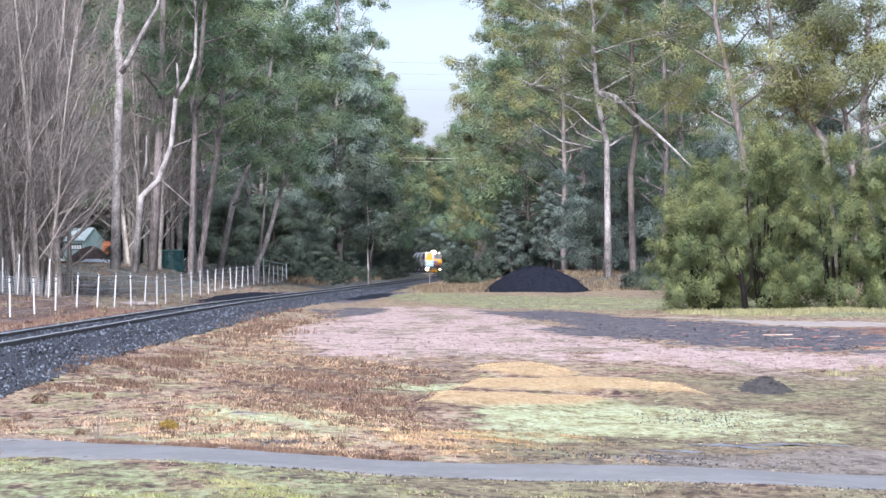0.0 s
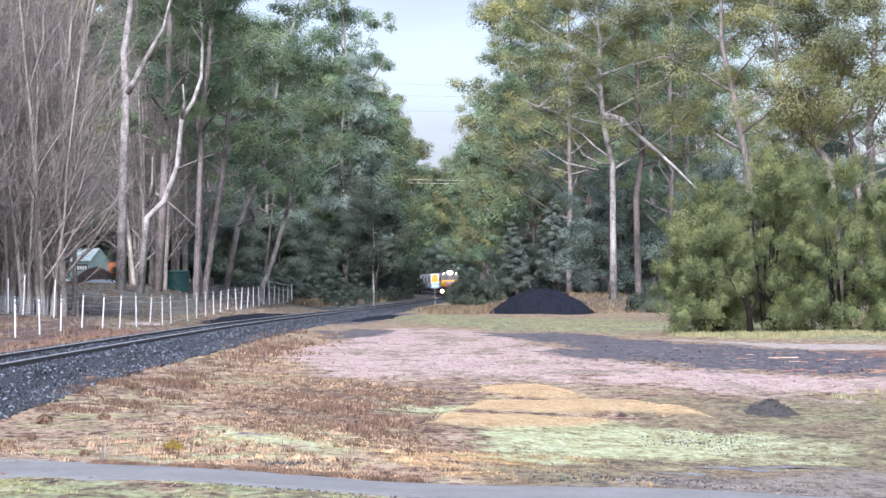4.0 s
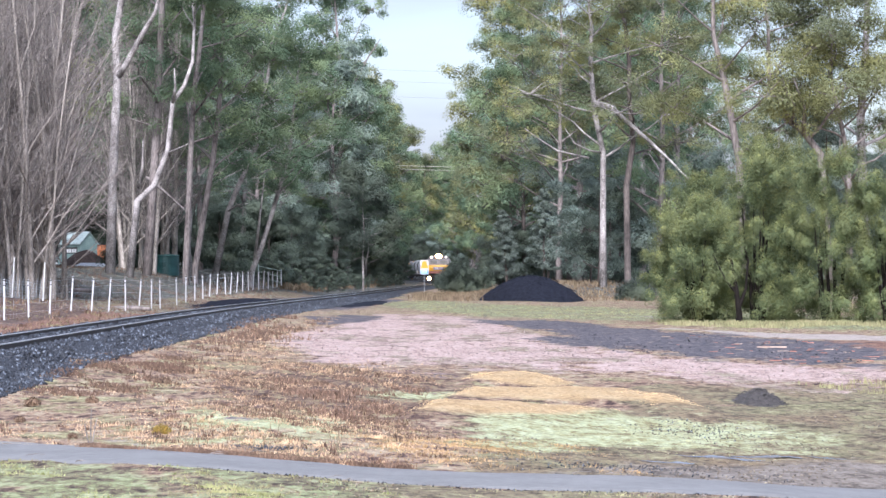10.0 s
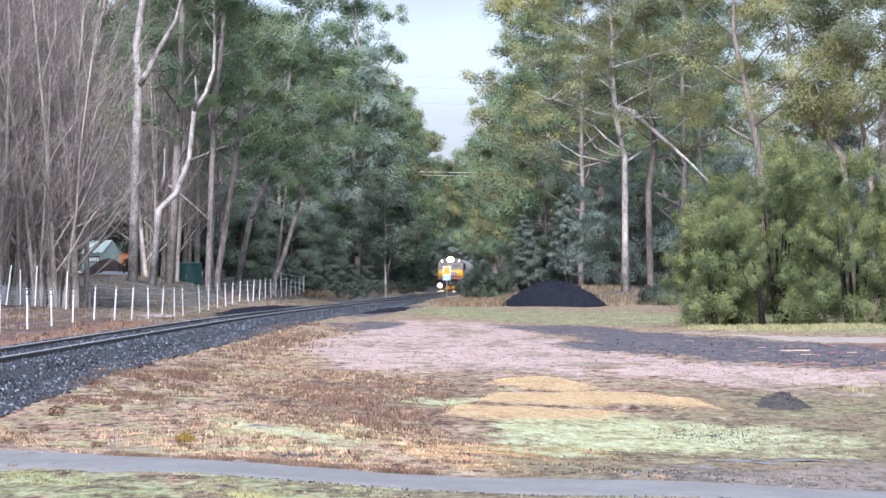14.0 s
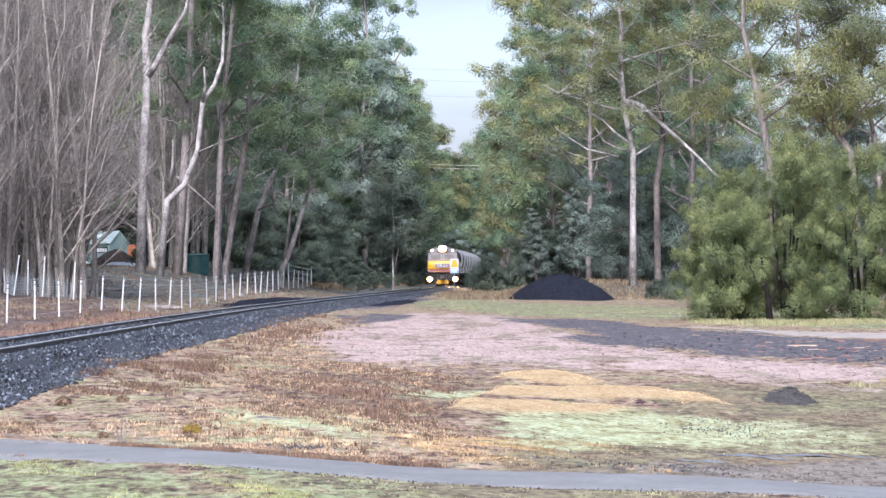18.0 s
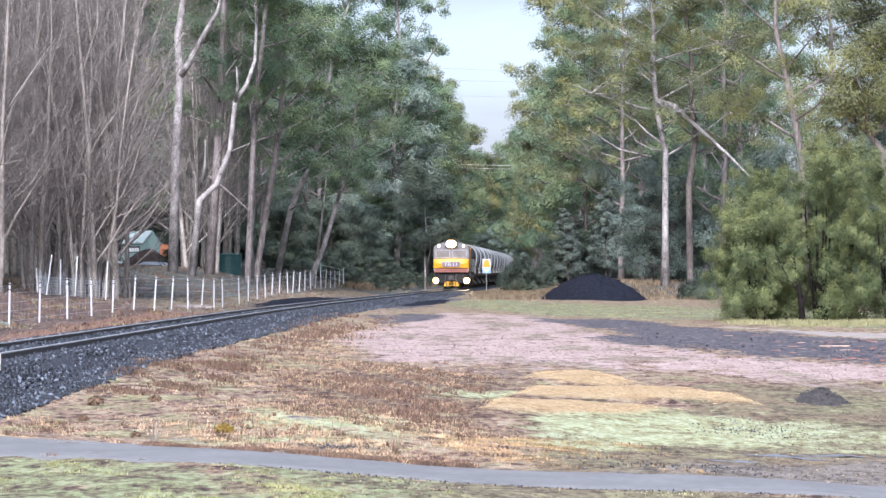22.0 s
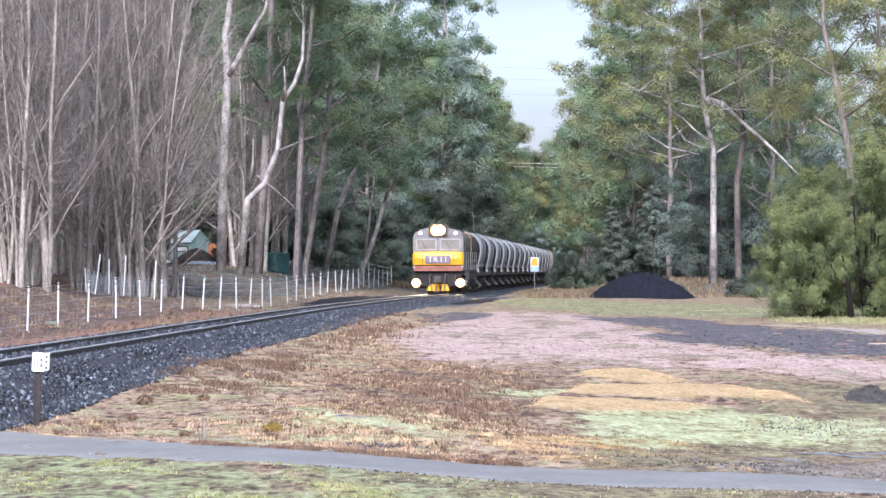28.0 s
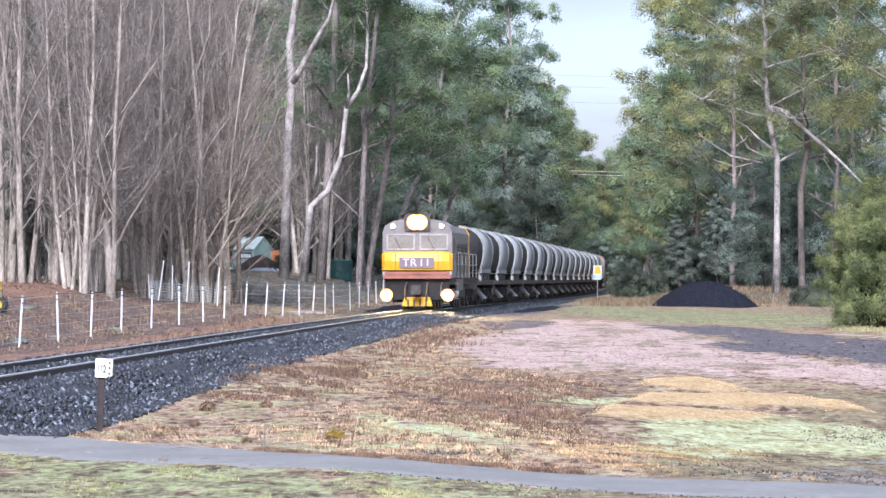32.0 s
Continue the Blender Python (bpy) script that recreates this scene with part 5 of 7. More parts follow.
PALE = "tall pale-barked gum with a bare trunk behind the fence"
GREYG = "grey-barked gum with a bare leaning trunk behind the fence"
hero_gum(-8.55, 181.8, 1.87, [(0, 0), (0.2, 6.16), (0.4, 10.3), (0.28, 12.5), (0.58, 14.3), (0.78, 16)], 0.245, GUM_WHITE, LEAF_DARK, 26, 17, 4.2, PALE, [([(0.4, 10.3), (0.9, 11), (1.8, 12.6), (2.5, 13.7), (2.9, 15.2), (3.2, 18)], 0.2)], 101)
hero_gum(-7.53, 181.8, 1.86, [(0, 0), (0.44, 3.74), (1.35, 4.58), (2.07, 6.47), (2.35, 9.07), (2.96, 9.9), (3.4, 11.2)], 0.19, GUM_WHITE, LEAF_DARK, 18, 13, 3.4, "white-barked gum with a sharply crooked bare trunk", [([(2.1, 6.3), (2.7, 6.55), (3.2, 6.75)], 0.07), ([(2.35, 9.0), (2.5, 9.8), (2.45, 10.8)], 0.12), ([(0.5, 4.2), (0.75, 5.6), (0.8, 7.0)], 0.12)], 102)
hero_gum(-7.02, 193.5, 1.9, [(0, 0), (0.35, 4.5), (0.67, 9.3)], 0.26, GUM_GREY, LEAF_DARK, 25, 6.0, 3.8, GREYG, (), 103)
hero_gum(-4.8, 193.5, 2.0, [(0, 0), (0.27, 6.2), (0.49, 10.2)], 0.19, GUM_GREY, LEAF_DARK, 24, 7.2, 4.2, GREYG, [([(-2.2, 5.2), (-1.2, 4.4), (-0.2, 3.5), (0.1, 3.2)], 0.08)], 104)
hero_gum(-4.4, 200, 2.1, [(0, 0), (1.05, 6.3), (1.5, 10.4)], 0.2, GUM_GREY, LEAF_DARK, 22, 6.0, 4.0, GREYG, (), 105)
hero_gum(-3.68, 220, 1.6, [(0, 0), (0.97, 4.16), (1.5, 5.47), (2.8, 8.4)], 0.2, GUM_WHITE, LEAF_DARK, 18, 6.4, 3.6, GREYG, [([(0.97, 4.16), (1.64, 4.57), (2.3, 4.63)], 0.08)], 106)
hero_gum(-1.31, 222, 1.56, [(0, 0), (0.8, 1.95), (1.76, 5.1), (2.66, 8.4)], 0.2, GUM_WHITE, LEAF_DARK, 15, 5.0, 3.6, GREYG, [([(0.24, 0.5), (0.65, 3.8), (0.95, 6.4)], 0.12)], 107)
hero_gum(7.5, 272.7, 1.5, [(0, 0), (-0.05, 1.6), (0.1, 3.2)], 0.08, GUM_WHITE, LEAF_SHADE, 8, 2.2, 2.6, "slim pale gum by the railway line", [([(0.1, 0.5), (0.4, 2.0), (0.35, 3.4)], 0.06)], 108)
hero_gum(6.6, 345, 1.5, [(0, 0), (0.2, 8), (0.5, 14), (0.7, 18)], 0.3, GUM_GREY, LEAF_DARK, 29, 9, 4.6, "tall green gum leaning over the railway cutting", [([(0.6, 17), (2.2, 20), (3.6, 22.5), (4.6, 24)], 0.12)], 109, clumps=110, per=200, lsize=0.24, clump=(0.8, 1.5))
RIGHTG = "tall gum with a pale bare trunk and open olive crown"
hero_gum(21.5, 218.2, 1.1, [(0, 0), (0.01, 3.7), (0.01, 8.4), (-0.54, 11.1), (-0.79, 14.3)], 0.23, GUM_WHITE, LEAF_OLIVE, 23, 8.2, 5.6, RIGHTG, [([(-0.5, 11.6), (0.5, 11.3), (1.5, 10.3), (2.8, 9.1), (4.0, 7.9), (5.2, 6.6)], 0.21), ([(0, 8.4), (-0.9, 8.5), (-2.0, 9.0), (-2.6, 9.9)], 0.07), ([(-0.9, 8.05), (-3.0, 8.5), (-4.5, 9.4), (-5.2, 9.9)], 0.07)], 111, clumps=84)
hero_gum(23.1, 218.2, 1.2, [(0, 0), (-0.06, 6.2), (0.38, 9.0), (0.13, 12)], 0.24, STRINGY, LEAF_OLIVE, 22, 8.0, 5.0, RIGHTG, (), 112, clumps=84)
hero_gum(21.2, 300, 1.2, [(0, 0), (0.2, 8), (-0.2, 14), (-0.5, 18)], 0.17, STRINGY, LEAF_OLIVE, 26, 5, 4.2, RIGHTG, (), 113, clumps=150, per=240, lsize=0.2, clump=(0.7, 1.4))
hero_gum(21.5, 285, 1.2, [(0, 0), (-0.2, 8), (0.2, 13), (0.5, 16)], 0.17, STRINGY, LEAF_DARK, 23, 4, 4.4, RIGHTG, (), 118, clumps=150, per=240, lsize=0.2, clump=(0.7, 1.4))
hero_gum(21.2, 150, 0.75, [(0, 0), (-0.32, 5.9), (-0.93, 9.2), (-1.17, 10.3), (-1.48, 11.6)], 0.18, GUM_GREY, LEAF_OLIVE, 17, 5.6, 4.2, RIGHTG, (), 114, clumps=60, per=380, lsize=0.125)
hero_gum(25.0, 150, 0.7, [(0, 0), (-0.47, 6.3), (-1.16, 7.24), (-1.9, 7.8), (-2.3, 8.8), (-2.8, 9.65)], 0.18, GUM_GREY, LEAF_OLIVE, 15, 6.0, 3.4, "leaning grey gum with dead crooked limbs", [([(-1.9, 7.8), (-2.0, 8.8), (-2.45, 9.6), (-3.2, 8.8)], 0.1), ([(-1.2, 7.2), (-1.3, 8.4), (-1.9, 9.7)], 0.12)], 115, clumps=60, per=380, lsize=0.125)
hero_gum(25.8, 150, 0.7, [(0, 0), (-0.01, 5), (-0.11, 6.5), (-0.44, 8.1), (-0.8, 9.6)], 0.15, GUM_GREY, LEAF_OLIVE, 14, 6.5, 3.0, "thin grey gum with bare forking limbs", [([(0, 5), (0.42, 5.8), (0.93, 6.0), (1.44, 6.4)], 0.07), ([(0, 4.6), (-0.5, 5.6), (-0.6, 7.0)], 0.06)], 116, clumps=60, per=380, lsize=0.125)
hero_gum(28.0, 157.9, 0.63, [(0, 0), (-0.28, 8.2), (-0.05, 11.2), (0.06, 13.3)], 0.22, GUM_WHITE, LEAF_OLIVE, 19, 6.0, 4.6, RIGHTG, (), 117, clumps=60, per=380, lsize=0.125)

hero_gum(-13.7, 123.2, 1.8, [(0, 0), (0.05, 5), (0, 8.4), (-0.25, 10.5), (-0.45, 13)], 0.24, CHALK_BARK, LEAF_DARK, 21, 14, 3.4, "white-barked gum forking high above the thicket", [([(0, 8.0), (0.22, 9.4), (0.42, 11.0), (0.5, 14)], 0.17), ([(0.08, 7.2), (0.6, 8.9), (1.1, 10.5), (1.5, 13)], 0.08)], 121)
hero_gum(-22.0, 168, 2.4, [(0, 0), (0.1, 5), (0, 9)], 0.16, GUM_GREY, LEAF_BLUE, 14, 5, 2.6, "young blue-green gum behind the leafless thicket", (), 122)

# ---- wattle thicket beside the gravel ----
BLACK_BARK = material("blackened_bark", (0.008, 0.007, 0.006), (0.022, 0.018, 0.016), 3.0, 0.95, spec=0.05, bump=0.3, bump_scale=20)


def wattle(x, y, h, w, seed, leaf=None, per=350, lsize=0.06):
    """Feathery bush: stems, and billows that each carry many small upright puffs of fine leaves."""
    rng = np.random.default_rng(seed)
    root = tagged(new("wattle_bush"), "dense feathery olive-green wattle bush reaching the ground", "bush", "wattle thicket")
    sh = Shape()
    cs, rs, hs = [], [], []
    for s in range(5):
        a = s * 1.26 + rng.random()
        foot = Vector((math.cos(a) * 0.18, math.sin(a) * 0.18, -0.2))
        top = Vector((math.cos(a) * w * 0.3, math.sin(a) * w * 0.3, h * rng.uniform(0.5, 0.66)))
        sh.tube(bend(rng, foot, top, 5, 0.04), [0.09, 0.08, 0.065, 0.05, 0.035, 0.015], 6, False)
    for i in range(27):
        t = ((i + rng.random()) / 27) ** 1.2
        z = 0.12 + (h - 0.67) * t
        prof = math.sqrt(max(0.05, 1 - (abs(t - 0.28) / 0.76) ** 1.9))
        a = i * 2.4 + rng.normal() * 0.4
        rr = w * prof * rng.uniform(0.5, 1.0) * (0.82 + 0.18 * min(1.0, t / 0.3))
        c = np.array((math.cos(a) * rr, math.sin(a) * rr, z))
        big = rng.uniform(0.45, 0.85) * (0.75 + 0.12 * w)
        for k in range(8):
            d = rng.normal(size=3)
            d[2] += 0.7 * t - 0.1
            d /= np.linalg.norm(d)
            cs.append(c + d * big * np.array((1, 1, 0.95)) * rng.uniform(0.75, 1.25))
            rs.append(rng.uniform(0.2, 0.4))
            hs.append(c)
    part("stem", sh, BLACK_BARK, root)
    part("crown", leaf_mesh("crown", leaves(rng, cs, rs, per, lsize, -0.6, 1.2, 0.21, 0.26, hs), leaf or LEAF_WATTLE), leaf or LEAF_WATTLE, root)
    # paler leaves over each puff: new tips with sunlight painted into the colour
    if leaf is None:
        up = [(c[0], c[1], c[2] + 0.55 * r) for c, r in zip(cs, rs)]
        part("fresh_growth", leaf_mesh("fresh_growth", leaves(rng, up, [r * 0.62 for r in rs], 105, lsize, -0.9, 1.3, 0.2, 0.25), LEAF_SUNLIT_TIP), LEAF_SUNLIT_TIP, root, "yellow-green new tips, sunlit tops put into their paler colour")
    return stand(root, x, y)


wattle(14.4, 114.5, 4.4, 1.35, 1)
wattle(15.0, 118.5, 5.6, 1.4, 2)
wattle(16.8, 116, 6.6, 1.55, 3)
wattle(19.0, 114, 6.0, 1.75, 4)
wattle(20.9, 113, 5.2, 1.9, 5)
wattle(17.9, 118, 6.3, 1.7, 6)
wattle(23.2, 113, 5.0, 1.9, 7)
part("trunk", Shape().tube([(0, 0, -0.1), (-0.05, 0, 0.5), (-0.12, 0, 1.1), (-0.3, 0.1, 2.2)], [0.13, 0.10, 0.08, 0.05], 8).tube([(-0.05, 0, 0.5), (0.2, 0, 1.2), (0.28, 0, 2.2)], [0.07, 0.05, 0.03], 7).tube([(-0.1, 0, 1.0), (-0.5, 0, 1.5), (-0.9, 0, 2.3)], [0.05, 0.035, 0.02], 6), BLACK_BARK, stand(tagged(new("small_tree"), "small dark leafless tree in a gap of the thicket", "tree"), 15.75, 113.0))

SILVER = leaf_material("silver_wattle_leaves", (0.14, 0.175, 0.15), (0.225, 0.265, 0.228), (0.20, 0.24, 0.19), clump=0.8)


def silver_wattle(x, y, h, w, seed):
    """A slender tree of feathery silver-green fronds in rising tiers."""
    rng = np.random.default_rng(seed)
    root = tagged(new("silver_wattle"), "slender silver-green wattle with feathery tiered fronds", "tree", "silver wattles")
    sh, cs, rs, hs = Shape(), [], [], []
    stem = bend(rng, (0, 0, -0.2), (rng.normal() * 0.3, 0, h * 0.97), 8, 0.02)
    sh.tube(stem, [0.11 * (1 - 0.9 * i / 8) + 0.01 for i in range(9)], 7)
    for k in range(34):
        t = 0.12 + 0.86 * (k + rng.random()) / 34
        i = min(7, int(t * 8))
        p = stem[i].lerp(stem[i + 1], t * 8 - i)
        a = k * 2.4 + rng.normal() * 0.3
        reach = w * (1.08 - t) ** 0.75 * rng.uniform(0.6, 1.1)
        tip = p + Vector((math.cos(a) * reach, math.sin(a) * reach, reach * rng.uniform(0.15, 0.5)))
        mid = p.lerp(tip, 0.5) + Vector((0, 0, -0.08 * reach))
        sh.tube([p, mid, tip], [0.022, 0.014, 0.005], 4, False)
        for q in (0.35, 0.55, 0.75, 0.92, 1.05):
            c = p.lerp(tip, q) + Vector(rng.normal(size=3)) * 0.08
            cs.append(tuple(c))
            rs.append(rng.uniform(0.22, 0.42) * (1.15 - 0.5 * t))
            hs.append(tuple(p.lerp(tip, q * 0.5) - Vector((0, 0, 0.3))))
    part("stem", sh, DARK_BARK, root)
    part("crown", leaf_mesh("crown", leaves(rng, cs, rs, 110, 0.16, 0.1, 0.6, 0.16, 0.55, hs), SILVER), SILVER, root)
    return stand(root, x, y)


for x, y, h, w, seed in ((20.5, 252, 7.2, 1.7, 61), (18.4, 262, 6.2, 1.3, 62), (22.0, 268, 8.2, 1.8, 63), (19.6, 276, 5.4, 1.2, 64), (-15.3, 126.5, 10.4, 1.4, 65)):
    silver_wattle(x, y, h, w, seed)

# shrubs near the line
for x, y, h, w, seed in ((15.0, 270, 2.5, 1.5, 31), (16.6, 274, 2.0, 1.3, 32), (22.6, 208.5, 1.2, 0.7, 33)):
    b = wattle(x, y, h, w, seed, LEAF_SHADE, 80, 0.13)
    tagged(b, "low scruffy olive bush in dry grass near the line", "bush", "low bushes")

for x, y, h, w, seed in ((17.9, 352, 1.45, 0.5, 34), (18.8, 355, 1.7, 0.6, 35), (20.4, 350, 1.9, 0.8, 36)):
    tagged(wattle(x, y, h, w, seed, LEAF_SHADE, 50, 0.14), "low scruffy olive bush in dry grass near the line", "bush", "low bushes")

for x, y, r in ((-10.6, 84.5, 0.16), (-9.3, 96, 0.12), (-12.4, 101, 0.14)):
    rng = np.random.default_rng(int(y))
    root = tagged(new("soil_weed"), "low pale green weed on the bare soil", "weed", "weeds on the soil")
    part("leaf_tuft", leaf_mesh("leaf_tuft", leaves(rng, [(0, 0, 0.05), (r, 0, 0.04), (-r, 0.1, 0.04)], [r, r * 0.7, r * 0.7], 60, 0.09, -0.3, 0.5, 0.3), SILVER), SILVER, root)
    stand(root, x, y)

# ---- fence of white droppers ----
FENCE = [(-10.41, 76.9), (-10.25, 82.2), (-9.75, 85.7), (-9.3, 89.6), (-8.91, 93.9), (-8.46, 98.4), (-8.02, 102.9), (-7.59, 107.1), (-7.23, 112.1), (-6.84, 117.6), (-6.26, 120.0), (-5.86, 124.4), (-5.47, 128.7), (-5.09, 133.1), (-4.76, 136.7), (-4.51, 139.5), (-4.09, 148.8), (-3.83, 154.9), (-3.55, 160.7), (-3.29, 166.4), (-3.04, 172.2), (-2.76, 178.2), (-2.43, 184.6), (-2.18, 189.8), (-1.89, 196.0), (-1.62, 202.0), (-1.33, 208.2), (-1.04, 214.3), (-0.73, 218.7), (-0.41, 223.3), (-0.11, 227.7), (0.19, 232.1), (0.50, 236.6), (0.80, 240.0)]
POST_WHITE = material("white_steel_post", (0.45, 0.45, 0.45), (0.64, 0.64, 0.64), 6, 0.5)
WIRE = material("fence_wire", (0.28, 0.28, 0.28), (0.45, 0.45, 0.45), 5, 0.4, 0.6)
NET = material("pale_netting", (0.45, 0.52, 0.55), (0.62, 0.68, 0.72), 6, 0.6)


def build_fence():
    fence = tagged(new("fence"), "wire fence on thin white posts along the railway", "fence")
    rng = random.Random(5)
    tops = []
    cap = material("dark_post_clip", (0.03, 0.03, 0.03), (0.07, 0.07, 0.07), 6, 0.6)
    for x, y in FENCE:
        z = gz(x, y)
        tilt = (rng.uniform(-0.02, 0.05), rng.uniform(-0.03, 0.03))
        h = 1.22 * rng.uniform(0.96, 1.04)
        a, b = Vector((x - tilt[0], y, z - 0.2)), Vector((x + tilt[0], y + tilt[1], z + h))
        post = part("post", Shape().tube([a, b], [0.029, 0.029], 6), POST_WHITE, fence)
        part("clip", Shape().tube([b + Vector((0, 0, -0.06)), b + Vector((0, 0, -0.02))], 0.036, 6), cap, post)
        part("clip", Shape().tube([b + Vector((0, 0, -0.20)), b + Vector((0, 0, -0.17))], 0.036, 6), cap, post)
        tops.append((a, b))
    for fz in (0.25, 0.45, 0.62, 0.8, 0.95):
        part("wire", Shape().tube([a.lerp(b, fz) for a, b in tops], 0.0035, 4, False), WIRE, fence)
    # light mesh between the posts
    net = Shape()
    for (a0, b0), (a1, b1) in zip(tops, tops[1:]):
        for i in range(1, 8):
            p, q = a0.lerp(a1, i / 8), b0.lerp(b1, i / 8)
            net.tube([p.lerp(q, 0.16), p.lerp(q, 0.93)], 0.0009, 3, False)
    tagged(part("netting", net, NET, fence), kind="stuff")


build_fence()

# end gate of the fence
GATE_GREEN = material("faded_mint_paint", (0.20, 0.27, 0.245), (0.29, 0.36, 0.33), 5, 0.5)
gate = tagged(new("farm_gate"), "pale mint tubular metal gate at the fence end", "gate")
for z in (0.4, 0.8, 1.2):
    part("rail", Shape().tube([(0.75, 240.2, gz(0.75, 240) + z), (-0.83, 244, gz(-0.83, 244) + z)], 0.022, 6), GATE_GREEN, gate)
for x, y in ((0.8, 240.1), (-0.83, 244)):
    part("post", Shape().tube([(x, y, gz(x, y) - 0.2), (x, y, gz(x, y) + 1.35)], 0.045, 8), GATE_GREEN, gate)

# garden stakes with netting behind the fence
net_fence = tagged(new("netting_fence"), "leaning garden stakes hung with pale bluish netting", "fence")
STAKES = [(-11.2, 133, 0.22, 1.45), (-10.8, 135, 0.02, 1.3), (-10.3, 136, 0.10, 1.5), (-9.2, 138, 0.08, 1.45), (-11.6, 134, -0.05, 0.9)]
STAKES = [(x * 0.925, y * 0.925, lean, h) for x, y, lean, h in STAKES]
for x, y, lean, h in STAKES:
    z = gz(x, y) - 0.15
    part("stake", Shape().tube([(x, y, z), (x + lean, y, z + h + 0.15)], 0.024, 6), WHITE, net_fence)
nt = Shape()
for (x0, y0, l0, h0), (x1, y1, l1, h1) in zip(sorted(STAKES), sorted(STAKES)[1:]):
    for i in range(9):
        t = i / 9
        x, y = x0 + (x1 - x0) * t, y0 + (y1 - y0) * t
        nt.tube([(x, y, gz(x, y)), (x + 0.05, y, gz(x, y) + 0.75 + 0.1 * math.sin(i))], 0.006, 3, False)
    for j in range(7):
        nt.tube([(x0, y0, gz(x0, y0) + 0.1 * j), ((x0 + x1) / 2, (y0 + y1) / 2, gz((x0 + x1) / 2, y0) + 0.1 * j + 0.05), (x1, y1, gz(x1, y1) + 0.1 * j)], 0.006, 3, False)
tagged(part("netting", nt, NET, net_fence), kind="stuff")

# ---- kilometre post ----
km = tagged(new("kilometre_post"), "dark rusty post with white numbered plate by the path", "signpost")
IRON = material("rusted_dark_iron", (0.016, 0.012, 0.013), (0.04, 0.028, 0.029), 9, 0.7, bump=0.2)
CREAM = material("cream_board", (0.52, 0.50, 0.42), (0.68, 0.66, 0.57), 8, 0.6)
KX, KY = -3.82, 37.7
KZ = gz(KX, KY)
part("post", Shape().box(-0.033, 0.033, -0.03, 0.03, -0.3, 0.64, 0.008).box(-0.038, -0.026, -0.042, 0.042, -0.3, 0.64), IRON, km)
plate = part("plate", Shape().box(-0.07, 0.065, -0.06, -0.043, 0.60, 0.81, 0.008), WHITE, km, "white numbered plate")
INK = material("black_ink", (0.07, 0.07, 0.07), (0.16, 0.16, 0.16), 9, 0.7)
for glyph, off in (("1", -0.038), ("1", -0.004), ("2", 0.034)):
    lettering("numeral", glyph, 0.12, INK, plate, pose(off, -0.066, 0.695, 90, 0, 0) @ Matrix.Diagonal((0.58, 1, 1, 1)), 0.004)
side = part("side_plate", Shape().box(0.067, 0.118, -0.045, 0.05, 0.615, 0.805, 0.006), CREAM, km, "cream side plate with dark bolts")
for z in (0.645, 0.71, 0.765):
    part("bolt", Shape().box(0.078, 0.098, -0.052, -0.044, z - 0.012, z + 0.012), IRON, side)
km.matrix_basis = pose(KX, KY, KZ, 0, 2.2, 0)

# ---- warning sign by the line ----
sg = tagged(new("warning_sign"), "white board with orange triangle above a blue panel on a post", "sign")
ORANGE = material("orange_board", (0.60, 0.23, 0.015), (0.72, 0.30, 0.025), 6, 0.6)
BOARD = material("dull_white_board", (0.42, 0.41, 0.40), (0.54, 0.53, 0.51), 6, 0.6)
BLUE = material("blue_board", (0.05, 0.20, 0.42), (0.09, 0.28, 0.52), 6, 0.5)
SX, SY = 12.4, 272.0
part("post", Shape().cyl((0, 0.04, -0.3), (0, 0.04, 2.4), 0.03, 8), WIRE, sg)
bd = part("board", Shape().box(-0.33, 0.33, -0.02, 0.0, 1.45, 2.6, 0.01), BOARD, sg)
part("triangle", Shape().prism([(-0.29, 2.0), (0.29, 2.0), (0.16, 2.52), (-0.16, 2.52)], -0.03, -0.022), ORANGE, bd, "orange warning shape")
part("triangle_foot", Shape().box(-0.29, 0.29, -0.03, -0.022, 1.93, 2.0), ORANGE, bd)
bp_ = part("blue_panel", Shape().box(-0.31, 0.31, -0.03, -0.022, 1.48, 1.84), BLUE, bd, "blue panel with pale bars")
for z in (1.56, 1.66, 1.76):
    part("text_bar", Shape().box(-0.24, 0.24, -0.036, -0.031, z - 0.018, z + 0.018), WHITE, bp_)
sg.matrix_basis = pose(SX, SY, gz(SX, SY))

# ---- coal heap and small spoil heap ----
COAL = material("coal", (0.006, 0.007, 0.011), (0.02, 0.0225, 0.032), 5, 0.95, spec=0.06, bump=0.8, bump_scale=9)
SPOIL = material("dark_gravel_spoil", (0.0216, 0.0198, 0.0186), (0.075, 0.066, 0.06), 12, 0.85, bump=0.6, bump_scale=30)


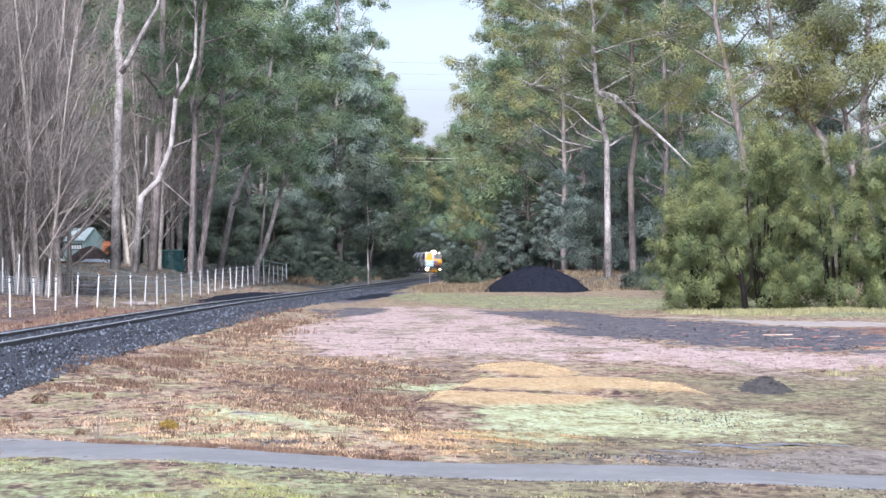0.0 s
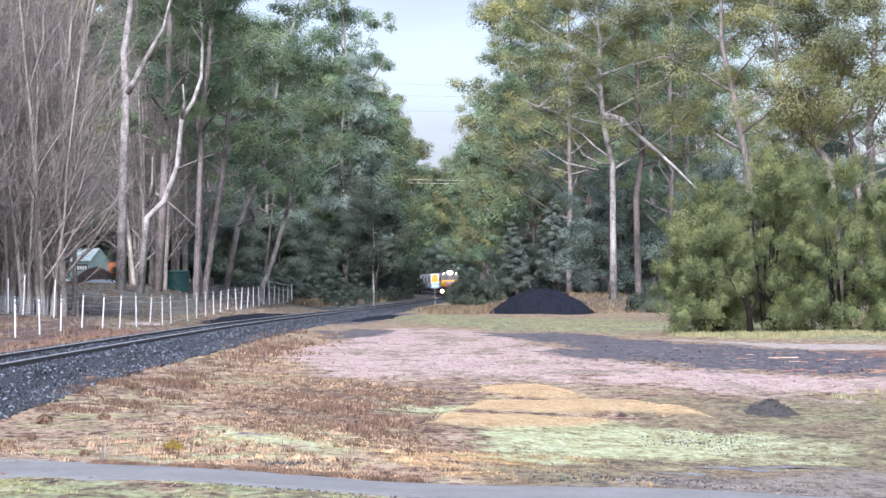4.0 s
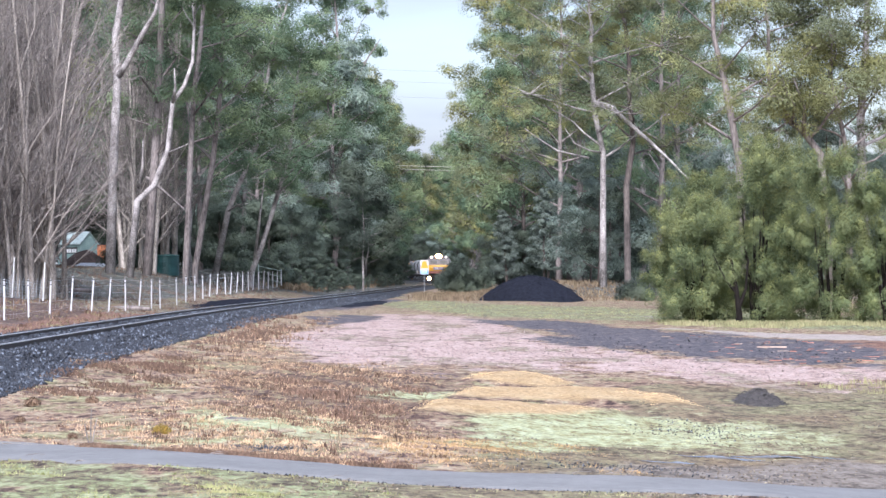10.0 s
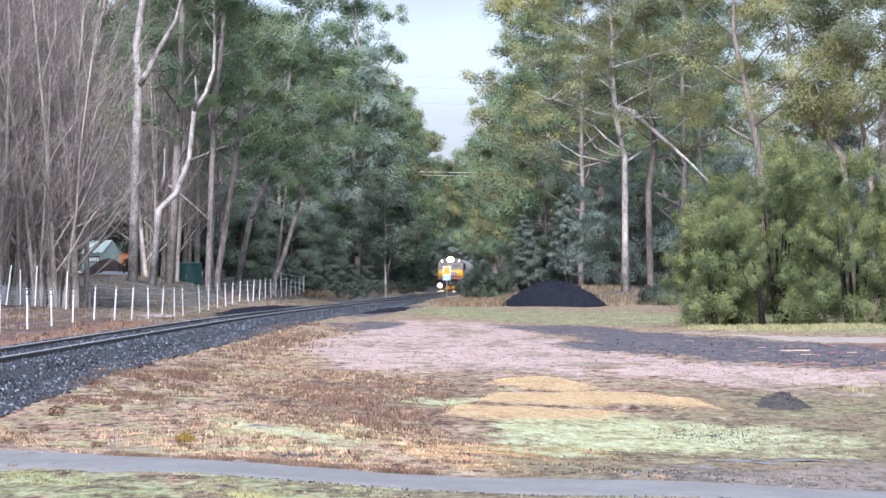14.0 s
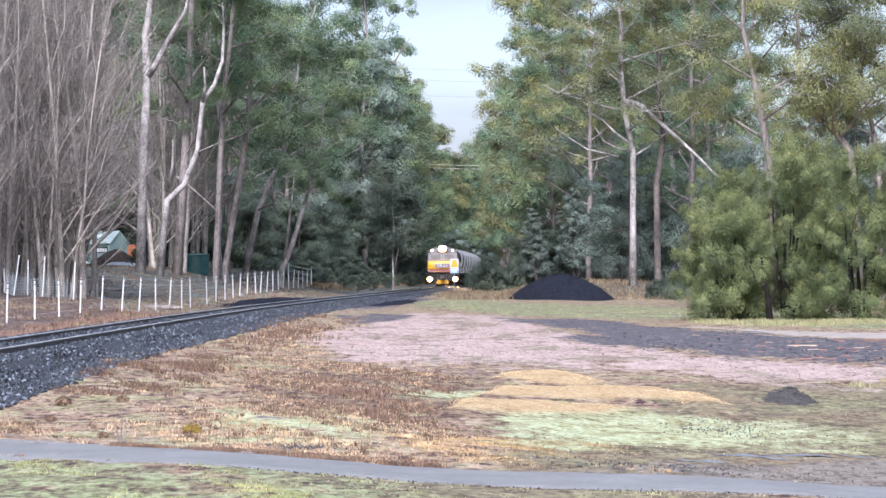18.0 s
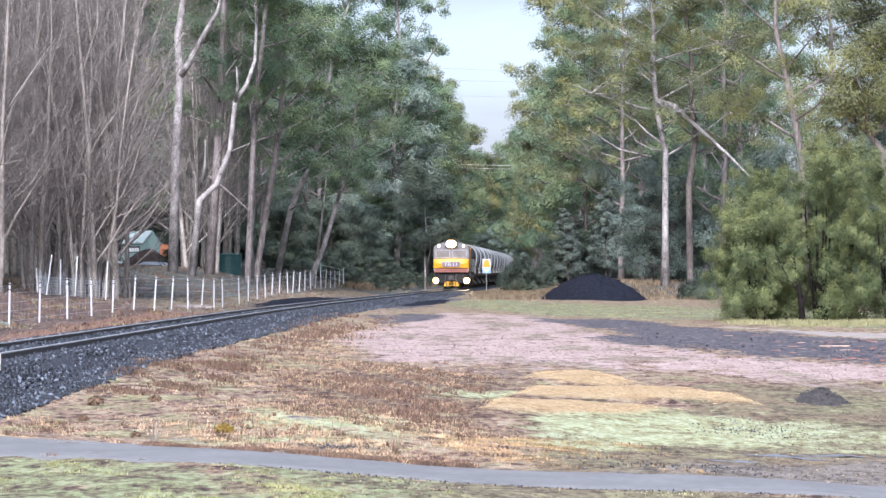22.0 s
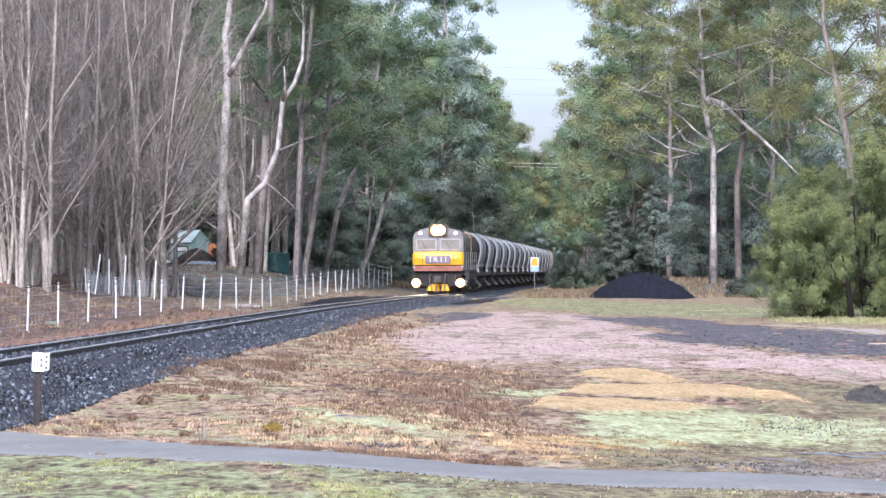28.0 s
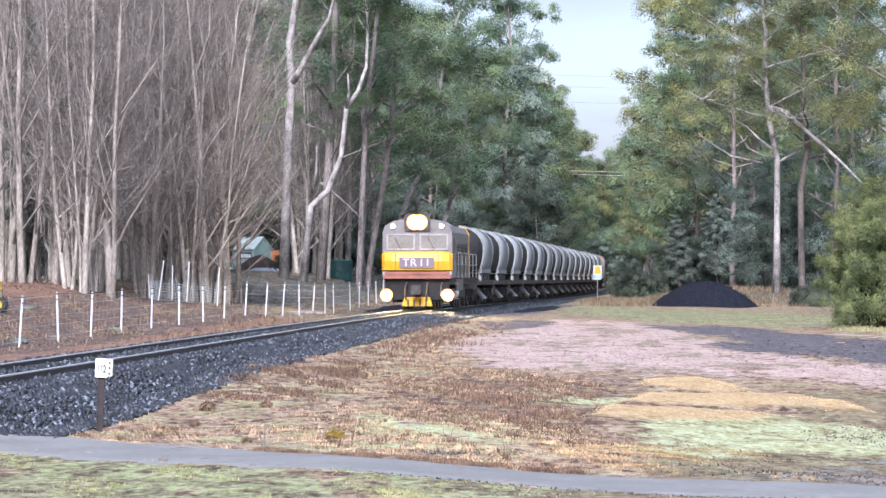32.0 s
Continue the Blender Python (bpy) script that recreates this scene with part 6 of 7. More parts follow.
def heap(name, x, y, rx, ry, h, mat, label, seed, skew=0.0, power=1.25, rough=0.02, shear=0.0, lump=0.05):
    rng = np.random.default_rng(seed)
    sh, vs, n, m = Shape(), [], 40, 16
    ph = rng.random(6) * 6.28
    for j in range(m + 1):
        t = j / m
        for i in range(n):
            a = 2 * math.pi * i / n
            w = 1 + 0.06 * math.sin(2 * a + ph[0]) + 0.05 * math.sin(3 * a + ph[1]) + 0.03 * math.sin(7 * a + ph[2])
            r = (1 - t) * w
            z = h * math.sin(math.pi / 2 * min(1, t * 1.0)) ** power - 0.06 + rng.normal() * rough * h
            px, py = x + r * rx * math.cos(a) + skew * t + shear * r * ry * math.sin(a), y + r * ry * math.sin(a)
            vs.append((px, py, gz(px, py) * (1 - t) + gz(x, y) * t + z if shear == 0 else gz(px, py) + z))
    sh.add(vs, [(j * n + i, j * n + (i + 1) % n, (j + 1) * n + (i + 1) % n, (j + 1) * n + i) for j in range(m) for i in range(n)])
    ob = tagged(new(name), label, "heap")
    part("mound", sh, mat, ob, smooth=True)
    st = Shape()
    for k in range(0 if shear else 260):
        a, t = rng.random() * 6.283, rng.random()
        q = Vector((x + (1 - t) * rx * math.cos(a) * 1.03 + skew * t, y + (1 - t) * ry * math.sin(a) * 1.03, gz(x, y) + h * math.sin(math.pi / 2 * t) ** power - 0.04))
        s = h * rng.uniform(0.02, lump)
        v = [q + Vector(d) * s for d in ((1, 0, 0), (0, 1, 0), (-1, 0.2, 0), (0, -1, 0.1), (0.1, 0, 0.8))]
        st.add([tuple(p) for p in v], [(0, 1, 4), (1, 2, 4), (2, 3, 4), (3, 0, 4)])
    tagged(part("rubble", st, mat, ob), kind="stuff")
    return ob


heap("coal_heap", 16.0, 205, 3.15, 6.0, 1.56, COAL, "broad heap of black coal at the yard edge", 1, -0.25, 0.84)
heap("spoil_heap", 7.25, 50.3, 0.47, 1.2, 0.25, SPOIL, "small dark gravel heap on the bare ground", 2, 0.03, 1.3, 0.05, 0.0, 0.13)
heap("coal_spill", -1.5, 170, 1.0, 24, 0.24, COAL, "long low spill of black coal beside the rails", 5, 0.0, 0.7, 0.05, 0.081)
heap("coal_spill", 4.9, 172, 1.0, 24, 0.12, COAL, "thin spread of black coal beside the rails", 6, 0.0, 0.7, 0.05, 0.081)

# ---- shed, tank and soil heap behind the trees ----
GREEN_TIN = material("pale_green_tin", (0.24, 0.34, 0.31), (0.32, 0.43, 0.39), 2.0, 0.5)
ROOF_TIN = material("weathered_tin_roof", (0.34, 0.42, 0.40), (0.48, 0.56, 0.53), 3.0, 0.5)
TANK_GREEN = material("dark_green_tank", (0.013, 0.052, 0.05), (0.023, 0.082, 0.078), 1.5, 0.45)
BRICK_ORANGE = material("orange_cladding", (0.42, 0.15, 0.07), (0.55, 0.22, 0.10), 3.0, 0.7)


def shed():
    root = tagged(new("garden_shed"), "small pale green tin shed with a pitched roof", "shed")
    part("wall", Shape().prism([(-2.2, 0), (2.2, 0), (2.2, 1.9), (-2.2, 1.9)], -1.5, 1.5), GREEN_TIN, root)
    part("gable", Shape().add([(2.2, -1.5, 1.9), (2.2, 1.5, 1.9), (2.2, 0, 2.75), (2.12, -1.5, 1.9), (2.12, 1.5, 1.9), (2.12, 0, 2.75)], [(0, 1, 2), (5, 4, 3), (0, 2, 5, 3), (2, 1, 4, 5)]), GREEN_TIN, root)
    for sy in (-1, 1):
        part("roof", Shape().add([(-2.4, sy * 1.7, 1.82), (2.35, sy * 1.7, 1.82), (2.35, 0, 2.82), (-2.4, 0, 2.82), (-2.4, sy * 1.7, 1.76), (2.35, sy * 1.7, 1.76), (2.35, 0, 2.76), (-2.4, 0, 2.76)], [(0, 1, 2, 3), (7, 6, 5, 4), (0, 4, 5, 1), (1, 5, 6, 2), (3, 2, 6, 7), (0, 3, 7, 4)]), ROOF_TIN, root, "pale tin roof sheet")
    wn_ = part("window", Shape().box(-1.5, 1.6, -1.55, -1.5, 1.05, 1.55), UNDER, root)
    for i in range(6):
        part("pane", Shape().box(-1.42 + i * 0.5, -1.02 + i * 0.5, -1.57, -1.552, 1.12, 1.42), WHITE, wn_)
    root.matrix_basis = pose(-15.8, 280, gz(-15.8, 280) - 0.05, 0, 0, -45) @ Matrix.Diagonal((0.62, 0.62, 1.02, 1))
    ob = tagged(new("orange_hut"), "orange-clad hut wall beside the green shed", "hut")
    part("wall", Shape().box(-0.8, 0.8, -0.6, 0.6, 0, 1.8, 0.02), BRICK_ORANGE, ob)
    part("roof", Shape().box(-0.9, 0.9, -0.7, 0.7, 1.8, 1.9), UNDER, ob)
    ob.matrix_basis = pose(-14.0, 283, gz(-14.0, 283) + 0.0)


shed()
heap("soil_heap", -14.4, 262, 2.1, 2.2, 1.3, material("brown_soil", (0.045, 0.031, 0.027), (0.12, 0.083, 0.068), 3, 0.9, bump=0.8), "brown soil heap before the green shed", 3, 0.3, 1.3)

tank = tagged(new("water_tank"), "dark green corrugated round water tank under trees", "water tank")
ts = Shape()
rings = [(0.93 + 0.025 * (i % 2), 1.82 * i / 28) for i in range(29)]
ts.tube([(0, 0, z) for r, z in rings], [r for r, z in rings], 28)
part("shell", ts, TANK_GREEN, tank)
part("rim", Shape().cyl((0, 0, 1.80), (0, 0, 1.86), 0.98, 28), material("tank_rim", (0.10, 0.22, 0.20), (0.16, 0.30, 0.27), 3, 0.5), tank, "paler rolled rim")
part("lid", Shape().cyl((0, 0, 1.85), (0, 0, 1.93), 0.9, 28, 0.2), TANK_GREEN, tank)
tank.matrix_basis = pose(-6.2, 205, gz(-6.2, 205) - 0.06) @ Matrix.Diagonal((0.78, 0.78, 0.68, 1))

# ---- ride-on mower behind the fence ----
mw = tagged(new("ride_on_mower"), "green ride-on mower with yellow wheels on the bare soil", "mower")
MGREEN = material("mower_green", (0.02, 0.16, 0.06), (0.04, 0.24, 0.09), 4, 0.4)
RUBBER = material("tyre_rubber", (0.015, 0.015, 0.015), (0.04, 0.04, 0.04), 8, 0.8)
part("hood", Shape().box(-0.85, 0.1, -0.3, 0.3, 0.42, 0.82, 0.08), MGREEN, mw)
part("seat", Shape().box(-0.35, 0.05, -0.25, 0.25, 0.78, 0.86, 0.03).box(0.0, 0.1, -0.25, 0.25, 0.8, 1.15, 0.03), material("yellow_seat", (0.6, 0.42, 0.02), (0.75, 0.55, 0.05), 4, 0.6), mw)
part("deck", Shape().box(-0.8, 0.2, -0.45, 0.45, 0.15, 0.34, 0.05), MGREEN, mw)
for x, y, r in ((0.05, -0.42, 0.28), (0.05, 0.42, 0.28), (-0.75, -0.38, 0.2), (-0.75, 0.38, 0.2)):
    wl_ = part("wheel", Shape().cyl((x, y - 0.1, r), (x, y + 0.1, r), r, 18), RUBBER, mw)
    part("rim", Shape().cyl((x, y - 0.112, r), (x, y - 0.1, r), r * 0.6, 14), YELLOW_PAINT, wl_, "yellow wheel rim")
mw.matrix_basis = pose(-12.75, 97, gz(-12.75, 97) - 0.02) @ Matrix.Diagonal((0.8, 0.8, 0.8, 1))

# ---- puddles by the path ----
WATER = material("puddle_water", (0.07, 0.066, 0.06), (0.11, 0.10, 0.09), 3.0, 0.06, spec=0.5)
for x, y, rx, ry in ((4.75, 35.5, 0.55, 0.11), (5.35, 35.9, 0.4, 0.09), (4.1, 34.5, 0.3, 0.1), (6.1, 36.6, 0.25, 0.12)):
    ring = [(x + rx * (1 + 0.14 * math.sin(3 * a + x) + 0.08 * math.sin(5 * a)) * math.cos(a), y + ry * (1 + 0.2 * math.sin(2 * a + y)) * math.sin(a)) for a in [i * 2 * math.pi / 40 for i in range(40)]]
    wet = [(x + (px - x) * s, y + (py - y) * s) for s in (1.0, 0.6, 0.2) for px, py in ring]
    sh = Shape().add([(px, py, gz(px, py) + float(relief(px, py)) + (0.002 if i < 40 else 0.012)) for i, (px, py) in enumerate(wet)], [(j * 40 + i, j * 40 + (i + 1) % 40, j * 40 + 40 + (i + 1) % 40, j * 40 + 40 + i) for j in (0, 1) for i in range(40)] + [tuple(range(80, 120))])
    tagged(new("puddle", sh.mesh("puddle", WATER)), "shallow rain puddle on the muddy path side", "puddle", kind="structure")

# ---- overhead wires far down the cutting ----
for z, y in ((15.6, 424), (15.2, 425), (24.4, 428), (26.4, 429), (27.9, 430)):
    x0, x1 = 8, 48
    pts = [(x0 + (x1 - x0) * i / 16, y, z - 1.2 * math.sin(math.pi * i / 16) * 0.5) for i in range(17)]
    tagged(new("overhead_wire", Shape().tube(pts, 0.02 if z < 20 else 0.014, 4, False).mesh("overhead_wire", CREAM if z < 20 else WIRE)), "thin overhead wire across the railway cutting", "wire", "overhead wires")

# ---- litter of timber and bark on the coal dust ----
TIMBER = material("split_timber", (0.22, 0.15, 0.11), (0.42, 0.33, 0.26), 6, 0.8, per_object=0.35)
RUSTY = material("rusty_scrap", (0.22, 0.09, 0.065), (0.40, 0.19, 0.135), 6, 0.8, per_object=0.3)
rd = random.Random(4)
for i in range(90):
    x, y = rd.uniform(9.5, 13.6), rd.uniform(66, 90)
    if rd.random() < 0.6:
        x, y = rd.uniform(10.4, 13.6), rd.uniform(66, 78)
    ln, w = rd.uniform(0.05, 0.26), rd.uniform(0.006, 0.018)
    ob = new("timber_offcut", Shape().prism([(-w, 0), (w, 0), (w * 0.8, w * 0.9), (-w * 0.7, w)], -ln / 2, ln / 2).mesh("timber_offcut", TIMBER if rd.random() < 0.3 else RUSTY))
    ob.matrix_basis = pose(x, y, gz(x, y) + 0.005, 0, 0, rd.uniform(0, 180))
    tagged(ob, "broken timber offcut lying on dark coal dust", "timber", "scattered offcuts")
plank = new("timber_plank", Shape().box(-0.34, 0.34, -0.03, 0.03, 0, 0.025, 0.006).mesh("timber_plank", TIMBER))
plank.matrix_basis = pose(11.4, 76.6, gz(11.4, 76.6) + 0.01, 0, 0, -6)
tagged(plank, "pale split plank lying on dark coal dust", "timber")
for x, y, ln, turn in ((-5.3, 131, 1.4, 80), (-9.0, 143, 3.2, 96), (-13.5, 270, 4.0, 88)):
    ob = new("fallen_log", Shape().tube([(-ln / 2, 0, 0.08), (0, 0.05, 0.1), (ln / 2, 0, 0.06)], [0.09, 0.1, 0.07], 8).mesh("fallen_log", GUM_GREY))
    ob.matrix_basis = pose(x, y, gz(x, y), 0, 0, turn - 90)
    tagged(ob, "fallen grey log lying beside the fence", "log")

# sheets and a marker peg
SHEET = material("pale_sheet_metal", (0.42, 0.46, 0.50), (0.60, 0.64, 0.68), 3, 0.5)
for x, y, w, turn in ((-12.6, 250, 1.0, 8), (-13.6, 251, 0.8, -14), (-11.9, 248, 0.7, 20)):
    ob = new("metal_sheet", Shape().box(-w, w, -1.6, 1.6, 0.02, 0.05).mesh("metal_sheet", SHEET))
    ob.matrix_basis = pose(x, y, gz(x, y) + 0.05, 7, 0, turn)
    tagged(ob, "pale grey metal sheet lying before the soil heap", "metal sheet", "loose sheets")
peg = new("marker_peg", Shape().cyl((0, 0, -0.1), (0.02, 0, 0.26), 0.05, 8).mesh("marker_peg", WHITE))
peg.matrix_basis = pose(2.3, 160, gz(2.3, 160) + 0.1)
tagged(peg, "small white marker peg beside the rails", "peg")
rt = np.random.default_rng(77)
for i in range(26):
    x = float(rt.uniform(-4, 5))
    y = float(path_y(x)) + float(rt.choice([-1, 1])) * float(rt.uniform(0.6, 2.0))
    ln = float(rt.uniform(0.05, 0.22))
    z = gz(x, y) + 0.03
    a = float(rt.uniform(-0.5, 0.5))
    ob = new("fallen_twig", Shape().tube([(-ln / 2, 0, 0.0), (0, a * 0.1, 0.012), (ln / 2, a * 0.05, 0.004)], [0.003, 0.004, 0.002], 5).mesh("fallen_twig", TWIG))
    ob.matrix_basis = pose(x, y, z, 0, 0, float(rt.uniform(-40, 40)))
    tagged(ob, "thin fallen twig beside the path", "twig", "fallen twigs")

# ---- grass, weeds and straw ----


def blades(name, place, count, h0, h1, width, mat, label, seed, lean=0.5, per=6, spread=0.05):
    """Tufts of thin bent blades in one mesh."""
    rng = np.random.default_rng(seed)
    pos = place(rng, count)
    n = len(pos)
    p = np.repeat(pos, per, 0) + np.concatenate([rng.normal(size=(n * per, 2)) * spread, np.zeros((n * per, 1))], 1)
    p[:, 2] = ground_z(p[:, 0], p[:, 1]) + relief(p[:, 0], p[:, 1]) + np.repeat(pos[:, 2], per) - 0.02
    m = len(p)
    h = rng.uniform(h0, h1, (m, 1))
    a = rng.random((m, 1)) * 6.283
    d = np.concatenate([np.cos(a), np.sin(a), np.zeros((m, 1))], 1)
    sd = np.concatenate([np.ones((m, 1)), np.zeros((m, 2))], 1) * width * rng.uniform(0.6, 1.3, (m, 1))
    up = np.array([0, 0, 1.0])
    l = lean * rng.random((m, 1))
    mid = p + up * h * 0.55 + d * h * l * 0.3
    tip = p + up * h * (1 - 0.3 * l) + d * h * l
    v = np.stack([p - sd, p + sd, mid + sd * 0.75, mid - sd * 0.75, tip], 1).reshape(-1, 3)
    b = 5 * np.arange(m)[:, None]
    f = np.concatenate([b + np.array([[0, 1, 2]]), b + np.array([[0, 2, 3]]), b + np.array([[3, 2, 4]])], 0)
    tagged(new(name, fast_mesh(name, v, f, mat)), label, "grass", kind="stuff")


def field(poly, y_pow=1.6, lift=0.0, scale=0.55, thr=0.0, box=None):
    """Random places inside an outline, thicker near the camera and in patches."""
    def place(rng, n):
        x0, x1, y0, y1 = box or (min(p[0] for p in poly), max(p[0] for p in poly), min(p[1] for p in poly), max(p[1] for p in poly))
        x = rng.uniform(x0, x1, n)
        y = y0 + (y1 - y0) * rng.random(n) ** y_pow
        k = np.ones(n, bool)
        if poly is not None:
            k &= inside(poly, x, y, 0.4) > rng.random(n)
        pat = np.sin(x * 2.1 * scale + 1.7 * np.sin(y * 0.33)) * np.sin(y * 0.62 * scale + 1.3 * np.sin(x * 1.1)) + 0.5 * np.sin(x * 5.3 + y * 1.3)
        k &= pat + rng.normal(size=n) * 0.45 > thr
        s = x - track_x(y)
        k &= ((s > 2.15) | (s < -2.6)) & (np.abs(y - path_y(x)) > 1.12)
        x, y = x[k], y[k]
        return np.stack([x, y, np.full(len(x), lift)], 1)
    return place


DRY = leaf_material("dry_grass", (0.38, 0.25, 0.15), (0.61, 0.45, 0.285), (0.50, 0.345, 0.21), 0.2, 0.8, 0.25)
RUSSET = leaf_material("russet_weeds", (0.065, 0.042, 0.03), (0.30, 0.205, 0.135), (0.17, 0.105, 0.07), 0.2, 1.6, 0.15)
STRAWM = leaf_material("straw", (0.60, 0.435, 0.235), (0.72, 0.535, 0.305), (0.655, 0.475, 0.26), 0.2, 0.8, 0.25)
FRESH = leaf_material("short_green_grass", (0.17, 0.165, 0.08), (0.39, 0.39, 0.20), (0.34, 0.29, 0.16), 0.2, 0.8, 0.3)
MINTG = leaf_material("pale_moss_grass", (0.36, 0.345, 0.175), (0.57, 0.58, 0.33), (0.48, 0.47, 0.25), 0.2, 0.8, 0.3)
DEADW = leaf_material("dead_dark_weeds", (0.05, 0.032, 0.024), (0.23, 0.15, 0.10), (0.125, 0.075, 0.052), 0.2, 1.6, 0.1)
BRACKEN = leaf_material("dry_bracken", (0.08, 0.058, 0.036), (0.235, 0.185, 0.115), (0.15, 0.105, 0.065), 0.2, 0.8, 0.2)


def straw_place(rng, n):
    x, y = rng.uniform(1.8, 6.4, n), rng.uniform(41, 60.5, n)
    m = np.max([inside(r, x, y, 0.18) for r in RIDGES], axis=0)
    lift = 0.22 * np.max([inside(r, x, y, 0.55) * smoothstep(0.1, 0.75, inside(r, x, y, 0.55)) for r in RIDGES], axis=0)
    k = m > 0.35 + 0.3 * rng.random(n)
    return np.stack([x[k], y[k], lift[k]], 1)


def verge_field(*args, **kw):
    base = field(*args, **kw)

    def place(rng, n):
        p = base(rng, n)
        return p[p[:, 1] < path_y(p[:, 0]) - 1.1]
    return place


LEFT_FIELD = [(-4.2, 36), (-3.2, 42), (-3.2, 62), (-0.5, 92), (2, 120), (1.6, 100), (0.1, 82), (0.9, 64), (3.2, 60), (2.2, 47), (1.8, 38), (1.9, 31.2), (-1.5, 32)]
blades("dry_grass", field(LEFT_FIELD, 1.7, 0, thr=0.1), 30000, 0.012, 0.06, 0.006, DRY, "short dry tan grass across the damp field", 41, 1.3, per=5, spread=0.09)
blades("russet_weeds", field(BROWN, 1.5, 0, thr=0.65), 10000, 0.012, 0.06, 0.006, DEADW, "low dead russet weeds in dense patches", 42, 1.2, per=6, spread=0.09)
blades("scattered_russet_weeds", field([(-4.0, 34.2), (-3.0, 44), (-2.8, 70), (0.5, 70), (1.5, 60), (0.8, 40), (2.6, 34), (2.0, 31.6), (-1.5, 32.3)], 1.3, 0, thr=0.9), 16000, 0.012, 0.06, 0.005, RUSSET, "scattered dead russet weeds among dry grass", 43, 1.2, per=6, spread=0.08)
blades("track_side_weeds", field([(-3.4, 50), (-2.6, 62), (-1.2, 82), (1.5, 112), (1.7, 104), (-0.3, 80), (-0.9, 62), (-1.8, 50)], 1.0, 0, thr=0.7), 5000, 0.05, 0.17, 0.009, DEADW, "dark red dead weeds beside the ballast", 44, per=7, spread=0.07)
blades("straw_grass", straw_place, 12000, 0.008, 0.026, 0.004, STRAWM, "flattened golden straw in low swells", 45, 2.2, per=7, spread=0.07)
blades("moss_grass", field(MINT, 1.1, 0, thr=0.5), 9000, 0.008, 0.025, 0.007, MINTG, "pale green mossy grass patch", 46)
blades("verge_grass", verge_field(None, 1.0, 0, thr=0.35, box=(-6, 3, 24.0, 36.0)), 24000, 0.012, 0.05, 0.004, FRESH, "short green and tan grass before the path", 47, 1.2, spread=0.11)
AMBER = leaf_material("amber_grass", (0.28, 0.18, 0.085), (0.52, 0.37, 0.19), (0.40, 0.265, 0.125), 0.2, 0.8, 0.2)
blades("verge_straw", verge_field(None, 1.0, 0, thr=0.55, box=(-6, 7, 24.0, 35.0)), 9000, 0.006, 0.026, 0.004, DRY, "dry tan grass before the path", 64, 1.4, spread=0.12)
blades("field_moss", field([(-2.2, 33), (-1.6, 37), (-0.8, 43), (0.6, 45), (2.0, 41), (2.4, 34), (1.0, 31.4), (-1.0, 32)], 1.1, 0, thr=0.35, scale=0.8), 14000, 0.01, 0.03, 0.006, FRESH, "yellow-green mossy patches among dry grass", 65, 1.2, per=7, spread=0.08)
TUFT = leaf_material("green_tufts", (0.17, 0.185, 0.07), (0.34, 0.365, 0.16), (0.38, 0.37, 0.17), 0.2, 1.2, 0.3)
blades("verge_tufts", verge_field(None, 1.0, 0, thr=0.55, box=(-6, 1.5, 24.0, 37.0)), 3600, 0.015, 0.055, 0.005, TUFT, "small bright green grass tufts before the path", 78, 0.9, per=26, spread=0.035)
blades("verge_dead_tufts", verge_field(None, 1.0, 0, thr=0.8, box=(-6, 7, 24.0, 37.0)), 2600, 0.01, 0.04, 0.006, DEADW, "small brown dead tufts before the path", 79, 1.2, per=22, spread=0.035)
blades("amber_grass", field([(1.0, 31.5), (1.0, 36.5), (2.6, 37.2), (3.5, 34.4), (3.0, 31)], 1.0, 0, thr=0.05), 8000, 0.012, 0.05, 0.004, AMBER, "short amber grass beside the mossy patch", 66, 1.2, per=6, spread=0.08)


def edge_place(x0, x1, o0, o1):
    """Places along the far edge of the path."""
    def place(rng, n):
        x = rng.uniform(x0, x1, n)
        x = x[np.sin(x * 7.0) + 0.6 * np.sin(x * 17.3) + rng.normal(size=n) * 0.7 + 4 * np.minimum(x - x0, x1 - x) / (x1 - x0) > 0.9]
        n = len(x)
        y = path_y(x) + o0 + (o1 - o0) * rng.random(n)
        return np.stack([x, y, np.zeros(n)], 1)
    return place


blades("soil_weeds", field(None, 1.0, 0, thr=0.9, box=(-14, -3, 78, 140)), 9000, 0.02, 0.09, 0.012, FRESH, "sparse low green weeds on the soil by the fence", 75, 1.2, per=6, spread=0.2)
blades("low_weeds", field([(2.0, 32), (2.2, 38), (4.5, 36.5), (5.8, 42), (6.2, 53), (9, 56), (14, 52), (12, 36), (8, 31)], 1.1, 0, thr=0.3), 9000, 0.008, 0.04, 0.005, BRACKEN, "low brown weeds on the bare ground", 76, 1.3, per=6, spread=0.09)
blades("path_edge_weeds", edge_place(-2.2, 1.3, 1.1, 1.6), 3600, 0.02, 0.085, 0.006, DEADW, "dark dead weeds along the path edge", 71, 0.9, per=7, spread=0.03)
blades("path_edge_straw", edge_place(-3.7, -2.0, 1.05, 1.5), 2200, 0.015, 0.05, 0.005, STRAWM, "pale straw along the path edge", 72, 1.2, per=7, spread=0.04)
blades("verge_litter", verge_field(None, 1.0, 0, thr=1.0, box=(-6, 7, 24.0, 35.0)), 9000, 0.008, 0.03, 0.006, RUSSET, "brown leaf litter in the verge grass", 73, 2.0, per=6, spread=0.06)
blades("dark_weed_mats", field([(-3.4, 46), (-3.2, 54), (-3.0, 62), (-1.6, 64), (-1.3, 54), (-2.0, 46)], 1.0, 0, thr=0.0), 4200, 0.03, 0.10, 0.007, DEADW, "dark matted dead weeds beside the ballast", 74, 1.0, per=9, spread=0.06)
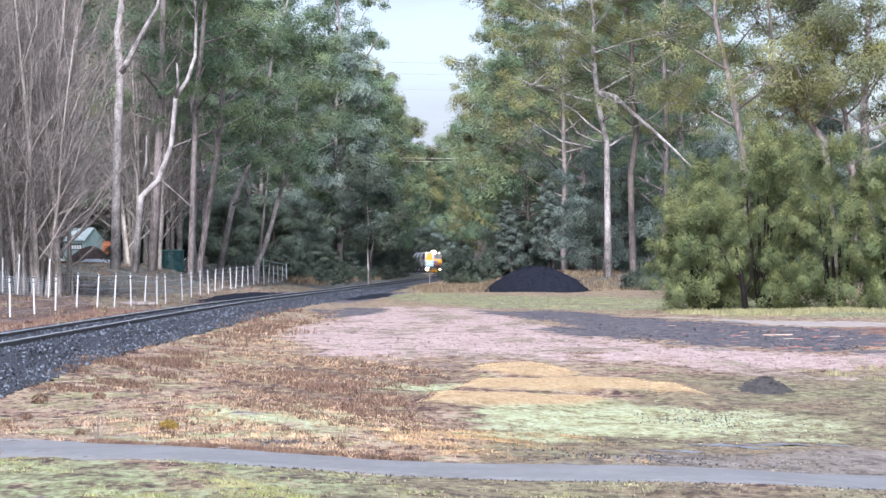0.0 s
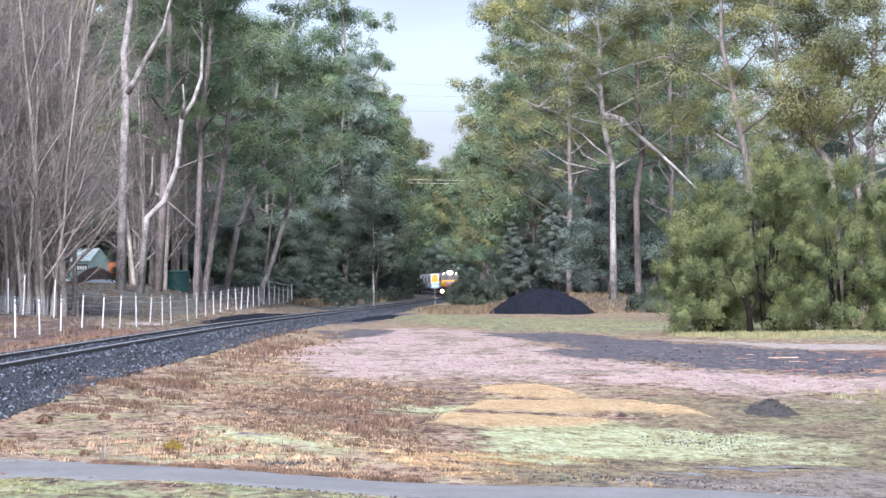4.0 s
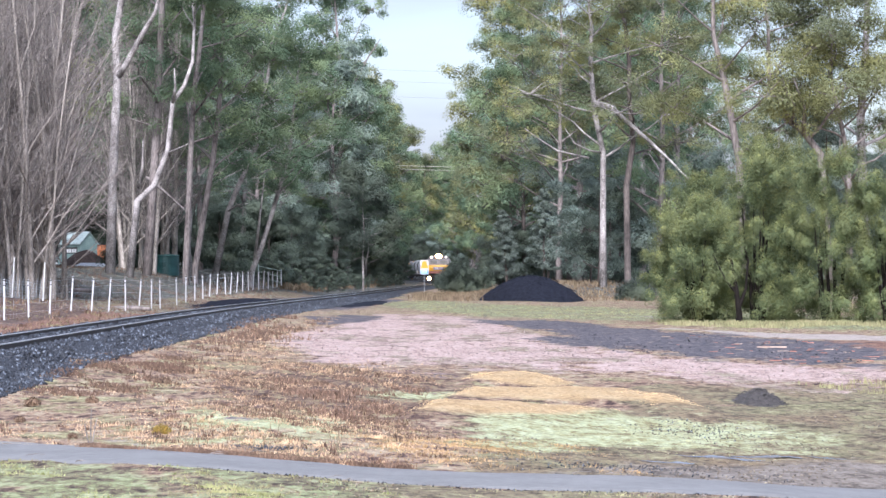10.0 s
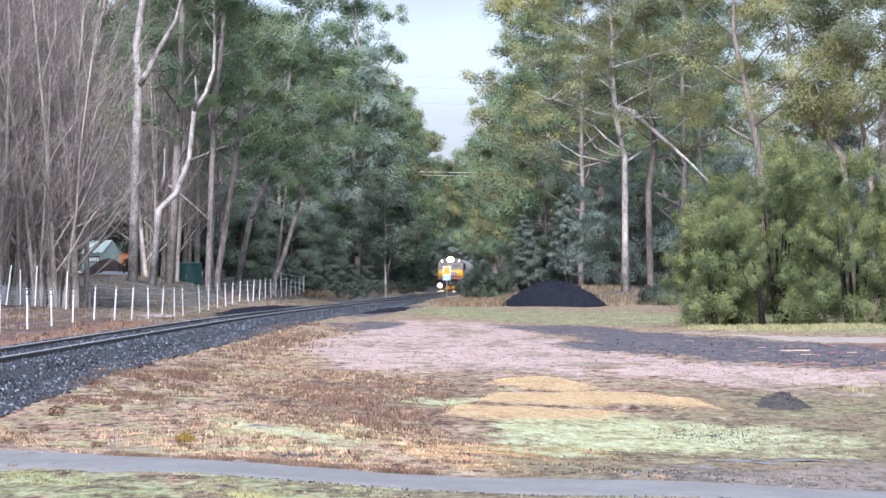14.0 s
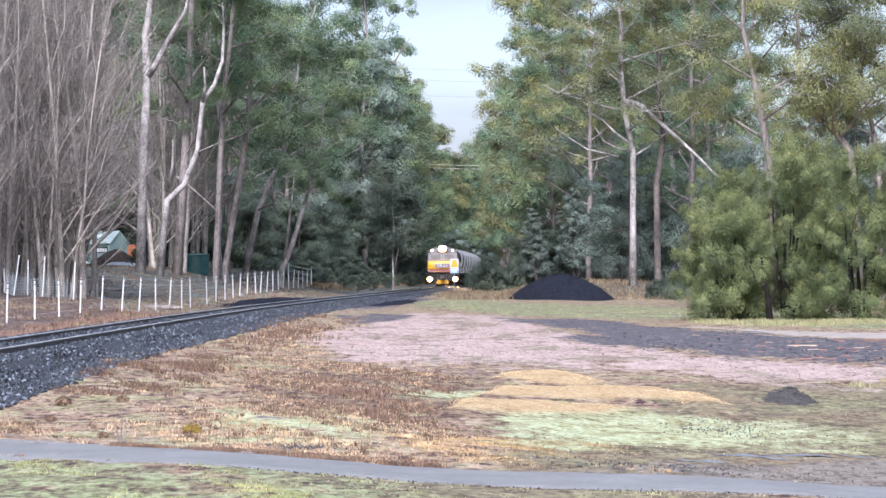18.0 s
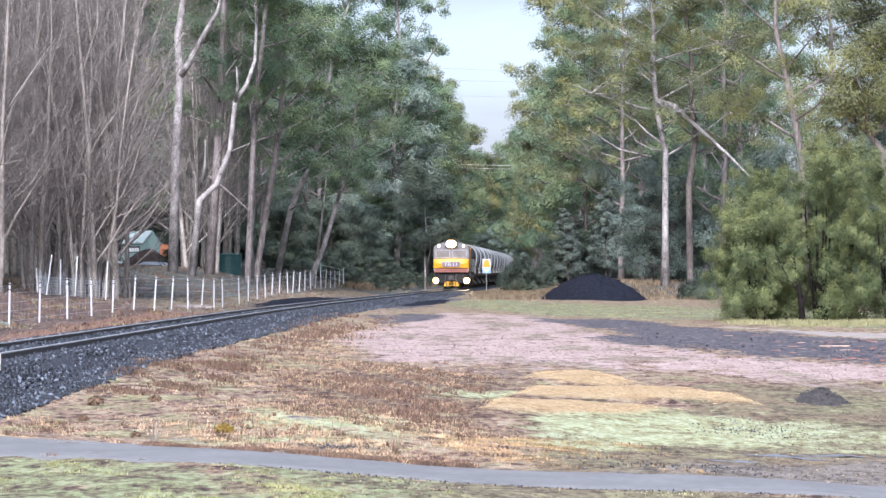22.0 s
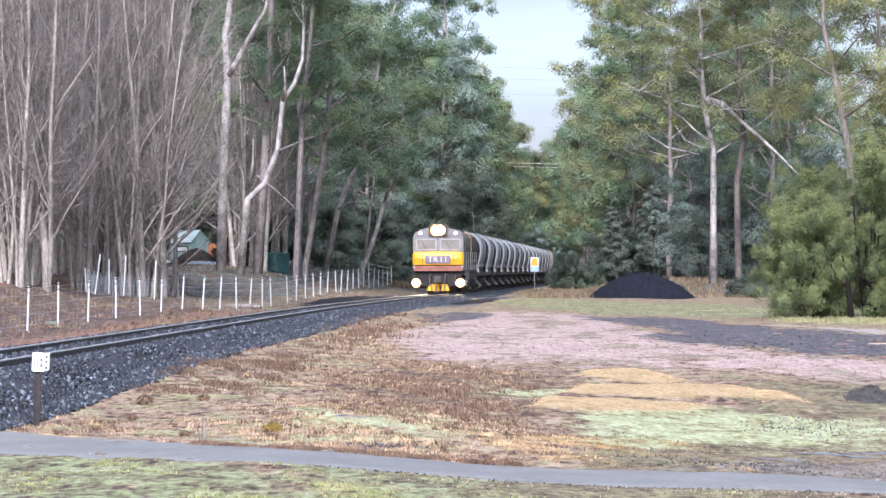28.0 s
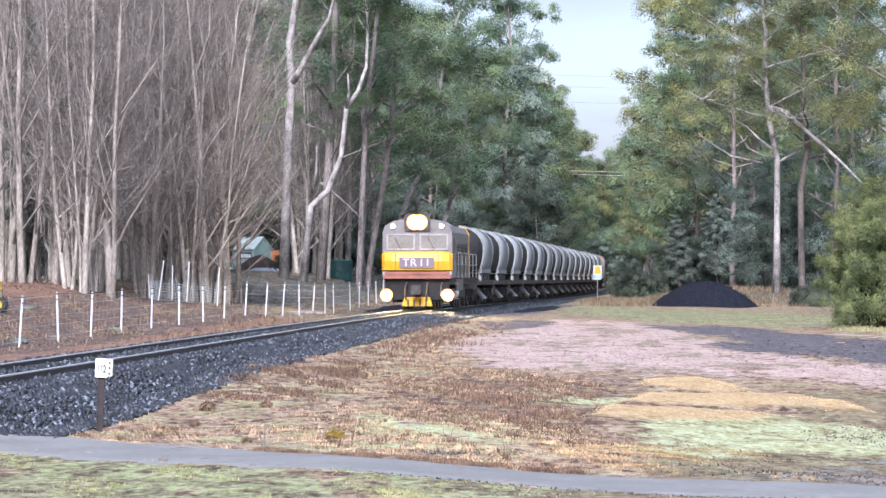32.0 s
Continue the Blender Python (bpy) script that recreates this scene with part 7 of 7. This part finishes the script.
blades("dark_field_weeds", field([(0.0, 41), (0.1, 53), (1.4, 54), (2.3, 49), (2.3, 45), (1.0, 39.5)], 1.0, 0, thr=0.55, scale=1.1), 4600, 0.03, 0.11, 0.007, DEADW, "dark matted dead weeds in the damp field", 82, 1.0, per=8, spread=0.06)
blades("far_grass", field(GREEN_FAR, 1.2, 0, thr=0.7), 6000, 0.02, 0.08, 0.02, FRESH, "pale green grass beyond the gravel", 48, per=7, spread=0.25)
blades("bush_foot_grass", field([(13, 108), (13, 116), (25, 116), (25, 104), (16, 104)], 1.0, 0, thr=0.3), 3600, 0.05, 0.2, 0.012, FRESH, "longer grass at the foot of the wattles", 49, per=7, spread=0.15)
blades("bank_grass", field([(8.5, 196), (10.5, 240), (14, 262), (24, 214), (22, 207), (13, 210), (11.4, 200)], 1.0, 0, thr=-0.2), 3600, 0.1, 0.4, 0.02, BRACKEN, "long dry grass and bracken on the bank", 50, 0.9, per=8, spread=0.3)
blades("fence_side_grass", field(None, 1.1, 0, thr=0.5, box=(-18, 1, 78, 235)), 16000, 0.04, 0.2, 0.014, DEADW, "sparse dead weeds on the soil by the fence", 51, 1.2, per=6, spread=0.2)
SLOPE = leaf_material("grey_slope_grass", (0.10, 0.105, 0.088), (0.28, 0.295, 0.25), (0.24, 0.23, 0.18), 0.2, 0.6, 0.2)
blades("slope_grass", field(None, 1.0, 0, thr=0.3, box=(-20, 1, 122, 245)), 16000, 0.03, 0.13, 0.014, SLOPE, "thin grey-green winter grass on the slope", 80, 1.2, per=6, spread=0.22)
blades("line_side_weeds", field([(2.0, 232), (4.6, 270), (10.6, 340), (16, 420), (14, 420), (8.4, 340), (2.0, 270), (-0.6, 240)], 1.0, 0, thr=-0.4), 5200, 0.12, 0.5, 0.03, BRACKEN, "tall olive-brown weeds beside the far rails", 81, 0.9, per=8, spread=0.3)
blades("right_tufts", field([(8.6, 52), (8.8, 57), (14, 57), (14, 50)], 1.0, 0, thr=0.9), 1700, 0.03, 0.15, 0.007, FRESH, "green grass tufts on the bare ground", 52, per=7, spread=0.05)

YARD = [(2.0, 66), (2.6, 96), (6, 124), (8, 100), (10, 64), (14, 58), (6, 58)]
blades("yard_weeds", field(YARD, 1.2, 0, thr=1.15), 2500, 0.01, 0.045, 0.012, BRACKEN, "sparse low olive weeds on the gravel yard", 77, 1.4, per=10, spread=0.3)
blades("weed_tufts", field(LEFT_FIELD, 1.4, 0, thr=0.35), 2600, 0.02, 0.09, 0.006, DEADW, "small dark dead weed tufts", 61, 0.8, per=26, spread=0.035)
blades("golden_tufts", field(LEFT_FIELD, 1.4, 0, thr=0.6), 420, 0.03, 0.09, 0.005, DRY, "small pale dry grass tufts", 62, 0.9, per=24, spread=0.04)
blades("grey_stalks", field(LEFT_FIELD, 1.3, 0, thr=0.7), 1200, 0.08, 0.22, 0.0035, BRACKEN, "thin standing dead stalks", 63, 0.4, per=4, spread=0.05)
TUSSOCK = leaf_material("golden_tussock", (0.16, 0.14, 0.03), (0.46, 0.30, 0.07), (0.34, 0.21, 0.05), 0.2, 3.0, 0.2)
# single plants near the path
for x, y, r, mat, lab in ((-1.15, 36.0, 0.10, TUSSOCK, "rounded golden grass tussock"), (-2.05, 35.4, 0.06, RUSSET, "small dark dead weed clump"), (-2.9, 39.5, 0.07, RUSSET, "small dark dead weed clump"), (-2.3, 44, 0.09, RUSSET, "dark dead weed clump beside the ballast"), (-3.0, 43, 0.11, RUSSET, "dark dead weed clump beside the ballast"), (1.2, 40.5, 0.07, RUSSET, "small dark dead weed clump")):
    rng = np.random.default_rng(int(abs(x) * 100))
    root = tagged(new("grass_tussock"), lab, "grass tuft")
    part("leaf_tuft", leaf_mesh("leaf_tuft", leaves(rng, [(0, 0, r * 0.6), (r * 0.5, 0, r * 0.45), (-r * 0.5, 0, r * 0.45)], [r * 0.8, r * 0.6, r * 0.6], 130, r * 0.5, -0.6, 0.8, 0.12), mat), mat, root)
    stand(root, x, y)
dead = tagged(new("dead_weed"), "tall dead weed stalk by the path edge", "weed")
for i, (a, h) in enumerate(((0.0, 0.36), (0.04, 0.26), (-0.05, 0.2))):
    part("stalk", Shape().tube([(a * 0.3, 0, -0.02), (a, 0, h * 0.6), (a * 1.4 + 0.01, 0, h)], [0.008, 0.006, 0.003], 5), TWIG, dead)
stand(dead, -1.8, 34.2)


def verge_place(rng, n):
    i = rng.integers(5, len(PATH_MID) - 2, n)
    t = rng.random(n)
    a, b = np.array(PATH_MID)[i], np.array(PATH_MID)[i + 1]
    p = a + (b - a) * t[:, None]
    y = p[:, 1] + np.where(rng.random(n) < 0.6, rng.normal(1.05, 0.08, n), rng.normal(-1.05, 0.08, n))
    return np.stack([p[:, 0], y, ground_z(p[:, 0], y) + 0.005], 1)


def loose_place(rng, n):
    c = np.array([(-0.1, 33.3, 0.25, 0.2), (5.4, 42.2, 0.5, 1.4), (3.4, 32.3, 0.8, 0.5), (3.2, 43.2, 0.15, 0.5)])[rng.integers(0, 4, n)]
    x, y = c[:, 0] + rng.normal(size=n) * c[:, 2], c[:, 1] + rng.normal(size=n) * c[:, 3]
    return np.stack([x, y, ground_z(x, y) + 0.008], 1)


def pebble_place(rng, n):
    x, y = rng.uniform(1, 14, n), 55 + 70 * rng.random(n) ** 1.6
    k = (inside(PINK, x, y, 0.5) > 0.6) & (inside(COAL_DUST, x, y, 0.5) < 0.3)
    return np.stack([x[k], y[k], ground_z(x[k], y[k]) + relief(x[k], y[k]) + 0.004], 1)


def lump_place(poly, x0, x1, y0, y1, power=1.4, keep_off_path=True):
    """Places for loose lumps inside an outline, thicker near the path, in drifts."""
    def place(rng, n):
        x, y = rng.uniform(x0, x1, n), y0 + (y1 - y0) * rng.random(n) ** power
        drift = np.sin(x * 1.9 + 1.3 * np.sin(y * 0.5)) * np.sin(y * 0.45 + 1.1 * np.sin(x * 0.8)) + rng.normal(size=n) * 0.45
        k = drift > 0.15
        if poly is not None:
            k &= inside(poly, x, y, 0.5) > 0.5
        if keep_off_path:
            k &= np.abs(y - path_y(x)) > 1.1
        x, y = x[k], y[k]
        return np.stack([x, y, ground_z(x, y) + relief(x, y) + 0.003], 1)
    return place


PEBBLE = stone_material("yard_pebbles", (0.10, 0.075, 0.066), (0.32, 0.245, 0.215), (0.42, 0.34, 0.30))
CLOD = stone_material("earth_clods", (0.06, 0.048, 0.036), (0.19, 0.15, 0.105), (0.34, 0.29, 0.20))
COAL_LUMP = stone_material("coal_lumps", (0.008, 0.008, 0.01), (0.035, 0.034, 0.04), (0.17, 0.15, 0.15))
stones("yard_pebbles", 6000, pebble_place, 0.02, PEBBLE, "loose pinkish pebbles on the gravel yard", 12)
stones("earth_clods", 8000, lump_place(MUD, 1.8, 10.5, 30.5, 57), 0.014, CLOD, "small brown clods of earth on the bare ground", 13)
stones("verge_clods", 9000, lump_place([(0.2, 22), (0.2, 29.2), (9, 30), (9, 22)], 0.2, 8, 23, 30, 1.0), 0.013, CLOD, "small brown clods of earth before the path", 14)
stones("soil_clods", 3600, lump_place(None, -17, -4.5, 74, 122, 1.2), 0.03, CLOD, "clods of damp soil and stones by the fence", 16)
stones("coal_lumps", 4200, lump_place(COAL_DUST, 6, 14, 64, 124, 1.5, False), 0.024, COAL_LUMP, "loose coal lumps strewn over the yard", 15)
stones("verge_gravel", 1800, verge_place, 0.009, STONE, "loose dark gravel along the path edges", 8)
stones("strewn_gravel", 1500, loose_place, 0.011, STONE, "strewn dark gravel patches on the grass", 9)

motions()
